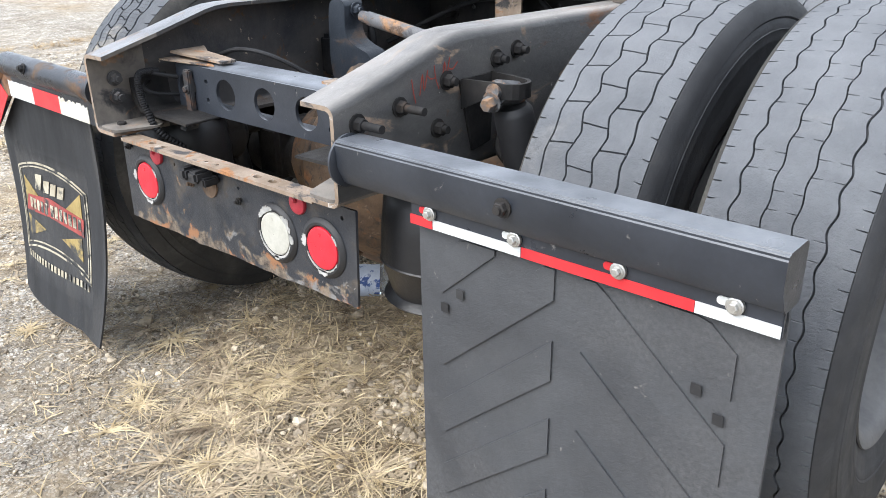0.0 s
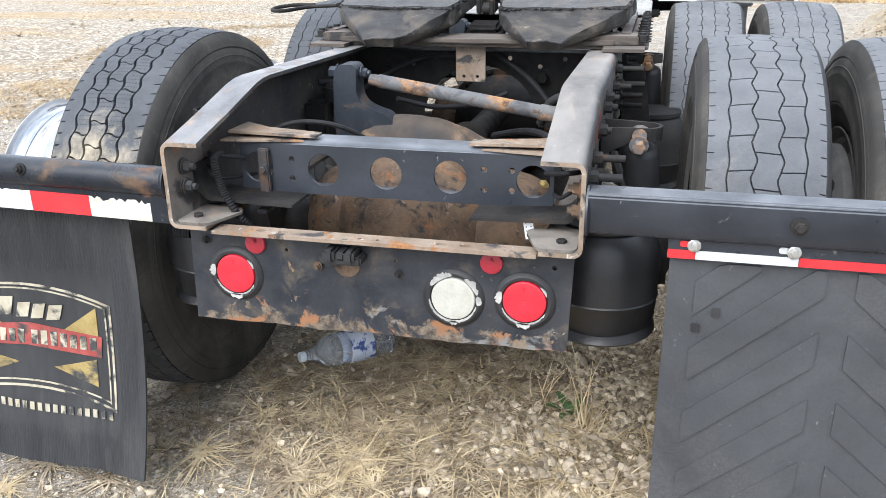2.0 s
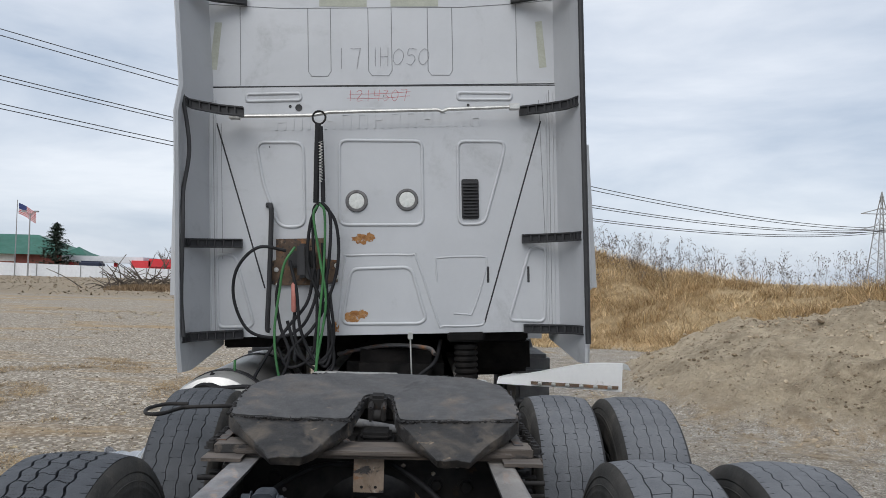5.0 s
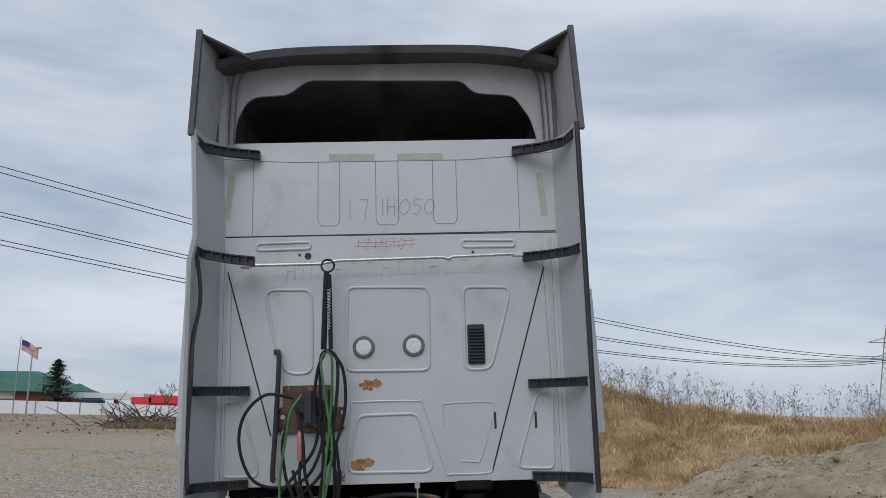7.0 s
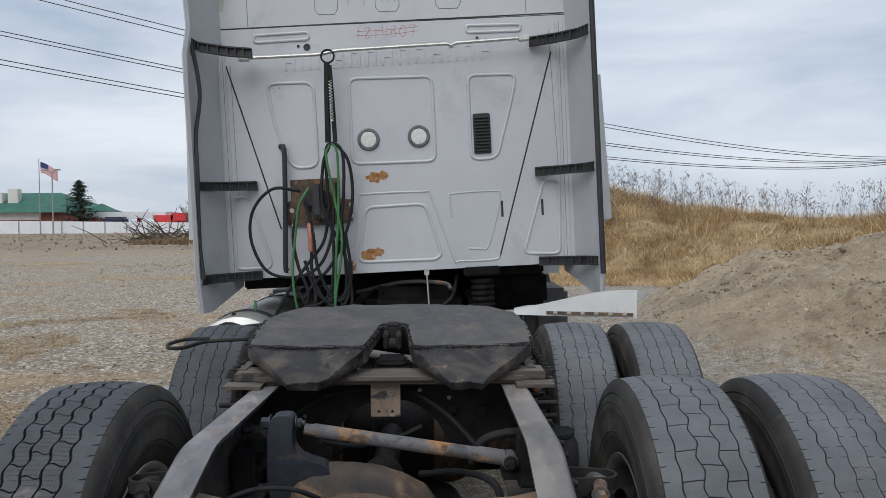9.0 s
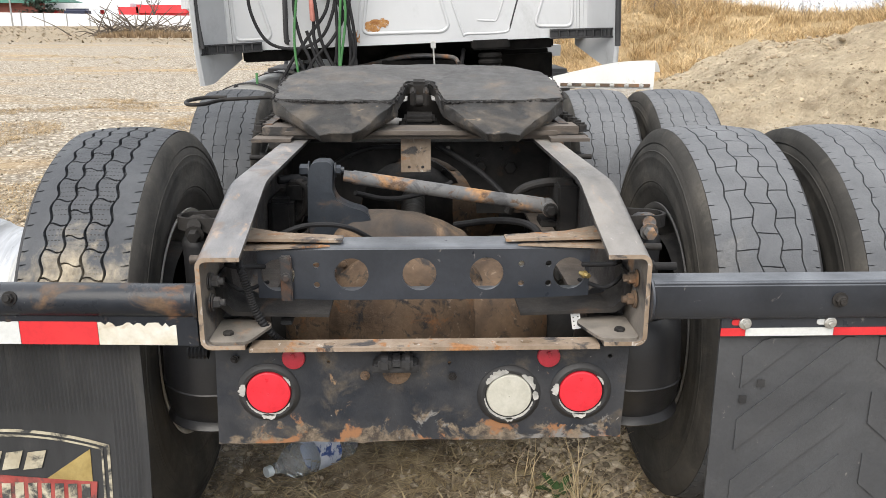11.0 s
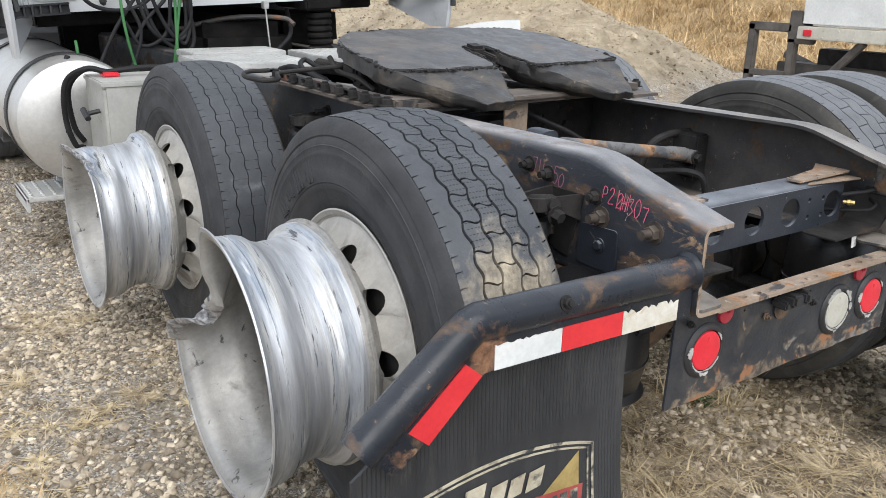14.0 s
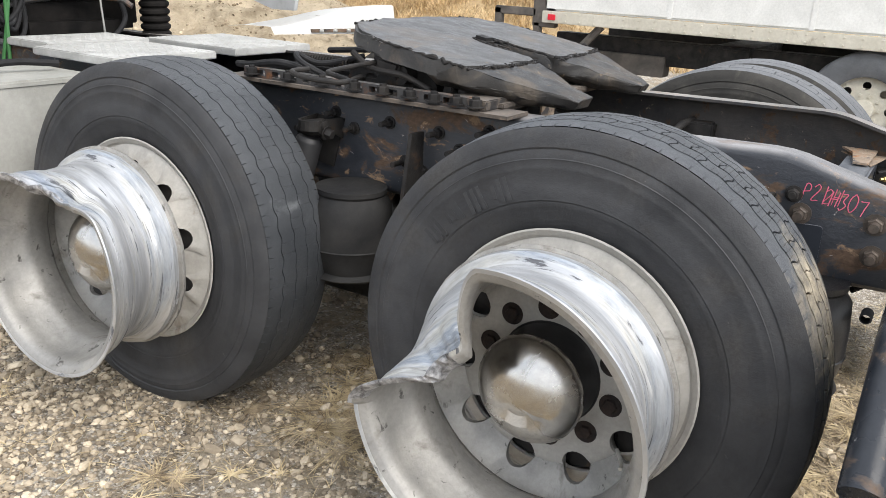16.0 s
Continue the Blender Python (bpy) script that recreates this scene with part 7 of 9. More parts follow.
hand("17", -0.265, 1.765, 0.085, 0.125, 0.075, 0.0014, M_PEN)
hand("1H", -0.056, 1.778, 0.055, 0.115, 0.065, 0.0014, M_PEN)
hand("050", 0.075, 1.785, 0.078, 0.10, 0.075, 0.0014, M_PEN, 0.1)
hand("1214307", -0.205, 1.565, 0.054, 0.068, 0.048, 0.0014, M_REDPEN, 0.05, [[(-0.205, 1.585), (0.0, 1.582), (0.175, 1.595)], [(-0.19, 1.608), (0.0, 1.61), (0.18, 1.62)]])

GLYPH["P"] = [[(0.1, 0), (0.12, 1), (0.6, 0.95), (0.65, 0.6), (0.12, 0.5)]]
for text, off, up, mat_, r_ in (("P21H307", 0.0, 0.0, M_CHALK, 0.0012), ("2H", 0.045, -0.004, M_CHALK, 0.0010), ("171H050", -0.26, 0.020, surf("faded_mauve_marker", (0.26, 0.10, 0.16), (0.36, 0.15, 0.22), 20, 90, 0.8, bump=0), 0.0014)):
    strokes = []
    for i, ch in enumerate(text):
        for st in GLYPH[ch]:
            strokes.append([(0.0195 * i + a * 0.020 + 0.006 * b, b * (0.034 + 0.004 * (i % 3)) - 0.16 * 0.0195 * i + 0.002 * (i % 2)) for a, b in st])
    scrawl(strokes, r_, mat_, rails[-1], "hand_lettering", left_web @ Matrix.Translation((off, up, 0)), "pink hand-lettered stock number")

# side extenders with their edges and arms
for s in (-1, 1):
    bm = bm_new()
    o = 0.082 if s < 0 else 0.058
    sec = [(x - o, y) for x, y in ((1.222, -0.36), (1.232, -0.345), (1.228, -0.20), (1.150, 0.12), (1.070, 0.12), (1.190, -0.16), (1.205, -0.345))]
    zs = (0.06, 0.16, 1.45, 1.60, 2.26)
    rings = []
    for j, z in enumerate(zs):
        dent = 0.03 if (s < 0 and j == 3) else 0.0
        rings.append([bm.verts.new((s * (x - dent), max(y, -0.30) if j == 0 else y, z if j else (-0.02 if y < -0.15 else 0.10))) for x, y in sec])
    for a, b in zip(rings, rings[1:]):
        for k in range(len(sec)):
            bm.faces.new((a[k], a[(k + 1) % 7], b[(k + 1) % 7], b[k]))
    bm.faces.new(rings[0])
    bm.faces.new(rings[-1][::-1])
    ext = part("side_extender", bm, M_CAB, truck, "grey side extender panel", m=CAB)
    if s > 0:
        bm = bm_new()
        rod(bm, [(1.158, -0.365, 0.10), (1.158, -0.368, 1.2), (1.158, -0.365, 2.25)], 0.016, 8)
        part("rubber_edge", bm, M_PLASTIC, ext, "black rubber edge")
    bm = bm_new()
    if s < 0:
        rod(bm, curve_pts([(-1.11, -0.30, 1.55), (-1.08, -0.28, 1.25), (-1.11, -0.3, 1.0), (-1.105, -0.33, 0.8), (-1.12, -0.32, 0.4), (-1.105, -0.33, 0.18)]), 0.012, 8)
    else:
        rod(bm, curve_pts([(1.12, -0.05, 2.1), (1.15, -0.05, 1.5), (1.13, -0.05, 0.9), (1.14, -0.05, 0.2)]), 0.012, 8)
    part("edge_seal", bm, M_PLASTIC, ext, "loose black rubber seal")
    for zi, z in enumerate((2.18, 1.49, 0.712, 0.172)):
        bm = bm_new()
        broke = s < 0 and zi == 1
        inner = 0.84 if zi != 0 else 0.80
        pts = [(1.20 - o, -0.30), (1.10, -0.20), (0.98, -0.10), (inner, -0.03)] if not broke else [(1.20 - o, -0.30), (1.08, -0.24), (0.92, -0.22), (0.78, -0.24)]
        za = [0.02, 0.0, 0.0, 0.0] if zi == 0 else ([0.04, 0.02, -0.01, -0.03] if broke else [0, 0, 0, 0])
        rings = []
        for (x, y), o2 in zip(pts, za):
            rings.append([bm.verts.new((s * x, y + dy, z + o2 + dz)) for dy, dz in ((-0.022, -0.028), (-0.022, -0.020), (-0.006, -0.018), (-0.006, 0.016), (-0.022, 0.018), (-0.022, 0.026), (0.02, 0.026), (0.02, -0.028))])
        for p, q in zip(rings, rings[1:]):
            for k in range(8):
                bm.faces.new((p[k], p[(k + 1) % 8], q[(k + 1) % 8], q[k]))
        bm.faces.new(rings[0])
        bm.faces.new(rings[-1][::-1])
        part("extender_arm", bm, M_PLASTIC, ext, "black ribbed plastic arm")
        for k in range(1, 9):
            t_ = k / 9 * 2.999
            i0 = int(t_)
            p = Vector((*pts[i0], za[i0])).lerp(Vector((*pts[i0 + 1], za[i0 + 1])), t_ - i0)
            bm = bm_new()
            box(bm, (s * p.x - 0.004, p.y - 0.021, z + p.z - 0.021), (s * p.x + 0.004, p.y - 0.004, z + p.z + 0.019), 0)
            part("rib", bm, M_PLASTIC, ext)
# roof fairing, hollow from behind
opening = [(-0.985, 2.256), (-0.97, 2.44), (-0.915, 2.56), (-0.85, 2.605), (-0.64, 2.615), (-0.515, 2.715), (0.50, 2.698), (0.575, 2.610), (0.835, 2.588), (0.94, 2.43), (0.985, 2.250)]
bm = bm_new()
slab(bm, round_poly([(-1.06, 2.250), (-1.06, 2.68), (-0.98, 2.815), (0.98, 2.825), (1.07, 2.69), (1.07, 2.250)], 0.10), [round_poly(opening, 0.05)], 0.02, Matrix.Translation((0, 0.05, 0)) @ FACE_BACK)
fairing = part("roof_fairing", bm, M_CABDIM, truck, "grey hollow roof fairing", m=CAB)
bm = bm_new()
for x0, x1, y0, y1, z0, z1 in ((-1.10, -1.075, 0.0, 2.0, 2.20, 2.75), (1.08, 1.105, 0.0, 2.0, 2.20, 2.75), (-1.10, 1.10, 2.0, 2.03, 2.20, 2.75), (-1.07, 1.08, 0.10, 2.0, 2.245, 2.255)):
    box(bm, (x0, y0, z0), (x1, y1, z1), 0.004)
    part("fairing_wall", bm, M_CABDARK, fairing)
    bm = bm_new()
n = 14
for k in range(n):
    xa, xb = -1.10 + 2.205 * k / n, -1.10 + 2.205 * (k + 1) / n
    za, zb = [2.745 + 0.105 * (1 - (x / 1.11) ** 4) for x in (xa, xb)]
    vs = [bm.verts.new(p) for p in ((xa, -0.13, za + 0.02), (xb, -0.13, zb + 0.02), (xb, 2.03, zb), (xa, 2.03, za), (xa, -0.11, za - 0.025), (xb, -0.11, zb - 0.025), (xb, 2.03, zb - 0.03), (xa, 2.03, za - 0.03))]
    for f in ((0, 1, 2, 3), (7, 6, 5, 4), (0, 4, 5, 1), (2, 6, 7, 3), (1, 5, 6, 2), (3, 7, 4, 0)):
        bm.faces.new([vs[i] for i in f])
bmesh.ops.remove_doubles(bm, verts=bm.verts, dist=0.0004)
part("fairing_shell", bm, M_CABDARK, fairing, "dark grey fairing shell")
for s in (-1, 1):
    o = 0.100 if s < 0 else 0.058
    bm = bm_new()
    for v in ((1.255, -0.34, 2.25), (1.238, -0.34, 2.25), (1.222, -0.34, 2.86), (1.207, -0.34, 2.86), (1.19, 0.15, 2.25), (1.17, 0.15, 2.25), (1.14, 0.15, 2.82), (1.12, 0.15, 2.82)):
        bm.verts.new((s * (v[0] - o), v[1], v[2]))
    bmesh.ops.convex_hull(bm, input=bm.verts)
    part("fin", bm, M_CABDIM, fairing, "grey fairing fin")
    bm = bm_new()
    for dx, z in ((0, 2.21), (-0.032, 2.875)):
        for x, y in ((1.228, -0.372), (1.262, -0.372), (1.228, -0.335), (1.262, -0.335)):
            bm.verts.new((s * (x - o + dx), y, z))
    bmesh.ops.convex_hull(bm, input=bm.verts)
    part("fin_edge", bm, M_CABDARK, fairing, "dark fin edge")
    # Web in dark grey, the shade on its underside painted in
    bm = bm_new()
    for v in ((0.93, -0.125, 2.795), (1.205, -0.34, 2.868), (1.13, 0.15, 2.835), (0.93, 0.15, 2.80)):
        bm.verts.new((s * (v[0] - o), v[1], v[2]))
        bm.verts.new((s * (v[0] - o), v[1] + 0.004, v[2] - 0.014))
    bmesh.ops.convex_hull(bm, input=bm.verts)
    part("fin_web", bm, M_CABDARK, fairing)
    bm = bm_new()
    xa, xb = sorted((s * 1.02, s * (1.19 - o)))
    box(bm, (xa, 0.02, 2.20), (xb, 0.06, 2.80), 0.01)
    part("fairing_return", bm, M_CABDIM, fairing, "grey moulded fairing return")
    for e in (0.0, 0.035):
        bm = bm_new()
        rod(bm, curve_pts([(s * (1.075 - o + e), 0.012, 2.27), (s * (1.07 - o + e), 0.012, 2.50), (s * (1.055 - o + e), 0.012, 2.68 + e), (s * (1.01 - o + e * 0.5), 0.012, 2.765 + e * 0.7), (s * (0.93 - o), 0.012, 2.79 + e * 0.5)]), 0.006, 8)
        part("moulding_line", bm, M_CABDARK, fairing)

# rail, ring, hose hanger and air lines on the cab back
bm = bm_new()
rod(bm, [(-0.86, -0.10, 1.462), (-0.42, -0.11, 1.46), (-0.30, -0.11, 1.478), (0.34, -0.11, 1.486), (0.37, -0.11, 1.475), (0.40, -0.11, 1.488), (0.80, -0.10, 1.500)], 0.0115, 10)
for x, z in ((-0.86, 1.462), (0.80, 1.50)):
    box(bm, (x - 0.03, -0.125, z - 0.018), (x + 0.03, -0.075, z + 0.018), 0.003)
rail_ = part("hose_rail", bm, M_ZINC, truck, "thin bright steel hose rail", m=CAB)
bm = bm_new()
rod(bm, [(-0.362 + 0.038 * math.cos(a), -0.12, 1.445 + 0.038 * math.sin(a)) for a in [2 * math.pi * k / 28 for k in range(29)]], 0.006, 8)
part("ring", bm, M_GREASE, rail_)
bm = bm_new()
rod(bm, [(-0.368, -0.125, 1.405), (-0.377, -0.125, 1.20), (-0.385, -0.125, 0.94)], 0.017, 10)
rod(bm, [(-0.352, -0.13, 1.39), (-0.345, -0.13, 1.15), (-0.342, -0.13, 0.94)], 0.013, 10)
part("hose_hanger", bm, M_HOSE, rail_, "black rubber hose hanger straps")
bm = bm_new()
rod(bm, [(-0.352 + 0.010 * math.cos(k * 0.8), -0.147 + 0.006 * math.sin(k * 0.8), 1.30 - 0.0022 * k) for k in range(110)], 0.0026, 5)
part("spring", bm, M_ZINC, rail_)
M_GREEN = surf("green_air_hose", (0.03, 0.13, 0.04), (0.06, 0.20, 0.065), 10, 60, 0.5, bump=0.1)
Y = -0.14
black = ([(-0.36, Y, 0.94), (-0.40, Y, 0.88), (-0.40, Y, 0.60), (-0.385, Y, 0.30), (-0.42, Y, 0.05), (-0.55, Y, -0.02), (-0.62, Y, 0.10)],
         [(-0.35, Y - 0.02, 0.94), (-0.30, Y - 0.02, 0.86), (-0.31, Y - 0.02, 0.60), (-0.36, Y - 0.02, 0.32), (-0.40, Y, 0.10), (-0.34, Y, -0.02), (-0.29, Y, 0.15), (-0.31, Y, 0.40)],
         [(-0.56, Y, 0.66), (-0.72, Y - 0.02, 0.68), (-0.84, Y - 0.03, 0.56), (-0.86, Y - 0.03, 0.38), (-0.78, Y - 0.02, 0.20), (-0.62, Y, 0.155), (-0.48, Y, 0.21), (-0.40, Y, 0.36), (-0.37, Y, 0.55)],
         [(-0.58, Y, 0.55), (-0.62, Y, 0.40), (-0.60, Y, 0.22), (-0.55, Y, 0.05), (-0.62, Y, -0.12), (-0.72, Y + 0.05, -0.2)],
         [(-0.40, Y - 0.01, 0.55), (-0.44, Y, 0.36), (-0.55, Y, 0.22), (-0.66, Y, 0.08), (-0.74, Y, -0.05), (-0.80, Y, -0.17)],
         [(-0.34, Y - 0.01, 0.93), (-0.27, Y - 0.01, 0.82), (-0.255, Y - 0.01, 0.62), (-0.30, Y - 0.01, 0.42), (-0.40, Y - 0.01, 0.22), (-0.52, Y, 0.10), (-0.58, Y, 0.02)],
         [(-0.37, Y - 0.01, 0.93), (-0.42, Y - 0.01, 0.80), (-0.43, Y - 0.01, 0.55), (-0.33, Y - 0.01, 0.30), (-0.30, Y - 0.01, 0.10), (-0.40, Y, 0.0), (-0.50, Y, 0.06), (-0.56, Y, 0.25)],
         [(-0.54, Y, 0.60), (-0.50, Y - 0.02, 0.42), (-0.48, Y - 0.02, 0.20), (-0.40, Y - 0.02, 0.02), (-0.33, Y, 0.04), (-0.32, Y, 0.30), (-0.35, Y, 0.70)],
         [(-0.50, Y, 0.40), (-0.52, Y, 0.20), (-0.46, Y, 0.02), (-0.34, Y, -0.06), (-0.29, Y, 0.02), (-0.32, Y, 0.25)])
for pts in black:
    bm = bm_new()
    rod(bm, curve_pts(pts, 10), 0.0095, 10)
    part("air_line", bm, M_HOSE, cab, "black coiled air line")
for pts in ([(-0.37, Y - 0.03, 0.92), (-0.395, Y - 0.03, 0.85), (-0.36, Y - 0.03, 0.60), (-0.33, Y - 0.03, 0.35), (-0.38, Y - 0.03, 0.05), (-0.42, Y, -0.18)], [(-0.36, Y - 0.02, 0.93), (-0.33, Y - 0.03, 0.86), (-0.34, Y - 0.03, 0.55), (-0.37, Y - 0.03, 0.25), (-0.40, Y - 0.03, -0.15)],
            [(-0.51, Y, 0.68), (-0.57, Y - 0.02, 0.58), (-0.60, Y - 0.02, 0.42), (-0.63, Y - 0.02, 0.20), (-0.62, Y - 0.02, 0.0), (-0.58, Y, -0.2)], [(-0.86, -0.16, 0.03), (-0.86, -0.17, -0.06), (-0.855, -0.16, -0.16)]):
    bm = bm_new()
    rod(bm, curve_pts(pts, 10), 0.0075, 10)
    part("air_line", bm, M_GREEN, cab, "green air line")
bm = bm_new()
slab(bm, [(-0.64, 0.455), (-0.68, 0.47), (-0.68, 0.60), (-0.64, 0.61), (-0.64, 0.735), (-0.352, 0.735), (-0.345, 0.61), (-0.268, 0.60), (-0.275, 0.47), (-0.34, 0.455)], (), 0.006, Matrix.Translation((0, -0.02, 0)) @ FACE_BACK)
pan = part("hose_bracket", bm, M_RUST, truck, "rusty brown air line bracket", m=CAB)
bm = bm_new()
box(bm, (-0.56, -0.09, 0.56), (-0.40, -0.021, 0.66), 0.012)
part("air_coupling", bm, M_PLASTIC, pan, "black air coupling")
bm = bm_new()
box(bm, (-0.50, -0.14, 0.50), (-0.44, -0.03, 0.70), 0.014)
part("power_socket", bm, M_PLASTIC, pan, "black power socket")
bm = bm_new()
lathe(bm, ((-0.10, 0.0005), (-0.10, 0.035), (0.0, 0.035), (0.0, 0.0005)), 18, "y", Matrix.Translation((-0.42, -0.03, 0.52)))
part("air_coupling", bm, M_PLASTIC, pan, "black air coupling")
for x, z in ((-0.64, 0.55), (-0.63, 0.46), (-0.28, 0.50), (-0.28, 0.57)):
    bm = bm_new()
    hexbolt(bm, (x, -0.021, z), (0, -1, 0), 0.010, 0.008)
    part("bolt", bm, M_ZINC, pan)
bm = bm_new()
rod(bm, [(-0.513, -0.15, 0.47), (-0.515, -0.15, 0.46), (-0.518, -0.15, 0.31), (-0.518, -0.15, 0.30)], [0.012, 0.017, 0.016, 0.010], 12)
part("coupling_handle", bm, surf("faded_red_rubber", (0.40, 0.14, 0.11), (0.52, 0.22, 0.18), 12, 60, 0.6, bump=0.1), pan, "faded red coupling handle")
bm = bm_new()
rod(bm, curve_pts([(-0.68, -0.01, 0.94), (-0.665, -0.05, 0.93), (-0.66, -0.055, 0.86), (-0.675, -0.055, 0.5), (-0.69, -0.055, 0.22), (-0.68, -0.05, 0.19)]), 0.015, 10)
box(bm, (-0.70, -0.02, 0.925), (-0.66, 0.0, 0.955), 0.004)
part("grab_bar", bm, M_PLASTIC, cab, "black vertical pipe")

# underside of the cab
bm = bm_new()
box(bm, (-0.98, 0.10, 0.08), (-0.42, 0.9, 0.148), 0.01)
part("underbody", bm, M_UNDERSHADE, cab)
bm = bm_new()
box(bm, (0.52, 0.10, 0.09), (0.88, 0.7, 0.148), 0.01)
part("underbody", bm, M_UNDERSHADE, cab)
# Added panels hide the grey hood behind and stand for under-cab shade
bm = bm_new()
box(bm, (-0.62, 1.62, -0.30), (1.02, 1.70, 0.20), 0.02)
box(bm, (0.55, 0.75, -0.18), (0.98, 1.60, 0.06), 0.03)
part("under_cab_shade_panel", bm, M_UNDERSHADE, cab, "added black panels standing for the shade under the cab")
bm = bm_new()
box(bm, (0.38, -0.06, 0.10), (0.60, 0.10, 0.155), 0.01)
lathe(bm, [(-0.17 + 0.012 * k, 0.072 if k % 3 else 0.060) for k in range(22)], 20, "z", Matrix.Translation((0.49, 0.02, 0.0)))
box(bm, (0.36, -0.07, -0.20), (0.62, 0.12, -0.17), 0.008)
part("cab_mount", bm, M_UNDERSHADE, cab, "black cab air mount")
bm = bm_new()
rod(bm, [(0.155, -0.02, 0.14), (0.16, -0.03, -0.12)], 0.005, 8)
box(bm, (0.14, -0.04, 0.12), (0.17, 0.0, 0.16), 0.003)
part("height_link", bm, M_ZINC, cab)
for pts, r, mt in (([(-0.3, 0.2, 0.02), (0.0, 0.1, 0.075), (0.25, 0.0, 0.065), (0.30, -0.06, 0.03)], 0.013, M_BLACKRUST), ([(0.10, 0.0, -0.20), (0.20, -0.04, -0.10), (0.30, 0.0, -0.02), (0.34, 0.12, 0.10)], 0.012, M_HOSE), ([(-0.8, -0.1, -0.18), (-0.5, -0.2, -0.2), (-0.1, -0.2, -0.17)], 0.014, M_HOSE)):
    bm = bm_new()
    rod(bm, curve_pts(pts), r, 10)
    part("air_hose", bm, mt, cab)
for s in (-1, 1):
    bm = bm_new()
    xa, xb = sorted((s * 1.10, s * 1.305))
    vs = box(bm, (xa, 0.16, 0.36), (xb, 1.30, 1.36), 0.045, None, 3)
    for v in vs:
        v.co.x += s * 0.035 * (1.36 - v.co.z)
    part("cab_side", bm, M_CAB, cab, "silver-grey lower side fairing")

# hood, front wheels and running gear ahead
bm = bm_new()
box(bm, (-1.02, 5.6, 0.75), (1.02, 7.2, 1.75), 0.18, None, 4)
box(bm, (-1.22, 5.55, 0.92), (-0.86, 6.65, 1.25), 0.12, None, 4)
box(bm, (0.86, 5.55, 0.92), (1.22, 6.65, 1.25), 0.12, None, 4)
part("hood", bm, M_CAB, truck, "silver-grey hood and front fenders")
for s in (-1, 1):
    bm = bm_new()
    xa, xb = sorted((s * 0.90, s * 1.16))
    box(bm, (xa, 4.80, 0.32), (xb, 5.45, 0.98), 0.03)
    for k in range(3):
        box(bm, (xa - 0.02, 4.70, 0.40 + 0.22 * k), (xb + 0.02, 4.79, 0.43 + 0.22 * k), 0.008)
    part("step_box", bm, M_STEELDARK, truck, "dark grey cab steps")
for s in (-1, 1):
    turn = Matrix.Translation((s * 1.03, 6.05, 0.52)) @ pose(0, 0, 0, 0, 0, 0 if s > 0 else 180)
    bm = disc_mesh(0.262, 0.10, 0.033, 0.213, 10, lambda r: 0.10 + cone(r), 0.02, 0.5)
    lathe(bm, RIM, 60)
    for k in range(10):
        a = 2 * math.pi * k / 10
        hexbolt(bm, (0.10, 0.14 * math.cos(a), 0.14 * math.sin(a)), (1, 0, 0), 0.017, 0.03)
    lathe(bm, ((0.09, 0.10), (0.17, 0.095), (0.18, 0.0005)), 30)
    w = part("wheel", bm, M_GREASE, truck, "dark steer wheel", m=turn)
    part("tyre", tyre_mesh("rib", 23), M_RUBBER, w)
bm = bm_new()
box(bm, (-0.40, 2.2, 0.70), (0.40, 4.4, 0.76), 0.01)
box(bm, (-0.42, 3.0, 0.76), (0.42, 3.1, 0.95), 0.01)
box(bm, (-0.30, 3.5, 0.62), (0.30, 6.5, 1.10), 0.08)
part("gearbox", bm, M_UNDERSHADE, truck, "dark gearbox and engine")

# deck plates between cab and coupling
for x0, x1, y0, y1, z in ((-0.54, -0.06, 2.53, 2.99, 0.985), (0.06, 0.52, 2.55, 3.10, 0.985), (-0.46, 0.02, 3.02, 3.30, 0.99)):
    bm = bm_new()
    box(bm, (x0, y0, z - 0.03), (x1, y1, z), 0.004)
    for i in range(int((x1 - x0) / 0.035)):
        for j in range(int((y1 - y0) / 0.05)):
            mm = Matrix.Translation((x0 + 0.02 + 0.035 * i, y0 + 0.03 + 0.05 * j, z)) @ pose(0, 0, 0, 0, 0, 45 if (i + j) % 2 else -45)
            box(bm, (-0.011, -0.003, 0), (0.011, 0.003, 0.002), 0, mm)
    part("deck_plate", bm, M_DECK, truck, "dirty white tread deck plate")

# left side: fuel tank, battery box, step
bm = bm_new()
lathe(bm, ((3.02, 0.0005), (3.015, 0.12), (3.03, 0.22), (3.06, 0.272), (3.09, 0.282), (4.62, 0.282), (4.66, 0.26), (4.68, 0.0005)), 44, "y", Matrix.Translation((-0.975, 0, 0.70)))
tank = part("fuel_tank", bm, M_ALUTANK, truck, "dusty aluminium fuel tank")
for y in (3.30, 4.30):
    bm = bm_new()
    lathe(bm, ((y - 0.035, 0.284), (y - 0.035, 0.290), (y + 0.035, 0.290), (y + 0.035, 0.284)), 44, "y", Matrix.Translation((-0.975, 0, 0.70)))
    part("tank_strap", bm, M_PLASTIC, tank, "black tank strap")
bm = bm_new()
box(bm, (-0.97, 2.60, 0.52), (-0.56, 2.94, 0.915), 0.012)
box(bm, (-0.975, 2.595, 0.90), (-0.555, 2.945, 0.925), 0.006)
bat = part("battery_box", bm, surf("dusty_off_white_paint", (0.30, 0.30, 0.275), (0.40, 0.395, 0.37), 4, 60, 0.5, 0.7, bump=0.1, layers=(((0.30, 0.22, 0.14), 9, 0.6, 0.72, 0.9, 0.0),)), truck, "dirty off-white battery box")
bm = bm_new()
rod(bm, [(-0.975, 2.68, 0.80), (-1.03, 2.68, 0.79)], 0.010, 8)
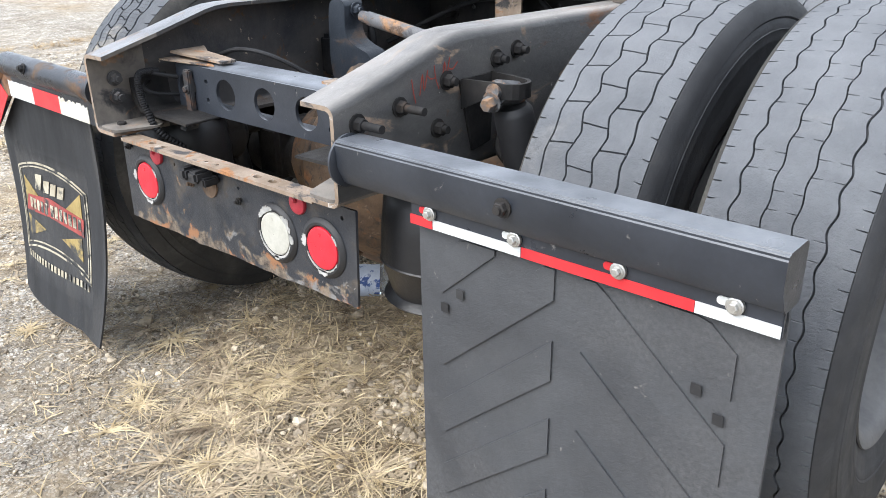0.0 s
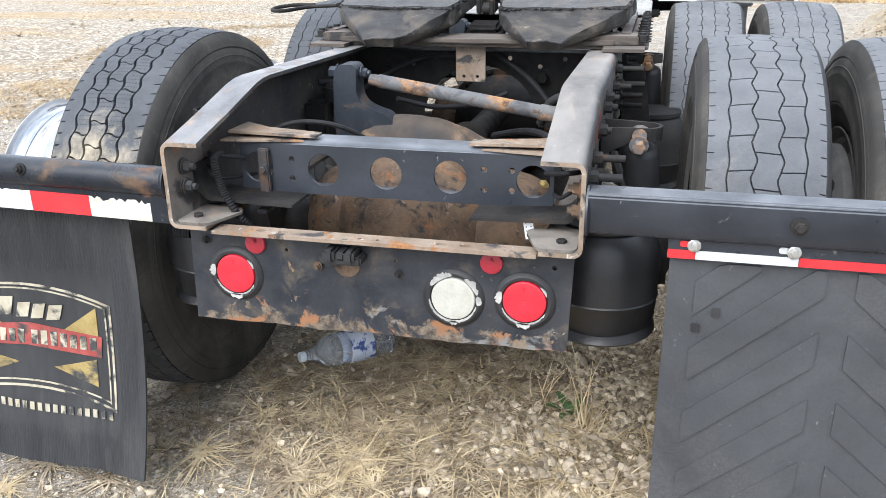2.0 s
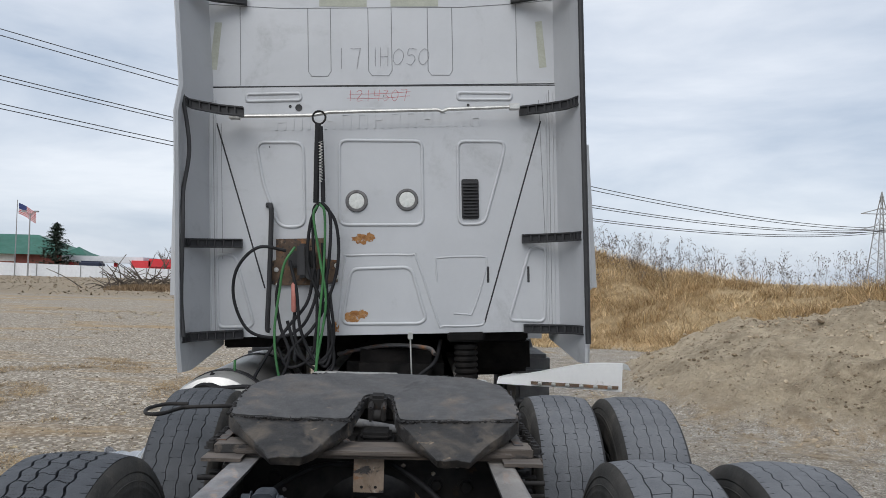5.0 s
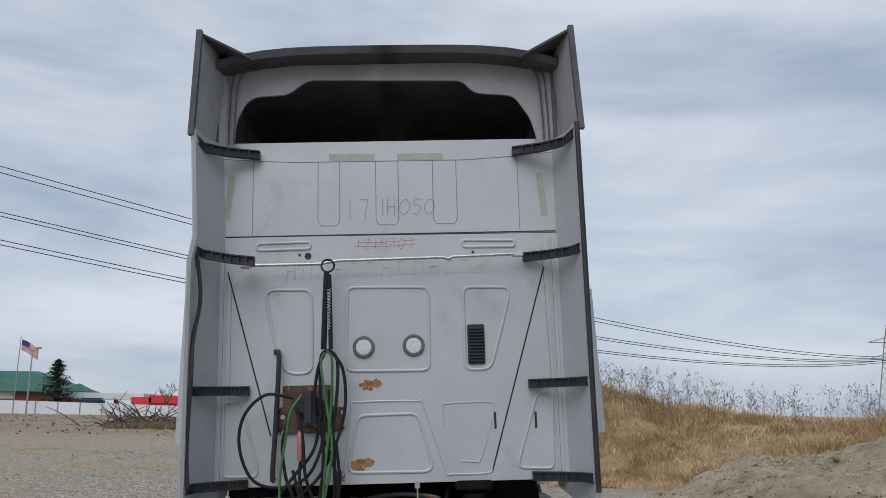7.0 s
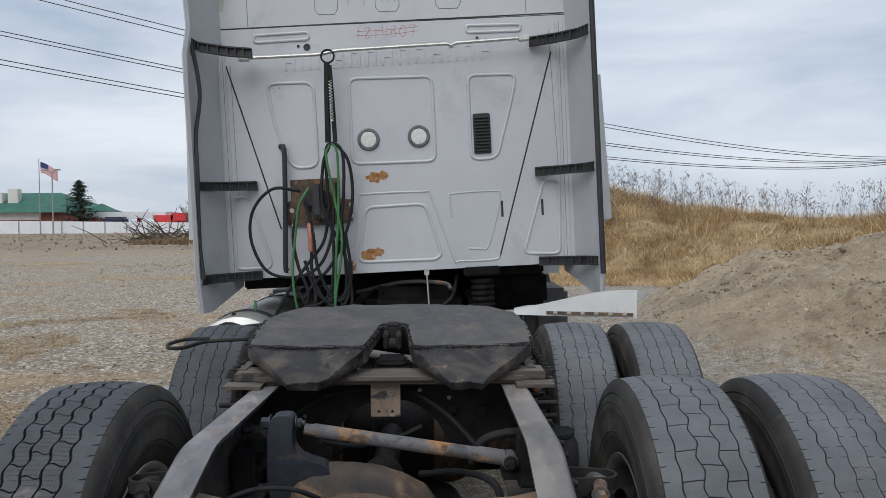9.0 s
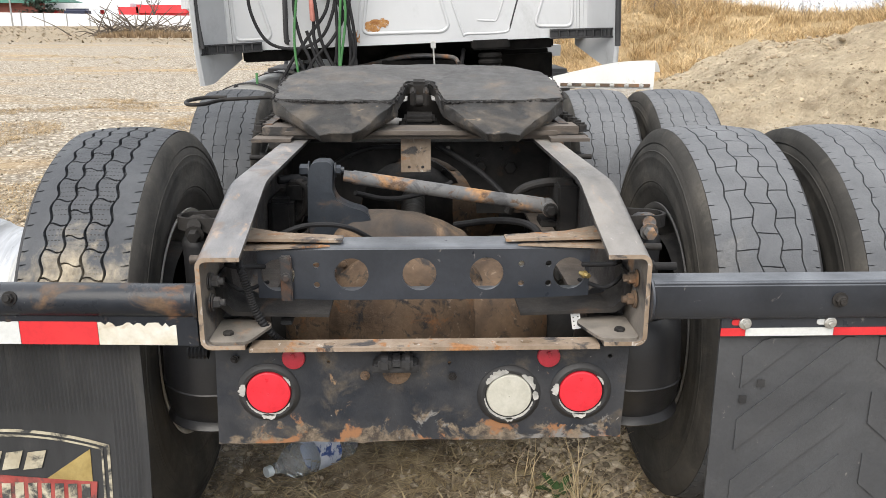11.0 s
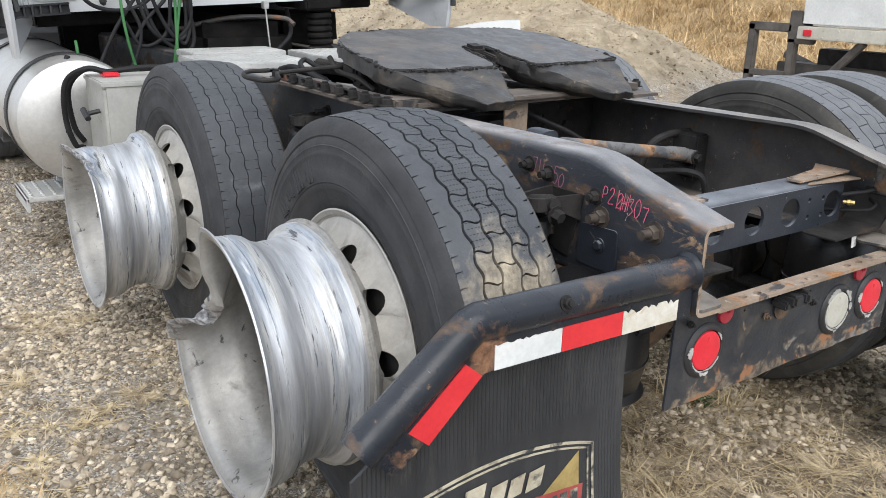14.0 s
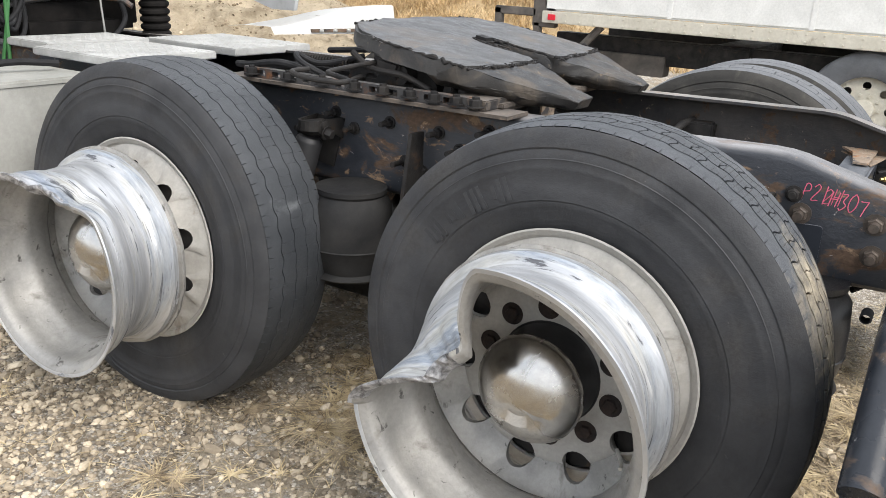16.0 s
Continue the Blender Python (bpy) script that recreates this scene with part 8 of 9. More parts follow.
rod(bm, [(-1.03, 2.65, 0.775), (-1.035, 2.71, 0.805)], 0.013, 8)
part("latch", bm, M_PLASTIC, bat, "black knob")
bm = bm_new()
box(bm, (-0.93, 2.76, 0.926), (-0.86, 2.84, 0.945), 0.006)
part("terminal", bm, M_REDLENS, bat, "red cable terminal")
for pts in ([(-0.90, 2.80, 0.94), (-0.98, 2.82, 0.96), (-1.06, 2.88, 0.90), (-1.07, 2.92, 0.74), (-1.04, 2.94, 0.62), (-1.0, 2.96, 0.60)], [(-0.89, 2.84, 0.94), (-0.98, 2.88, 0.95), (-1.04, 2.95, 0.86), (-1.03, 2.98, 0.70), (-0.99, 3.0, 0.62)], [(-0.60, 2.75, 0.95), (-0.75, 2.78, 0.96), (-0.90, 2.80, 0.945)], [(-1.0, 3.1, 0.99), (-1.06, 3.05, 0.85), (-1.05, 3.02, 0.66)]):
    bm = bm_new()
    rod(bm, curve_pts(pts), 0.012, 8)
    part("battery_cable", bm, M_HOSE, bat, "black battery cable")
bm = bm_new()
box(bm, (-1.245, 3.14, 0.325), (-0.98, 3.50, 0.350), 0.006)
box(bm, (-1.245, 3.14, 0.28), (-1.23, 3.50, 0.350), 0.004)
for i in range(5):
    for j in range(8):
        lathe(bm, ((0.348, 0.010), (0.356, 0.008), (0.356, 0.004)), 8, "z", Matrix.Translation((-1.215 + 0.05 * i, 3.17 + 0.043 * j, 0)))
box(bm, (-1.06, 3.18, 0.34), (-1.01, 3.22, 0.46), 0.006)
box(bm, (-1.06, 3.42, 0.34), (-1.01, 3.46, 0.46), 0.006)
part("step", bm, M_DECK, truck, "bent pale aluminium tread step")
# white fender ahead of the front right duals, its edge turned down and riveted
bm = bm_new()
n = 14
rows = []
for back, up in ((-0.030, None), (0.0, 0.0), (0.02, 0.004), (0.12, -0.008), (0.30, -0.035), (0.46, -0.08)):
    row = []
    for i in range(n + 1):
        u = i / n
        foot = Vector((0.56 + 0.59 * u, 2.825 - 0.28 * u, 1.004 + 0.008 * u))
        top_z = 1.034 + 0.104 * smooth01((u - 0.02) / 0.75) + 0.006 * math.sin(u * 8)
        row.append(Vector((foot.x + 0.35 * back, foot.y + back, foot.z if up is None else top_z + up * (0.4 + 0.6 * u))))
    rows.append(row)
top = [[bm.verts.new(p) for p in r] for r in rows]
for j in range(len(rows) - 1):
    for i in range(n):
        bm.faces.new((top[j][i], top[j][i + 1], top[j + 1][i + 1], top[j + 1][i]))
r_ = bmesh.ops.solidify(bm, geom=bm.faces[:], thickness=0.005)
fend = part("fender", bm, M_FENDER, truck, "bent white half fender")
a, b = Vector((0.72, 2.716, 1.022)), Vector((1.125, 2.524, 1.030))
bm = bm_new()
rod(bm, [a.lerp(b, k / 8) for k in range(9)], 0.011, 4)
part("fender_trim", bm, M_RUST, fend, "rusty riveted fender trim")
for k in range(6):
    bm = bm_new()
    p = a.lerp(b, 0.1 + 0.16 * k)
    hexbolt(bm, (p.x, p.y - 0.011, p.z), (-0.42, -0.9, 0), 0.008, 0.004)
    part("rivet", bm, M_ZINC, fend)

# ---- parked box trailer on the right ----
trailer = thing("box_trailer", "white parked box trailer with cream lower rail", "trailer", Matrix.Translation((5.48, 3.73, -0.128)))
bm = bm_new()
box(bm, (0.0, -9.0, 1.12), (2.4, 0.0, 3.6), 0.02)
tbody = part("body", bm, M_WHITE, trailer, "white sheet trailer body")
bm = bm_new()
box(bm, (-0.03, -9.0, 1.00), (0.06, 0.01, 1.115), 0.006)
for z in (1.025, 1.09):
    for k in range(60):
        lathe(bm, ((-0.031, 0.010), (-0.038, 0.007), (-0.039, 0.0005)), 6, "x", Matrix.Translation((0, -0.1 - 0.15 * k, z)))
part("lower_rail", bm, M_CREAM, trailer, "cream riveted lower rail")
for k in range(7):
    bm = bm_new()
    box(bm, (-0.006, -1.25 * k - 1.3, 1.125), (-0.0005, -1.25 * k - 1.26, 3.5), 0)
    part("seam_strip", bm, M_WHITE, tbody)
bm = bm_new()
box(bm, (-0.045, -0.14, 1.03), (-0.031, -0.06, 1.085), 0.003)
part("marker_lamp", bm, M_REDLENS, trailer, "red marker lamp")
bm = bm_new()
box(bm, (0.02, -0.12, 0.95), (0.10, 0.14, 1.25), 0.01)
box(bm, (0.02, 0.05, 0.20), (0.10, 0.13, 1.0), 0.01)
box(bm, (0.02, 0.50, 0.22), (0.10, 0.58, 1.12), 0.01)
box(bm, (0.02, 0.10, 1.05), (0.10, 0.58, 1.13), 0.01)
box(bm, (0.02, 0.10, 0.62), (0.10, 0.58, 0.68), 0.008)
box(bm, (0.0, -0.1, 0.18), (0.12, 0.62, 0.27), 0.01)
rod(bm, [(0.06, 0.05, 0.28), (0.06, -0.6, 1.0)], 0.04, 6)
rod(bm, [(0.6, 0.5, 0.8), (0.3, -0.8, 0.45)], 0.05, 6)
box(bm, (0.3, -1.2, 0.55), (0.5, 0.4, 0.75), 0.01)
part("lift_frame", bm, M_FRAMEGREY, trailer, "weathered grey-brown rear lift frame")
bm = bm_new()
box(bm, (0.35, -8.9, 0.66), (0.55, 0.0, 0.90), 0.01)
box(bm, (1.85, -8.9, 0.66), (2.05, 0.0, 0.90), 0.01)
box(bm, (0.3, -2.0, 0.3), (1.9, -1.6, 0.9), 0.02)
# Added dark sheet stands for the shade beneath the trailer
box(bm, (0.2, -4.6, 0.25), (2.2, -4.5, 0.92), 0.0)
part("chassis", bm, M_GREASE, trailer, "dark trailer chassis with an added shade sheet")
for y in (-3.04, -4.2):
    for x in (0.16, 2.2):
        bm = bm_new()
        lathe(bm, ((-0.12, 0.28), (-0.13, 0.30), (-0.14, 0.42), (-0.12, 0.475), (-0.09, 0.49), (0.09, 0.49), (0.12, 0.475), (0.14, 0.42), (0.12, 0.28)), 48)
        tw = part("wheel", bm, M_RUBBER, trailer, "worn black trailer tyre", m=Matrix.Translation((x, y, 0.50)))
        bm = disc_mesh(0.285, 0.09, 0.035, 0.205, 8, lambda r: -0.05 + (0.02 if r > 0.24 else 0), 0.02)
        for k in range(10):
            a = 2 * math.pi * k / 10
            hexbolt(bm, (-0.07, 0.13 * math.cos(a), 0.13 * math.sin(a)), (-1, 0, 0), 0.014, 0.02)
        lathe(bm, ((-0.05, 0.10), (-0.13, 0.09), (-0.14, 0.0005)), 24)
        part("rim", bm, M_CREAM, tw, "cream steel rim")

# ---- yard fence, filling station, trees and wires in the distance ----
FY = 110.0
M_FENCE = surf("white_fence_sheet", (0.66, 0.67, 0.69), (0.76, 0.77, 0.79), 0.2, 3, 0.6, bump=0)
M_POST = surf("grey_fence_post", (0.25, 0.25, 0.25), (0.33, 0.33, 0.33), 0.5, 5, 0.6, bump=0)
fence = thing("fence", "long white sheeted yard fence with grey posts", "fence", Matrix.Translation((0, FY, -0.92)))
for k in range(26):
    x0 = -100 + 2.9 * k
    h0, h1 = 3.35 - 0.0155 * (x0 + 80), 3.35 - 0.0155 * (x0 + 82.9)
    bm = bm_new()
    slab(bm, [(x0, 0.55), (x0 + 2.86, 0.55), (x0 + 2.86, h1), (x0, h0)], (), 0.05, FACE_BACK)
    part("fence_panel", bm, M_FENCE, fence, smooth=False)
    bm = bm_new()
    rod(bm, [(x0 - 0.02, -0.06, 0.5), (x0 - 0.02, -0.06, h0 + 0.08)], 0.06, 6)
    part("post", bm, M_POST, fence)

station = thing("filling_station", "distant building with a green hipped roof and brick walls", "building", Matrix.Translation((-63, 124, -0.3)))
M_GROOF = surf("green_metal_roof", (0.020, 0.11, 0.075), (0.035, 0.15, 0.105), 0.4, 4, 0.5, bump=0)
M_BRICK = surf("far_red_brick", (0.20, 0.065, 0.05), (0.27, 0.10, 0.08), 0.5, 6, 0.8, bump=0)
M_PALE = surf("pale_render", (0.60, 0.58, 0.54), (0.7, 0.68, 0.64), 0.5, 6, 0.7, bump=0)
M_SIGNAGE = surf("red_canopy", (0.62, 0.03, 0.04), (0.7, 0.05, 0.06), 0.5, 6, 0.5, bump=0)
bm = bm_new()
box(bm, (-24, 0, 0), (9.5, 12, 3.9), 0.0)
part("wall", bm, M_BRICK, station, "red brick wall")
bm = bm_new()
box(bm, (-24, -0.06, 2.6), (2.5, -0.004, 3.9), 0.0)
part("wall_band", bm, M_PALE, station, "pale wall band")
bm = bm_new()
pts = [(-26, -1.2, 3.7), (11.0, -1.2, 3.7), (11.0, 13, 3.7), (-26, 13, 3.7), (-19, 6, 6.9), (3.2, 6, 6.9)]
vs = [bm.verts.new(p) for p in pts]
for f in ((0, 1, 5, 4), (1, 2, 5), (2, 3, 4, 5), (3, 0, 4), (3, 2, 1, 0)):
    bm.faces.new([vs[i] for i in f])
part("roof", bm, M_GROOF, station, "green hipped metal roof", smooth=False)
for x, z, h, w in ((-6, 6.0, 1.3, 1.8), (-3.4, 6.5, 1.5, 1.6), (-12, 5.4, 1.1, 0.4), (-13.5, 5.0, 1.4, 0.35), (-9.8, 5.5, 1.8, 0.3)):
    bm = bm_new()
    box(bm, (x, 2.2, z - 1.5), (x + w, 3.4, z + h - 0.6), 0.05)
    part("roof_vent", bm, M_PALE, station)
kiosk = thing("fuel_canopy", "distant red and white fuel canopy with a small green cupola", "canopy", Matrix.Translation((-41, 117, -0.2)))
bm = bm_new()
box(bm, (-9.5, 0, 2.6), (2.0, 6, 3.5), 0.02)
part("canopy_roof", bm, M_FENCE, kiosk, "white canopy fascia")
bm = bm_new()
box(bm, (0.5, -0.5, 1.9), (3.2, 5, 3.0), 0.02)
box(bm, (2.6, -0.5, 1.9), (10, 5, 3.3), 0.3)
part("canopy_band", bm, M_SIGNAGE, kiosk, "red canopy")
for x in (-8.8, -5.8, -2.5, 0.8, 4.5, 8.5):
    bm = bm_new()
    box(bm, (x, 1, 0), (x + 0.45, 1.4, 2.7), 0)
    part("column", bm, M_SIGNAGE if x < 0 else M_POST, kiosk)
bm = bm_new()
vs = [bm.verts.new(p) for p in ((-11.4, 4.0, 3.7), (-7.6, 4.0, 3.7), (-7.6, 7.8, 3.7), (-11.4, 7.8, 3.7), (-9.5, 5.9, 4.9))]
for f in ((0, 1, 4), (1, 2, 4), (2, 3, 4), (3, 0, 4), (3, 2, 1, 0)):
    bm.faces.new([vs[i] for i in f])
part("cupola", bm, M_GROOF, kiosk, "green cupola roof", smooth=False)
car = thing("parked_van", "dark blue van parked behind the fence", "van", Matrix.Translation((-44.5, 113, -0.2)))
bm = bm_new()
box(bm, (-2.2, 0, 0.35), (2.2, 1.9, 1.5), 0.25, None, 3)
box(bm, (-2.1, 0.1, 1.2), (1.1, 1.8, 2.75), 0.3, None, 3)
part("body", bm, surf("dark_blue_paint", (0.012, 0.016, 0.04), (0.02, 0.025, 0.055), 0.5, 5, 0.3, bump=0), car)

pole = thing("flagpole", "tall grey flagpole flying a striped flag", "flagpole", Matrix.Translation((-54.6, 112, -0.3)))
bm = bm_new()
rod(bm, [(0, 0, 0), (0, 0, 10.9)], [0.09, 0.05], 8)
part("pole", bm, M_POST, pole)
fl_m = [surf("flag_red", (0.45, 0.05, 0.06), (0.5, 0.07, 0.08), 1, 5, 0.8, bump=0), surf("flag_white", (0.7, 0.68, 0.68), (0.75, 0.73, 0.73), 1, 5, 0.8, bump=0), surf("flag_blue", (0.04, 0.05, 0.15), (0.05, 0.07, 0.2), 1, 5, 0.8, bump=0)]


def flag_pt(u, v):
    """A flag drooping in the wind, u along it, v down it."""
    return Vector((0.2 + 2.4 * u, 0.25 * math.sin(u * 6.0), 10.5 - 1.45 * v - 0.95 * u - 0.35 * u * u))


for k in range(13):
    bm = bm_new()
    u0 = 0.42 if k < 7 else 0.0
    us = [u0 + (1 - u0) * i / 10 for i in range(11)]
    a = [bm.verts.new(flag_pt(u, k / 13)) for u in us]
    b = [bm.verts.new(flag_pt(u, (k + 1) / 13)) for u in us]
    for i in range(10):
        bm.faces.new((a[i], a[i + 1], b[i + 1], b[i]))
    part("stripe", bm, fl_m[k % 2], pole)
bm = bm_new()
us = [0.42 * i / 5 for i in range(6)]
a, b = [bm.verts.new(flag_pt(u, 0)) for u in us], [bm.verts.new(flag_pt(u, 7 / 13)) for u in us]
for i in range(5):
    bm.faces.new((a[i], a[i + 1], b[i + 1], b[i]))
part("canton", bm, fl_m[2], pole)
lamp = thing("street_lamp", "twin-headed dark lamp post", "lamp", Matrix.Translation((-51.2, 108.5, -0.3)))
bm = bm_new()
rod(bm, [(0, 0, 0), (0, 0, 8.9)], [0.12, 0.08], 8)
part("pole", bm, M_POST, lamp)
for s in (-1, 1):
    bm = bm_new()
    rod(bm, [(0, 0, 8.6), (s * 0.6, 0, 9.1)], 0.06, 6)
    box(bm, (min(s * 0.5, s * 1.1), -0.15, 9.05), (max(s * 0.5, s * 1.1), 0.15, 9.25), 0.03)
    part("lamp_head", bm, M_POST, lamp)

M_BARK = surf("grey_brown_bark", (0.09, 0.07, 0.055), (0.17, 0.14, 0.11), 4, 40, 0.9, bump=0.5)
M_NEEDLE = surf("dark_conifer_needles", (0.022, 0.040, 0.026), (0.045, 0.065, 0.042), 2, 20, 0.8, bump=0)


def blades(spec, name, mat, label, category, parent=None, kind="stuff", cuts=3):
    """Many thin curved blades in one mesh; spec rows: foot, lean vector, width, droop."""
    vs, fs = [], []
    for foot, lean, w, droop in spec:
        side = Vector((-lean.y, lean.x, 0))
        side = side.normalized() * w if side.length > 1e-6 else Vector((w, 0, 0))
        bend = side.normalized() * lean.length * 0.55 * noise.noise(foot * 37)
        base = len(vs)
        for k in range(cuts + 1):
            t = k / cuts
            p = foot + lean * t + bend * t * t - Vector((0, 0, droop * t * t))
            ww = side * (1 - t * 0.85)
            vs += [tuple(p - ww), tuple(p + ww)]
        for k in range(cuts):
            a = base + 2 * k
            fs.append((a, a + 1, a + 3, a + 2))
    me = bpy.data.meshes.new(name)
    me.from_pydata(vs, [], fs)
    me.materials.append(mat)
    me.polygons.foreach_set("use_smooth", [True] * len(fs))
    ob = new(name, me)
    if parent is not None:
        ob.parent = parent
        return ob
    return tagged(ob, label, category, kind=kind)


rnd = random.Random(31)
fir = thing("fir_tree", "dark ragged conifer behind the fence", "tree", Matrix.Translation((-50.3, 114.5, -0.2)))
bm = bm_new()
rod(bm, [(0, 0, 0), (0.05, 0, 3.5), (0, 0, 7.9)], [0.22, 0.14, 0.03], 8)
part("trunk", bm, M_BARK, fir)
spec = []
for k in range(190):
    z = 1.3 + 6.5 * (k / 190) ** 0.9
    ln = (3.4 * (1 - (z - 1.2) / 7.0) + 0.2) * rnd.uniform(0.55, 1.15)
    a = rnd.uniform(0, 2 * math.pi)
    d = Vector((math.cos(a), math.sin(a), rnd.uniform(-0.05, 0.35)))
    for j in range(16):
        u = (j + rnd.random()) / 16
        foot = Vector((0, 0, z)) + d * ln * u
        spec.append((foot, Vector((rnd.uniform(-1, 1), rnd.uniform(-1, 1), rnd.uniform(-0.5, 0.5))) * 0.45 + d * 0.3, 0.15, 0.15))
blades(spec, "crown", M_NEEDLE, "", "", fir)
bare = thing("bare_tree", "small leafless tree behind the fence", "tree", Matrix.Translation((-34.3, 112, -0.3)))


def branch(bm, p, d, ln, r, depth, rnd):
    q = p + d * ln
    rod(bm, [p, p.lerp(q, 0.5) + Vector((rnd.uniform(-1, 1), rnd.uniform(-1, 1), 0)) * ln * 0.06, q], [r, r * 0.8, r * 0.6], 5, False)
    if depth:
        for _ in range(3):
            nd_ = (d + Vector((rnd.uniform(-0.8, 0.8), rnd.uniform(-0.8, 0.8), rnd.uniform(-0.2, 0.5)))).normalized()
            branch(bm, p.lerp(q, rnd.uniform(0.5, 1.0)), nd_, ln * rnd.uniform(0.55, 0.8), r * 0.6, depth - 1, rnd)


bm = bm_new()
branch(bm, Vector((0, 0, 0)), Vector((0, 0, 1)), 2.4, 0.12, 4, rnd)
part("trunk", bm, M_BARK, bare)
brush = thing("brush_pile", "pile of dead cut branches on the field", "brush pile", Matrix.Translation((-19.6, 60, -0.15)))
for k in range(130):
    bm = bm_new()
    p = Vector((rnd.gauss(0, 1.9), rnd.gauss(0, 0.8), rnd.uniform(0.0, 0.55)))
    ln = rnd.uniform(0.8, 3.2)
    d = Vector((rnd.uniform(-1, 1), rnd.uniform(-0.6, 0.6), rnd.uniform(-0.08, 0.55))).normalized()
    rod(bm, curve_pts([p, p + d * ln * 0.5 + Vector((0, 0, rnd.uniform(0, 0.25))), p + d * ln], 4), [0.05 * (1 - 0.07 * i) for i in range(9)], 5)
    part("branch", bm, M_BARK, brush)

WIRES = [((-26.3, 50, z), (93.4, 160, zb), sag) for z, zb, sag in ((16.3, 13.7, 3.0), (15.9, 13.3, 3.0), (13.4, 13.4, 3.25), (13.15, 13.1, 3.25), (11.65, 13.3, 3.7), (11.35, 12.9, 3.6))]
wires = thing("power_lines", "three pairs of high-voltage lines crossing the sky", "power lines")
M_WIRE = surf("dark_conductor", (0.05, 0.05, 0.055), (0.07, 0.07, 0.075), 0.1, 1, 0.6, bump=0)
for a, b, sag in WIRES:
    bm = bm_new()
    A, B = Vector(a), Vector(b)
    pts = [A.lerp(B, k / 40) - Vector((0, 0, sag * 4 * (k / 40) * (1 - k / 40))) for k in range(-4, 41)]
    rod(bm, pts, [0.030 + 0.033 * max(0, k - 4) / 40 for k in range(45)], 5)
    part("wire", bm, M_WIRE, wires)
tower = thing("pylon", "far lattice transmission tower with level arms", "pylon", Matrix.Translation((92.6, 160, 0)))
bm = bm_new()
for sx, sy in ((-1, -1), (1, -1), (1, 1), (-1, 1)):
    rod(bm, [(sx * 2.4, sy * 2.4, 0), (sx * 0.6, sy * 0.6, 17), (0, 0, 21)], 0.11, 5)
for z in range(2, 20, 2):
    w = 2.4 - 1.8 * z / 17
    w2 = 2.4 - 1.8 * (z + 2) / 17
    for s in (-1, 1):
        rod(bm, [(-w, s * w, z), (w2, s * w2, z + 2)], 0.06, 4)
        rod(bm, [(w, s * w, z), (-w2, s * w2, z + 2)], 0.06, 4)
part("mast", bm, M_POST, tower)
for z in (13.3, 16.5):
    bm = bm_new()
    rod(bm, [(-4.2, 0, z), (0, 0, z + 1.2), (4.2, 0, z)], 0.09, 5)
    rod(bm, [(-4.2, 0, z), (4.2, 0, z)], 0.09, 5)
    part("arm", bm, M_POST, tower)

# ---- litter ----
bottle = thing("plastic_bottle", "empty clear plastic water bottle with torn blue label", "bottle", Matrix.Translation((-0.357, 0.722, 0.064)) @ pose(0, 0, 0, 0, 0, 45) @ pose(0, 0, 0, 0, 3, 0) @ Matrix.Scale(1.13, 4))
M_PET = bpy.data.materials.new("thin_clear_plastic")
M_PET.use_nodes = True
pb = M_PET.node_tree.nodes["Principled BSDF"]
pb.inputs["Base Color"].default_value = (0.86, 0.90, 0.94, 1)
pb.inputs["Roughness"].default_value = 0.06
pb.inputs["Transmission Weight"].default_value = 0.85
pb.inputs["IOR"].default_value = 1.25
bm = bm_new()
prof = [(-0.112, 0.011), (-0.100, 0.012), (-0.096, 0.016), (-0.092, 0.013), (-0.080, 0.020), (-0.055, 0.040), (-0.035, 0.0465), (-0.02, 0.047)]
prof += [(-0.015 + 0.0125 * k, 0.047 if k % 2 else 0.0445) for k in range(12)]
prof += [(0.145, 0.044), (0.156, 0.034), (0.154, 0.0005)]
lathe(bm, prof, 40)
for v in bm.verts:
    v.co.z *= 1 - 0.10 * max(0, math.sin(v.co.x * 30))
body_ = part("bottle", bm, M_PET, bottle, "crumpled clear plastic body")
bm = bm_new()
lathe(bm, ((-0.128, 0.0005), (-0.128, 0.014), (-0.112, 0.0145), (-0.110, 0.0125)), 24)
part("cap", bm, surf("pale_blue_cap", (0.60, 0.68, 0.74), (0.70, 0.76, 0.80), 20, 90, 0.4, bump=0), body_, "pale cap")
M_LABEL = surf("blue_and_white_label", (0.50, 0.56, 0.68), (0.66, 0.70, 0.78), 16, 80, 0.45, bump=0.1, layers=(((0.06, 0.12, 0.36), 30, 0.54, 0.58, 0.5, 0.0),))
bm = bm_new()
lathe(bm, ((0.012, 0.0476), (0.05, 0.0482), (0.085, 0.0476)), 40)
part("label", bm, M_LABEL, body_, "torn blue and white label")

# ---- stones, straw, grasses ----
M_STONE = surf("mixed_pale_gravel", (0.34, 0.297, 0.236), (0.60, 0.54, 0.455), 14, 90, 0.85, 0.95, bump=0.3)
mt = M_STONE.node_tree
ge = mt.nodes.new("ShaderNodeNewGeometry")
old = mt.nodes["Principled BSDF"].inputs["Base Color"].links[0].from_socket
mt.links.new(mixc(mt, 1.0, old, ramp(mt, ge.outputs["Random Per Island"], 0.0, 1.0, (0.30, 0.265, 0.225, 1), (1.36, 1.29, 1.17, 1)), "MULTIPLY"), mt.nodes["Principled BSDF"].inputs["Base Color"])


M_CLOD = surf("tan_soil_clods", (0.24, 0.18, 0.115), (0.56, 0.465, 0.335), 0.9, 60, 0.95, bump=0.4)
mt = M_CLOD.node_tree
ge = mt.nodes.new("ShaderNodeNewGeometry")
old = mt.nodes["Principled BSDF"].inputs["Base Color"].links[0].from_socket
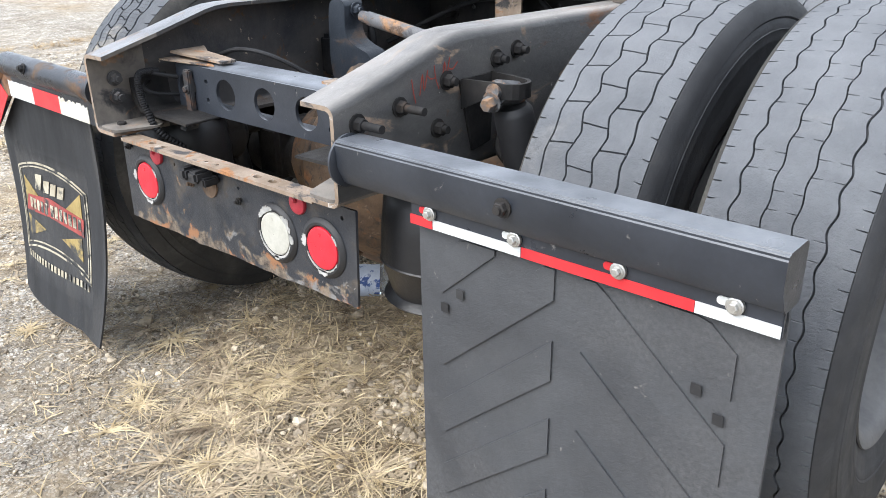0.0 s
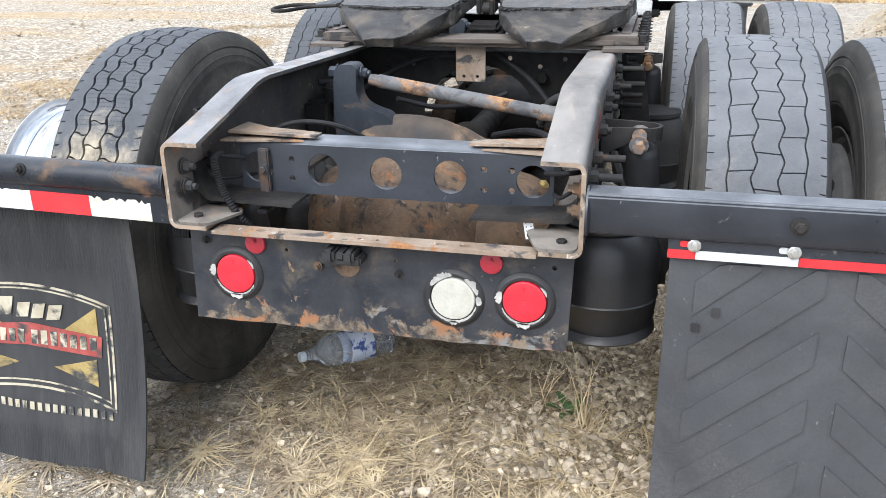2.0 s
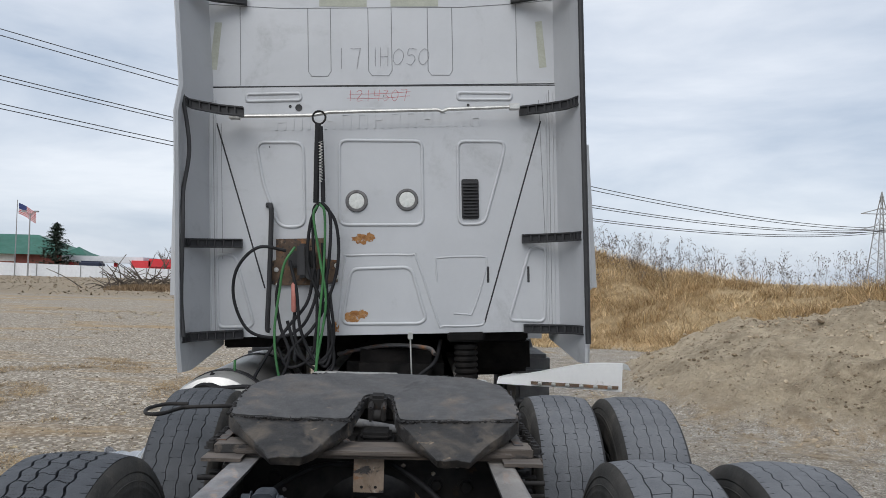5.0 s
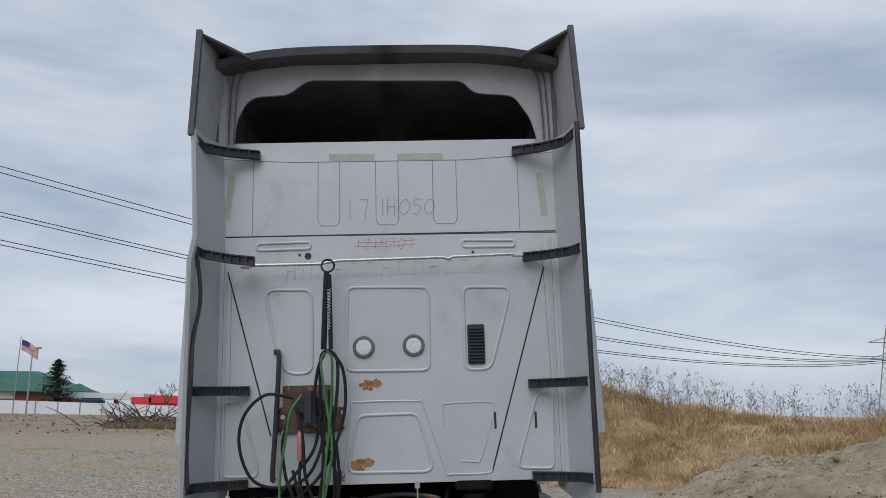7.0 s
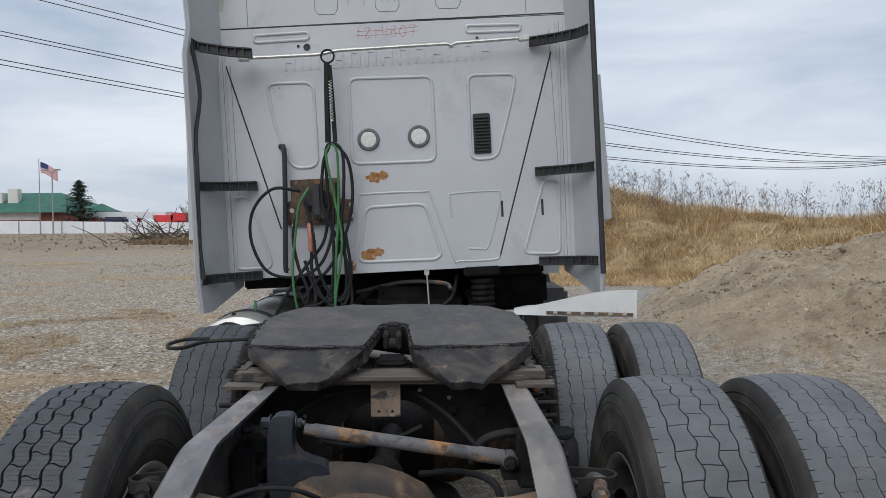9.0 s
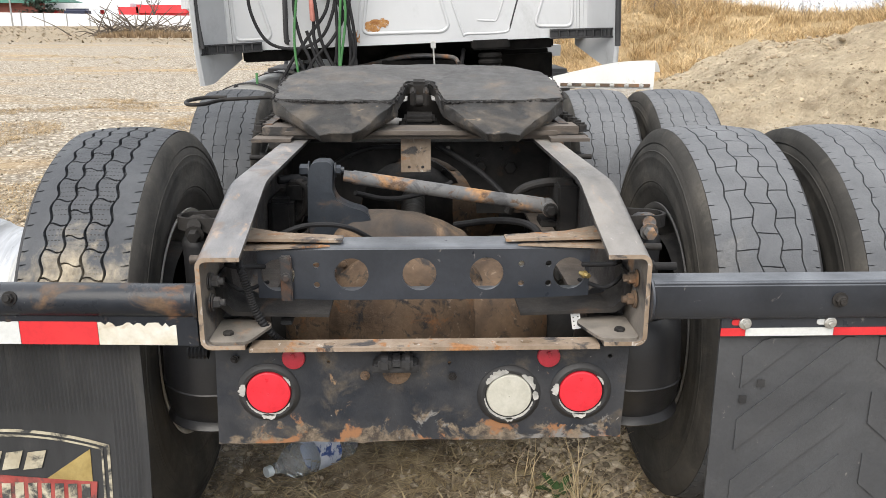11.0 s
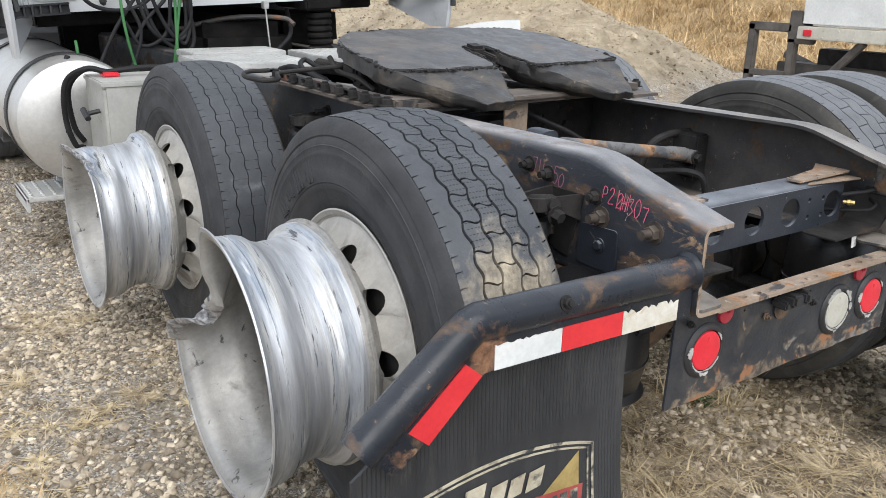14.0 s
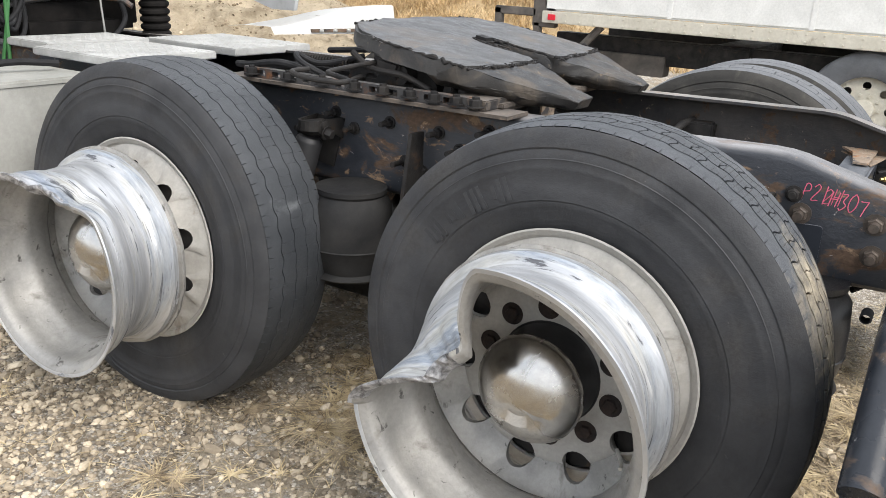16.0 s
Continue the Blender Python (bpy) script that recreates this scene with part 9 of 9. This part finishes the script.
mt.links.new(mixc(mt, 1.0, old, ramp(mt, ge.outputs["Random Per Island"], 0.0, 1.0, (0.55, 0.53, 0.50, 1), (1.3, 1.3, 1.3, 1)), "MULTIPLY"), mt.nodes["Principled BSDF"].inputs["Base Color"])


def stones(rows, name, label, mat=None, rough=False):
    """Angular pebbles in one mesh; rows: place, size, seed angle."""
    phi = (1 + 5 ** 0.5) / 2
    ico = np.array([(-1, phi, 0), (1, phi, 0), (-1, -phi, 0), (1, -phi, 0), (0, -1, phi), (0, 1, phi), (0, -1, -phi), (0, 1, -phi), (phi, 0, -1), (phi, 0, 1), (-phi, 0, -1), (-phi, 0, 1)]) / 1.9
    tri = ((0, 11, 5), (0, 5, 1), (0, 1, 7), (0, 7, 10), (0, 10, 11), (1, 5, 9), (5, 11, 4), (11, 10, 2), (10, 7, 6), (7, 1, 8), (3, 9, 4), (3, 4, 2), (3, 2, 6), (3, 6, 8), (3, 8, 9), (4, 9, 5), (2, 4, 11), (6, 2, 10), (8, 6, 7), (9, 8, 1))
    if rough:
        ico = np.array([(1, 0, 0), (-1, 0, 0), (0, 1, 0), (0, -1, 0), (0, 0, 1), (0, 0, -1)]) * 0.95
        tri = ((0, 2, 4), (2, 1, 4), (1, 3, 4), (3, 0, 4), (2, 0, 5), (1, 2, 5), (3, 1, 5), (0, 3, 5))
    g = np.random.RandomState(5)
    vs, fs = [], []
    for x, y, z, s in rows:
        m = Euler(g.uniform(0, 6.28, 3)).to_matrix()
        sc = s * g.uniform(0.55, 1.15, 3)
        pts = (ico * g.uniform(0.75, 1.15, (len(ico), 1)) * sc) @ np.array(m).T
        pts[:, 2] = pts[:, 2] * 0.75 + z + s * 0.22
        pts[:, 0] += x
        pts[:, 1] += y
        b = len(vs)
        vs += pts.tolist()
        fs += [(a + b, c + b, d + b) for a, c, d in tri]
    me = bpy.data.meshes.new(name)
    me.from_pydata(vs, [], fs)
    me.materials.append(mat or M_STONE)
    return tagged(new(name, me), label, "gravel", kind="stuff")


g = random.Random(77)
rows = []
for k in range(52000):
    u = g.random()
    if u < 0.50:
        x, y = g.uniform(-3.6, -0.2), g.uniform(0.6, 5.5)
    elif u < 0.66:
        x, y = g.uniform(0.05, 1.6), g.uniform(0.25, 2.2)
    elif u < 0.80:
        x, y = g.uniform(-2.2, 1.3), g.uniform(-1.2, 1.0)
    else:
        x, y = g.uniform(-6.0, -1.0), g.uniform(1.0, 10.0)
    dens = 0.5 + 0.5 * noise.noise(Vector((x * 1.6, y * 1.6, 11)))
    if g.random() > dens * 1.3:
        continue
    s = 0.0055 + 0.014 * g.random() ** 2 + (0.013 if g.random() < 0.06 else 0)
    if u >= 0.66 and u < 0.80:
        s *= 0.6
    elif x < -1.1:
        s *= 0.8
    rows.append((x, y, height(x, y), s))
for k in range(14000):
    y = 4 + 26 * g.random() ** 1.6
    x = -1.2 - g.random() * (4 + 0.55 * y) if k % 5 else g.uniform(1.8, 4.5)
    if x > 0 and y > 9:
        continue
    if noise.noise(Vector((x * 0.35, y * 0.35, 44))) > -0.25:
        rows.append((x, y, height(x, y), (0.008 + 0.015 * g.random() ** 2) * (0.55 + 0.03 * y)))
for k in range(30000):
    x, y = -0.75 - 1.35 * g.random() ** 1.3, g.uniform(0.85, 3.3)
    if g.random() < 0.62 + 0.9 * noise.noise(Vector((x * 1.3, y * 1.3, 17))):
        rows.append((x, y, height(x, y) - 0.002, 0.0035 + 0.012 * g.random() ** 3.2))
for k in range(5600):
    x, y = g.gauss(0.58, 0.27), g.gauss(0.66, 0.27)
    if not (abs(x) > 0.60 and abs(y - 0.645) < 0.22) and noise.noise(Vector((x * 3.5, y * 3.5, 81))) > -0.15:
        rows.append((x, y, height(x, y) + g.uniform(0.0, 0.009), 0.0045 + 0.014 * g.random() ** 2.2))
stones(rows, "gravel", "loose pale angular gravel on the yard")
rows = []
for k in range(26000):
    x, y = g.gauss(-0.35, 0.95), g.gauss(-0.05, 0.55)
    if -2.4 < x < 1.3 and -1.2 < y < 1.0 and g.random() < 0.75 + 0.5 * noise.noise(Vector((x * 2, y * 2, 51))):
        rows.append((x, y, height(x, y) - 0.001, 0.0022 + 0.0042 * g.random() ** 2))
stones(rows, "grit", "fine pale grit on the packed dirt", rough=True)
rows = []
for k in range(9000):
    a, d = g.uniform(0, 2 * math.pi), g.random() ** 0.6
    x, y = 6.2 + 3.9 * d * math.cos(a), 9.6 + 3.8 * d * math.sin(a)
    rows.append((x, y, height(x, y), 0.005 + 0.022 * g.random() ** 3 + (0.04 * g.random() if g.random() < 0.010 else 0)))
for k in range(15):
    a, d = g.uniform(2.4, 5.6), g.uniform(0.15, 0.85)
    cx_, cy_ = 6.2 + 3.3 * d * math.cos(a), 9.6 + 3.6 * d * math.sin(a)
    for j in range(g.randint(3, 16)):
        x, y = cx_ + g.gauss(0, 0.16), cy_ + g.gauss(0, 0.10)
        rows.append((x, y, height(x, y) + 0.004, 0.014 + 0.045 * g.random() ** 3))
for k in range(500):
    x, y = g.uniform(1.6, 6), g.uniform(2.5, 9)
    rows.append((x, y, height(x, y), g.uniform(0.006, 0.018)))
stones(rows, "clods", "clods and stones on the spoil heap", M_CLOD)
single = [(-0.715, 0.175, 0.028), (-0.80, 0.20, 0.02), (-0.66, 0.12, 0.016), (0.40, 0.40, 0.022), (0.52, 0.30, 0.02), (0.20, 0.62, 0.02)]
for x, y, s in single:
    ob = stones([(x, y, height(x, y), s)], "stone", "fist-sized pale stone on the dirt")
    ob["kind"] = ""
    del ob["kind"]
    tagged(ob, category="stone", group="loose stones")

M_STRAW = surf("dry_straw", (0.38, 0.285, 0.155), (0.72, 0.59, 0.375), 16, 60, 0.8, bump=0)
M_STRAWDARK = surf("grey_brown_dead_grass", (0.14, 0.10, 0.062), (0.56, 0.45, 0.305), 16, 60, 0.85, bump=0)
spec, spec2 = [], []


def lying(x, y, ln, out):
    a = g.uniform(0, 2 * math.pi)
    out.append((Vector((x, y, height(x, y) + 0.003)), Vector((math.cos(a) * ln, math.sin(a) * ln, g.uniform(0.0, 0.025))), g.uniform(0.0009, 0.0025), g.uniform(0, 0.012)))


for k in range(11000):
    x, y = g.gauss(0.30, 0.55), g.gauss(0.45, 0.55)
    if abs(x) > 1.6 or not -0.6 < y < 2.4:
        continue
    if g.random() < 0.55 + 0.5 * noise.noise(Vector((x * 2.2, y * 2.2, 21))):
        lying(x, y, g.uniform(0.03, 0.13), spec if g.random() < 0.45 else spec2)
for k in range(30000):
    x, y = g.uniform(-4.5, 1.6), g.uniform(-1.2, 6.5)
    if noise.noise(Vector((x * 0.9, y * 0.9, 33))) > 0.12:
        lying(x, y, g.uniform(0.03, 0.12), spec if g.random() < 0.5 else spec2)


def tuft(x, y, n, ln, flat, out, wide=1.0):
    for _ in range(n):
        a = g.uniform(0, 2 * math.pi)
        l_ = ln * g.uniform(0.5, 1.1)
        out.append((Vector((x + g.gauss(0, ln * 0.07), y + g.gauss(0, ln * 0.07), height(x, y) + 0.002)), Vector((math.cos(a) * l_, math.sin(a) * l_, l_ * g.uniform(0.05, flat))), wide * g.uniform(0.0009, 0.0023), l_ * g.uniform(0.05, 0.25)))


for x, y, n, ln in ((-0.326, -0.076, 70, 0.12), (0.037, -0.111, 80, 0.12), (-0.12, 0.255, 90, 0.16), (-0.413, -0.023, 50, 0.10), (0.05, 0.36, 60, 0.13), (0.28, 0.35, 70, 0.12), (-0.30, 0.42, 60, 0.11), (-0.02, 0.62, 60, 0.12), (-0.75, 0.45, 40, 0.09)):
    tuft(x, y, n, ln, 0.35, spec)
for k in range(150):
    x, y = 0.20 + g.gauss(0, 0.42), 0.40 + g.gauss(0, 0.42)
    if -0.25 < y < 1.6 and abs(x) < 1.15 and not (abs(x) > 0.60 and abs(y - 0.645) < 0.30):
        tuft(x, y, g.randint(22, 48), g.uniform(0.08, 0.17), 0.22, spec if g.random() < 0.4 else spec2, 1.6)
for k in range(150):
    x, y = g.uniform(-5, -0.9), g.uniform(0.8, 8)
    if noise.noise(Vector((x * 0.9, y * 0.9, 33))) > 0.0 and math.hypot((x + 0.95) / 0.5, min(abs(y - 0.65), abs(y - 2.0)) / 0.6) > 1:
        tuft(x, y, g.randint(25, 60), g.uniform(0.06, 0.15), 0.6, spec if g.random() < 0.6 else spec2)
for k in range(900):
    x, y = g.uniform(-18, -2), g.uniform(4, 32)
    if noise.noise(Vector((x * 0.25, y * 0.4, 33))) > 0.16:
        tuft(x, y, 22, g.uniform(0.10, 0.26), 0.6, spec if g.random() < 0.5 else spec2, 3.0)
for k in range(70):
    cx_, cy_ = g.uniform(-3.4, -1.15), g.uniform(-0.2, 4.2)
    if noise.noise(Vector((cx_ * 1.1, cy_ * 1.1, 91))) < 0.02 or math.hypot((cx_ + 1.0) / 0.35, min(abs(cy_ - 0.65), abs(cy_ - 2.0)) / 0.5) < 1:
        continue
    for j in range(g.randint(4, 12)):
        x, y = cx_ + g.gauss(0, 0.11), cy_ + g.gauss(0, 0.09)
        tuft(x, y, g.randint(14, 30), g.uniform(0.05, 0.12), 0.3, spec if g.random() < 0.5 else spec2, 1.3)
for k in range(60):
    tuft(g.uniform(-0.85, -0.25), g.uniform(1.0, 1.7), g.randint(30, 60), g.uniform(0.08, 0.2), 0.25, spec if g.random() < 0.5 else spec2, 1.5)
for cx_, cy_ in ((-1.55, 1.22), (-1.75, 1.9), (-1.2, 1.55), (-1.35, 2.45), (-1.9, 2.7)):
    for k in range(9):
        tuft(cx_ + g.gauss(0, 0.10), cy_ + g.gauss(0, 0.08), g.randint(25, 45), g.uniform(0.05, 0.12), 0.3, spec if g.random() < 0.6 else spec2, 1.4)
for k in range(9):
    a = g.uniform(0, 2 * math.pi)
    spec.append((Vector((0.44 + g.gauss(0, 0.012), 0.50 + g.gauss(0, 0.012), 0.0)), Vector((math.cos(a) * 0.09 + g.gauss(0, 0.03), math.sin(a) * 0.09, g.uniform(0.20, 0.36))), 0.0024, 0.03))
for k in range(26):
    tuft(0.44 + g.gauss(0, 0.03), 0.49 + g.gauss(0, 0.03), 4, g.uniform(0.10, 0.20), 0.8, spec, 1.5)
for k in range(2000):
    x, y = g.gauss(0.10, 0.42), g.gauss(0.28, 0.28)
    if y > -0.25 and noise.noise(Vector((x * 3.0, y * 3.0, 61))) > -0.15:
        lying(x, y, g.uniform(0.05, 0.17), spec if g.random() < 0.3 else spec2)
for k in range(44):
    x, y = 0.30 + g.gauss(0, 0.05), 0.60 + g.gauss(0, 0.06)
    l_ = g.uniform(0.15, 0.30)
    spec.append((Vector((0.30 + (x - 0.30) * 0.4, y, 0.0)), Vector((g.gauss(0, 0.13), g.uniform(-0.22, 0.10), l_ * g.uniform(0.3, 1.0))), 0.0024, 0.04))
for k in range(5200):
    x, y = g.gauss(0.25, 0.48), g.gauss(0.55, 0.38)
    if abs(x) > 1.3 or not 0.08 < y < 1.6 or g.random() > (0.45 if x < 0.15 else 0.12) + 0.9 * noise.noise(Vector((x * 3.0, y * 3.0, 61))):
        continue
    a, l_, z = g.gauss(0.3, 1.1) + math.pi * g.randint(0, 1), g.uniform(0.03, 0.14), height(x, y)
    (spec if g.random() < 0.35 else spec2).append((Vector((x, y, z + g.uniform(0.004, 0.032))), Vector((math.cos(a) * l_, math.sin(a) * l_, g.uniform(-0.008, 0.04))), g.uniform(0.0012, 0.0032), g.uniform(0, 0.022)))
blades(spec, "straw", M_STRAW, "pale dry straw and grass tufts on the dirt", "straw")
blades(spec2, "dead_grass", M_STRAWDARK, "matted grey-brown dead grass", "dead grass")
weed = thing("green_weed", "small green broad-leaved weed in the gravel", "weed", Matrix.Translation((0.385, 0.57, 0.0)))
M_LEAF = surf("green_weed_leaf", (0.045, 0.10, 0.03), (0.08, 0.15, 0.05), 20, 90, 0.6, bump=0)
for k in range(14):
    a = 2 * math.pi * k / 14 + g.uniform(-0.2, 0.2)
    bm = bm_new()
    l_ = g.uniform(0.04, 0.075)
    sec = [(0, 0.002), (0.3, 0.008), (0.6, 0.011), (0.85, 0.007), (1.0, 0.001)]
    L_, R_ = [], []
    for u, w in sec:
        c = Vector((math.cos(a), math.sin(a), 0)) * l_ * u + Vector((0, 0, 0.012 + 0.05 * u * (1 - u) + 0.02 * (k % 3) * u))
        sd = Vector((-math.sin(a), math.cos(a), 0)) * w
        L_.append(bm.verts.new(c - sd))
        R_.append(bm.verts.new(c + sd))
    for i in range(4):
        bm.faces.new((L_[i], L_[i + 1], R_[i + 1], R_[i]))
    part("leaf", bm, M_LEAF, weed)

# the grassy bank and the weeds on its crest
M_BANK = surf("golden_dead_bank_grass", (0.56, 0.405, 0.215), (0.90, 0.72, 0.45), 1.3, 12, 0.85, bump=0)
mt = M_BANK.node_tree
ge = mt.nodes.new("ShaderNodeNewGeometry")
old = mt.nodes["Principled BSDF"].inputs["Base Color"].links[0].from_socket
tint = mixc(mt, 1.0, old, ramp(mt, ge.outputs["Random Per Island"], 0.0, 1.0, (0.46, 0.41, 0.35, 1), (1.2, 1.2, 1.2, 1)), "MULTIPLY")
mt.links.new(tint, mt.nodes["Principled BSDF"].inputs["Base Color"])
thin = mt.nodes.new("ShaderNodeBsdfTranslucent")
mt.links.new(tint, thin.inputs["Color"])
both = nd(mt, "ShaderNodeMixShader", Fac=0.35)
mt.links.new(mt.nodes["Principled BSDF"].outputs[0], both.inputs[1])
mt.links.new(thin.outputs[0], both.inputs[2])
mt.links.new(both.outputs[0], mt.nodes["Material Output"].inputs["Surface"])
spec = []
for k in range(17000):
    x, y = 3.0 + 18 * g.random() ** 1.3, g.uniform(4, 25)
    foot = bank_foot(x, y) + 0.5 * noise.noise(Vector((x * 0.6, y * 0.3, 3)))
    if foot < -0.4 or foot > 7.5:
        continue
    size = g.uniform(0.20, 0.66) * (0.85 + 1.2 * noise.noise(Vector((x * 0.7, y * 0.7, 8))))
    z = height(x, y) - 0.03
    lean_x, lean_y = 0.6 * noise.noise(Vector((x * 0.8, y * 0.8, 28))), 0.6 * noise.noise(Vector((x * 0.8, y * 0.8, 38)))
    for j in range(13):
        a = g.uniform(0, 2 * math.pi)
        l_ = size * g.uniform(0.5, 1.2)
        out = g.uniform(0.2, 1.1)
        spec.append((Vector((x + g.gauss(0, 0.10), y + g.gauss(0, 0.10), z)), Vector(((math.cos(a) * out + lean_x) * l_, (math.sin(a) * out + lean_y) * l_, l_)), g.uniform(0.005, 0.014), l_ * g.uniform(0.3, 1.0)))
blades(spec, "bank_grass", M_BANK, "golden dead grass covering the bank", "dead grass", cuts=3)
M_WEED = surf("grey_dead_weed_stalk", (0.17, 0.145, 0.125), (0.30, 0.265, 0.235), 3, 30, 0.9, bump=0)
spec = []
for k in range(300):
    x = 3.6 + 11 * (k / 300) ** 1.15 + g.uniform(-0.3, 0.3)
    y = min(22.2, 28.5 - 1.9 * (x - 5)) + g.uniform(-1.6, 1.6)
    z = height(x, y)
    h = g.uniform(0.35, 1.25) * (1 - 0.2 * k / 300)
    top = Vector((x + g.gauss(0, 0.12), y, z + h))
    spec.append((Vector((x, y, z)), top - Vector((x, y, z)), 0.007, 0))
    for j in range(15):
        u = g.uniform(0.35, 1.0)
        p = Vector((x, y, z)).lerp(top, u)
        d = Vector((g.uniform(-1, 1), g.uniform(-1, 1), g.uniform(0.2, 1.0))) * 0.22 * (1.25 - u * 0.8)
        spec.append((p, d, 0.0035, 0))
        for i in range(3):
            spec.append((p + d * g.uniform(0.5, 1.0), Vector((g.uniform(-1, 1), g.uniform(-1, 1), g.uniform(-0.5, 1))) * 0.05, 0.013, 0.01))
M_BRUSH = surf("brown_dead_brush", (0.16, 0.105, 0.06), (0.34, 0.24, 0.14), 3, 30, 0.9, bump=0)
thick = []
for k in range(2600):
    x, y = g.uniform(-21, -3.5), g.uniform(55, 61)
    z, h = height(x, y), g.uniform(0.25, 0.7) + 0.3 * noise.noise(Vector((x * 0.4, y * 0.2, 4)))
    for j in range(9):
        a, l_ = g.uniform(0, 2 * math.pi), h * g.uniform(0.6, 1.1)
        lean = g.uniform(0.1, 0.5)
        thick.append((Vector((x + g.gauss(0, 0.15), y + g.gauss(0, 0.15), z - 0.03)), Vector((math.cos(a) * l_ * lean, math.sin(a) * l_ * lean, l_)), g.uniform(0.015, 0.04), l_ * g.uniform(0.1, 0.4)))
blades(thick, "dry_brush", M_BRUSH, "brown dead brush thicket at the far yard edge", "dead brush", cuts=2)
mats = []
for k in range(6000):
    x, y = g.uniform(-6.5, -1.6), g.uniform(1.2, 13)
    if noise.noise(Vector((x * 0.9, y * 0.55, 71))) < 0.10:
        continue
    z = height(x, y) + 0.003
    for j in range(12):
        a, l_ = g.uniform(0, 2 * math.pi), g.uniform(0.04, 0.12)
        mats.append((Vector((x + g.gauss(0, 0.05), y + g.gauss(0, 0.05), z)), Vector((math.cos(a) * l_, math.sin(a) * l_, l_ * g.uniform(0.12, 0.7))), g.uniform(0.002, 0.0045), l_ * 0.2))
blades(mats, "dead_grass_mats", surf("tan_brown_dead_grass", (0.24, 0.155, 0.075), (0.56, 0.42, 0.24), 9, 60, 0.85, bump=0), "low tan dead grass mats in the gravel", "dead grass", cuts=2)
blades(spec, "tall_weeds", M_WEED, "tall dry seed-headed weeds along the bank crest", "weeds")
# rough grass on the far field
spec = []
for k in range(6000):
    x, y = g.uniform(-62, -6), g.uniform(44, 108)
    spec.append((Vector((x, y, height(x, y))), Vector((g.gauss(0, 0.3), g.gauss(0, 0.3), g.uniform(0.06, 0.22))), g.uniform(0.03, 0.09), 0.05))
blades(spec, "field_grass", M_STRAWDARK, "rough brown grass on the far field", "dead grass")
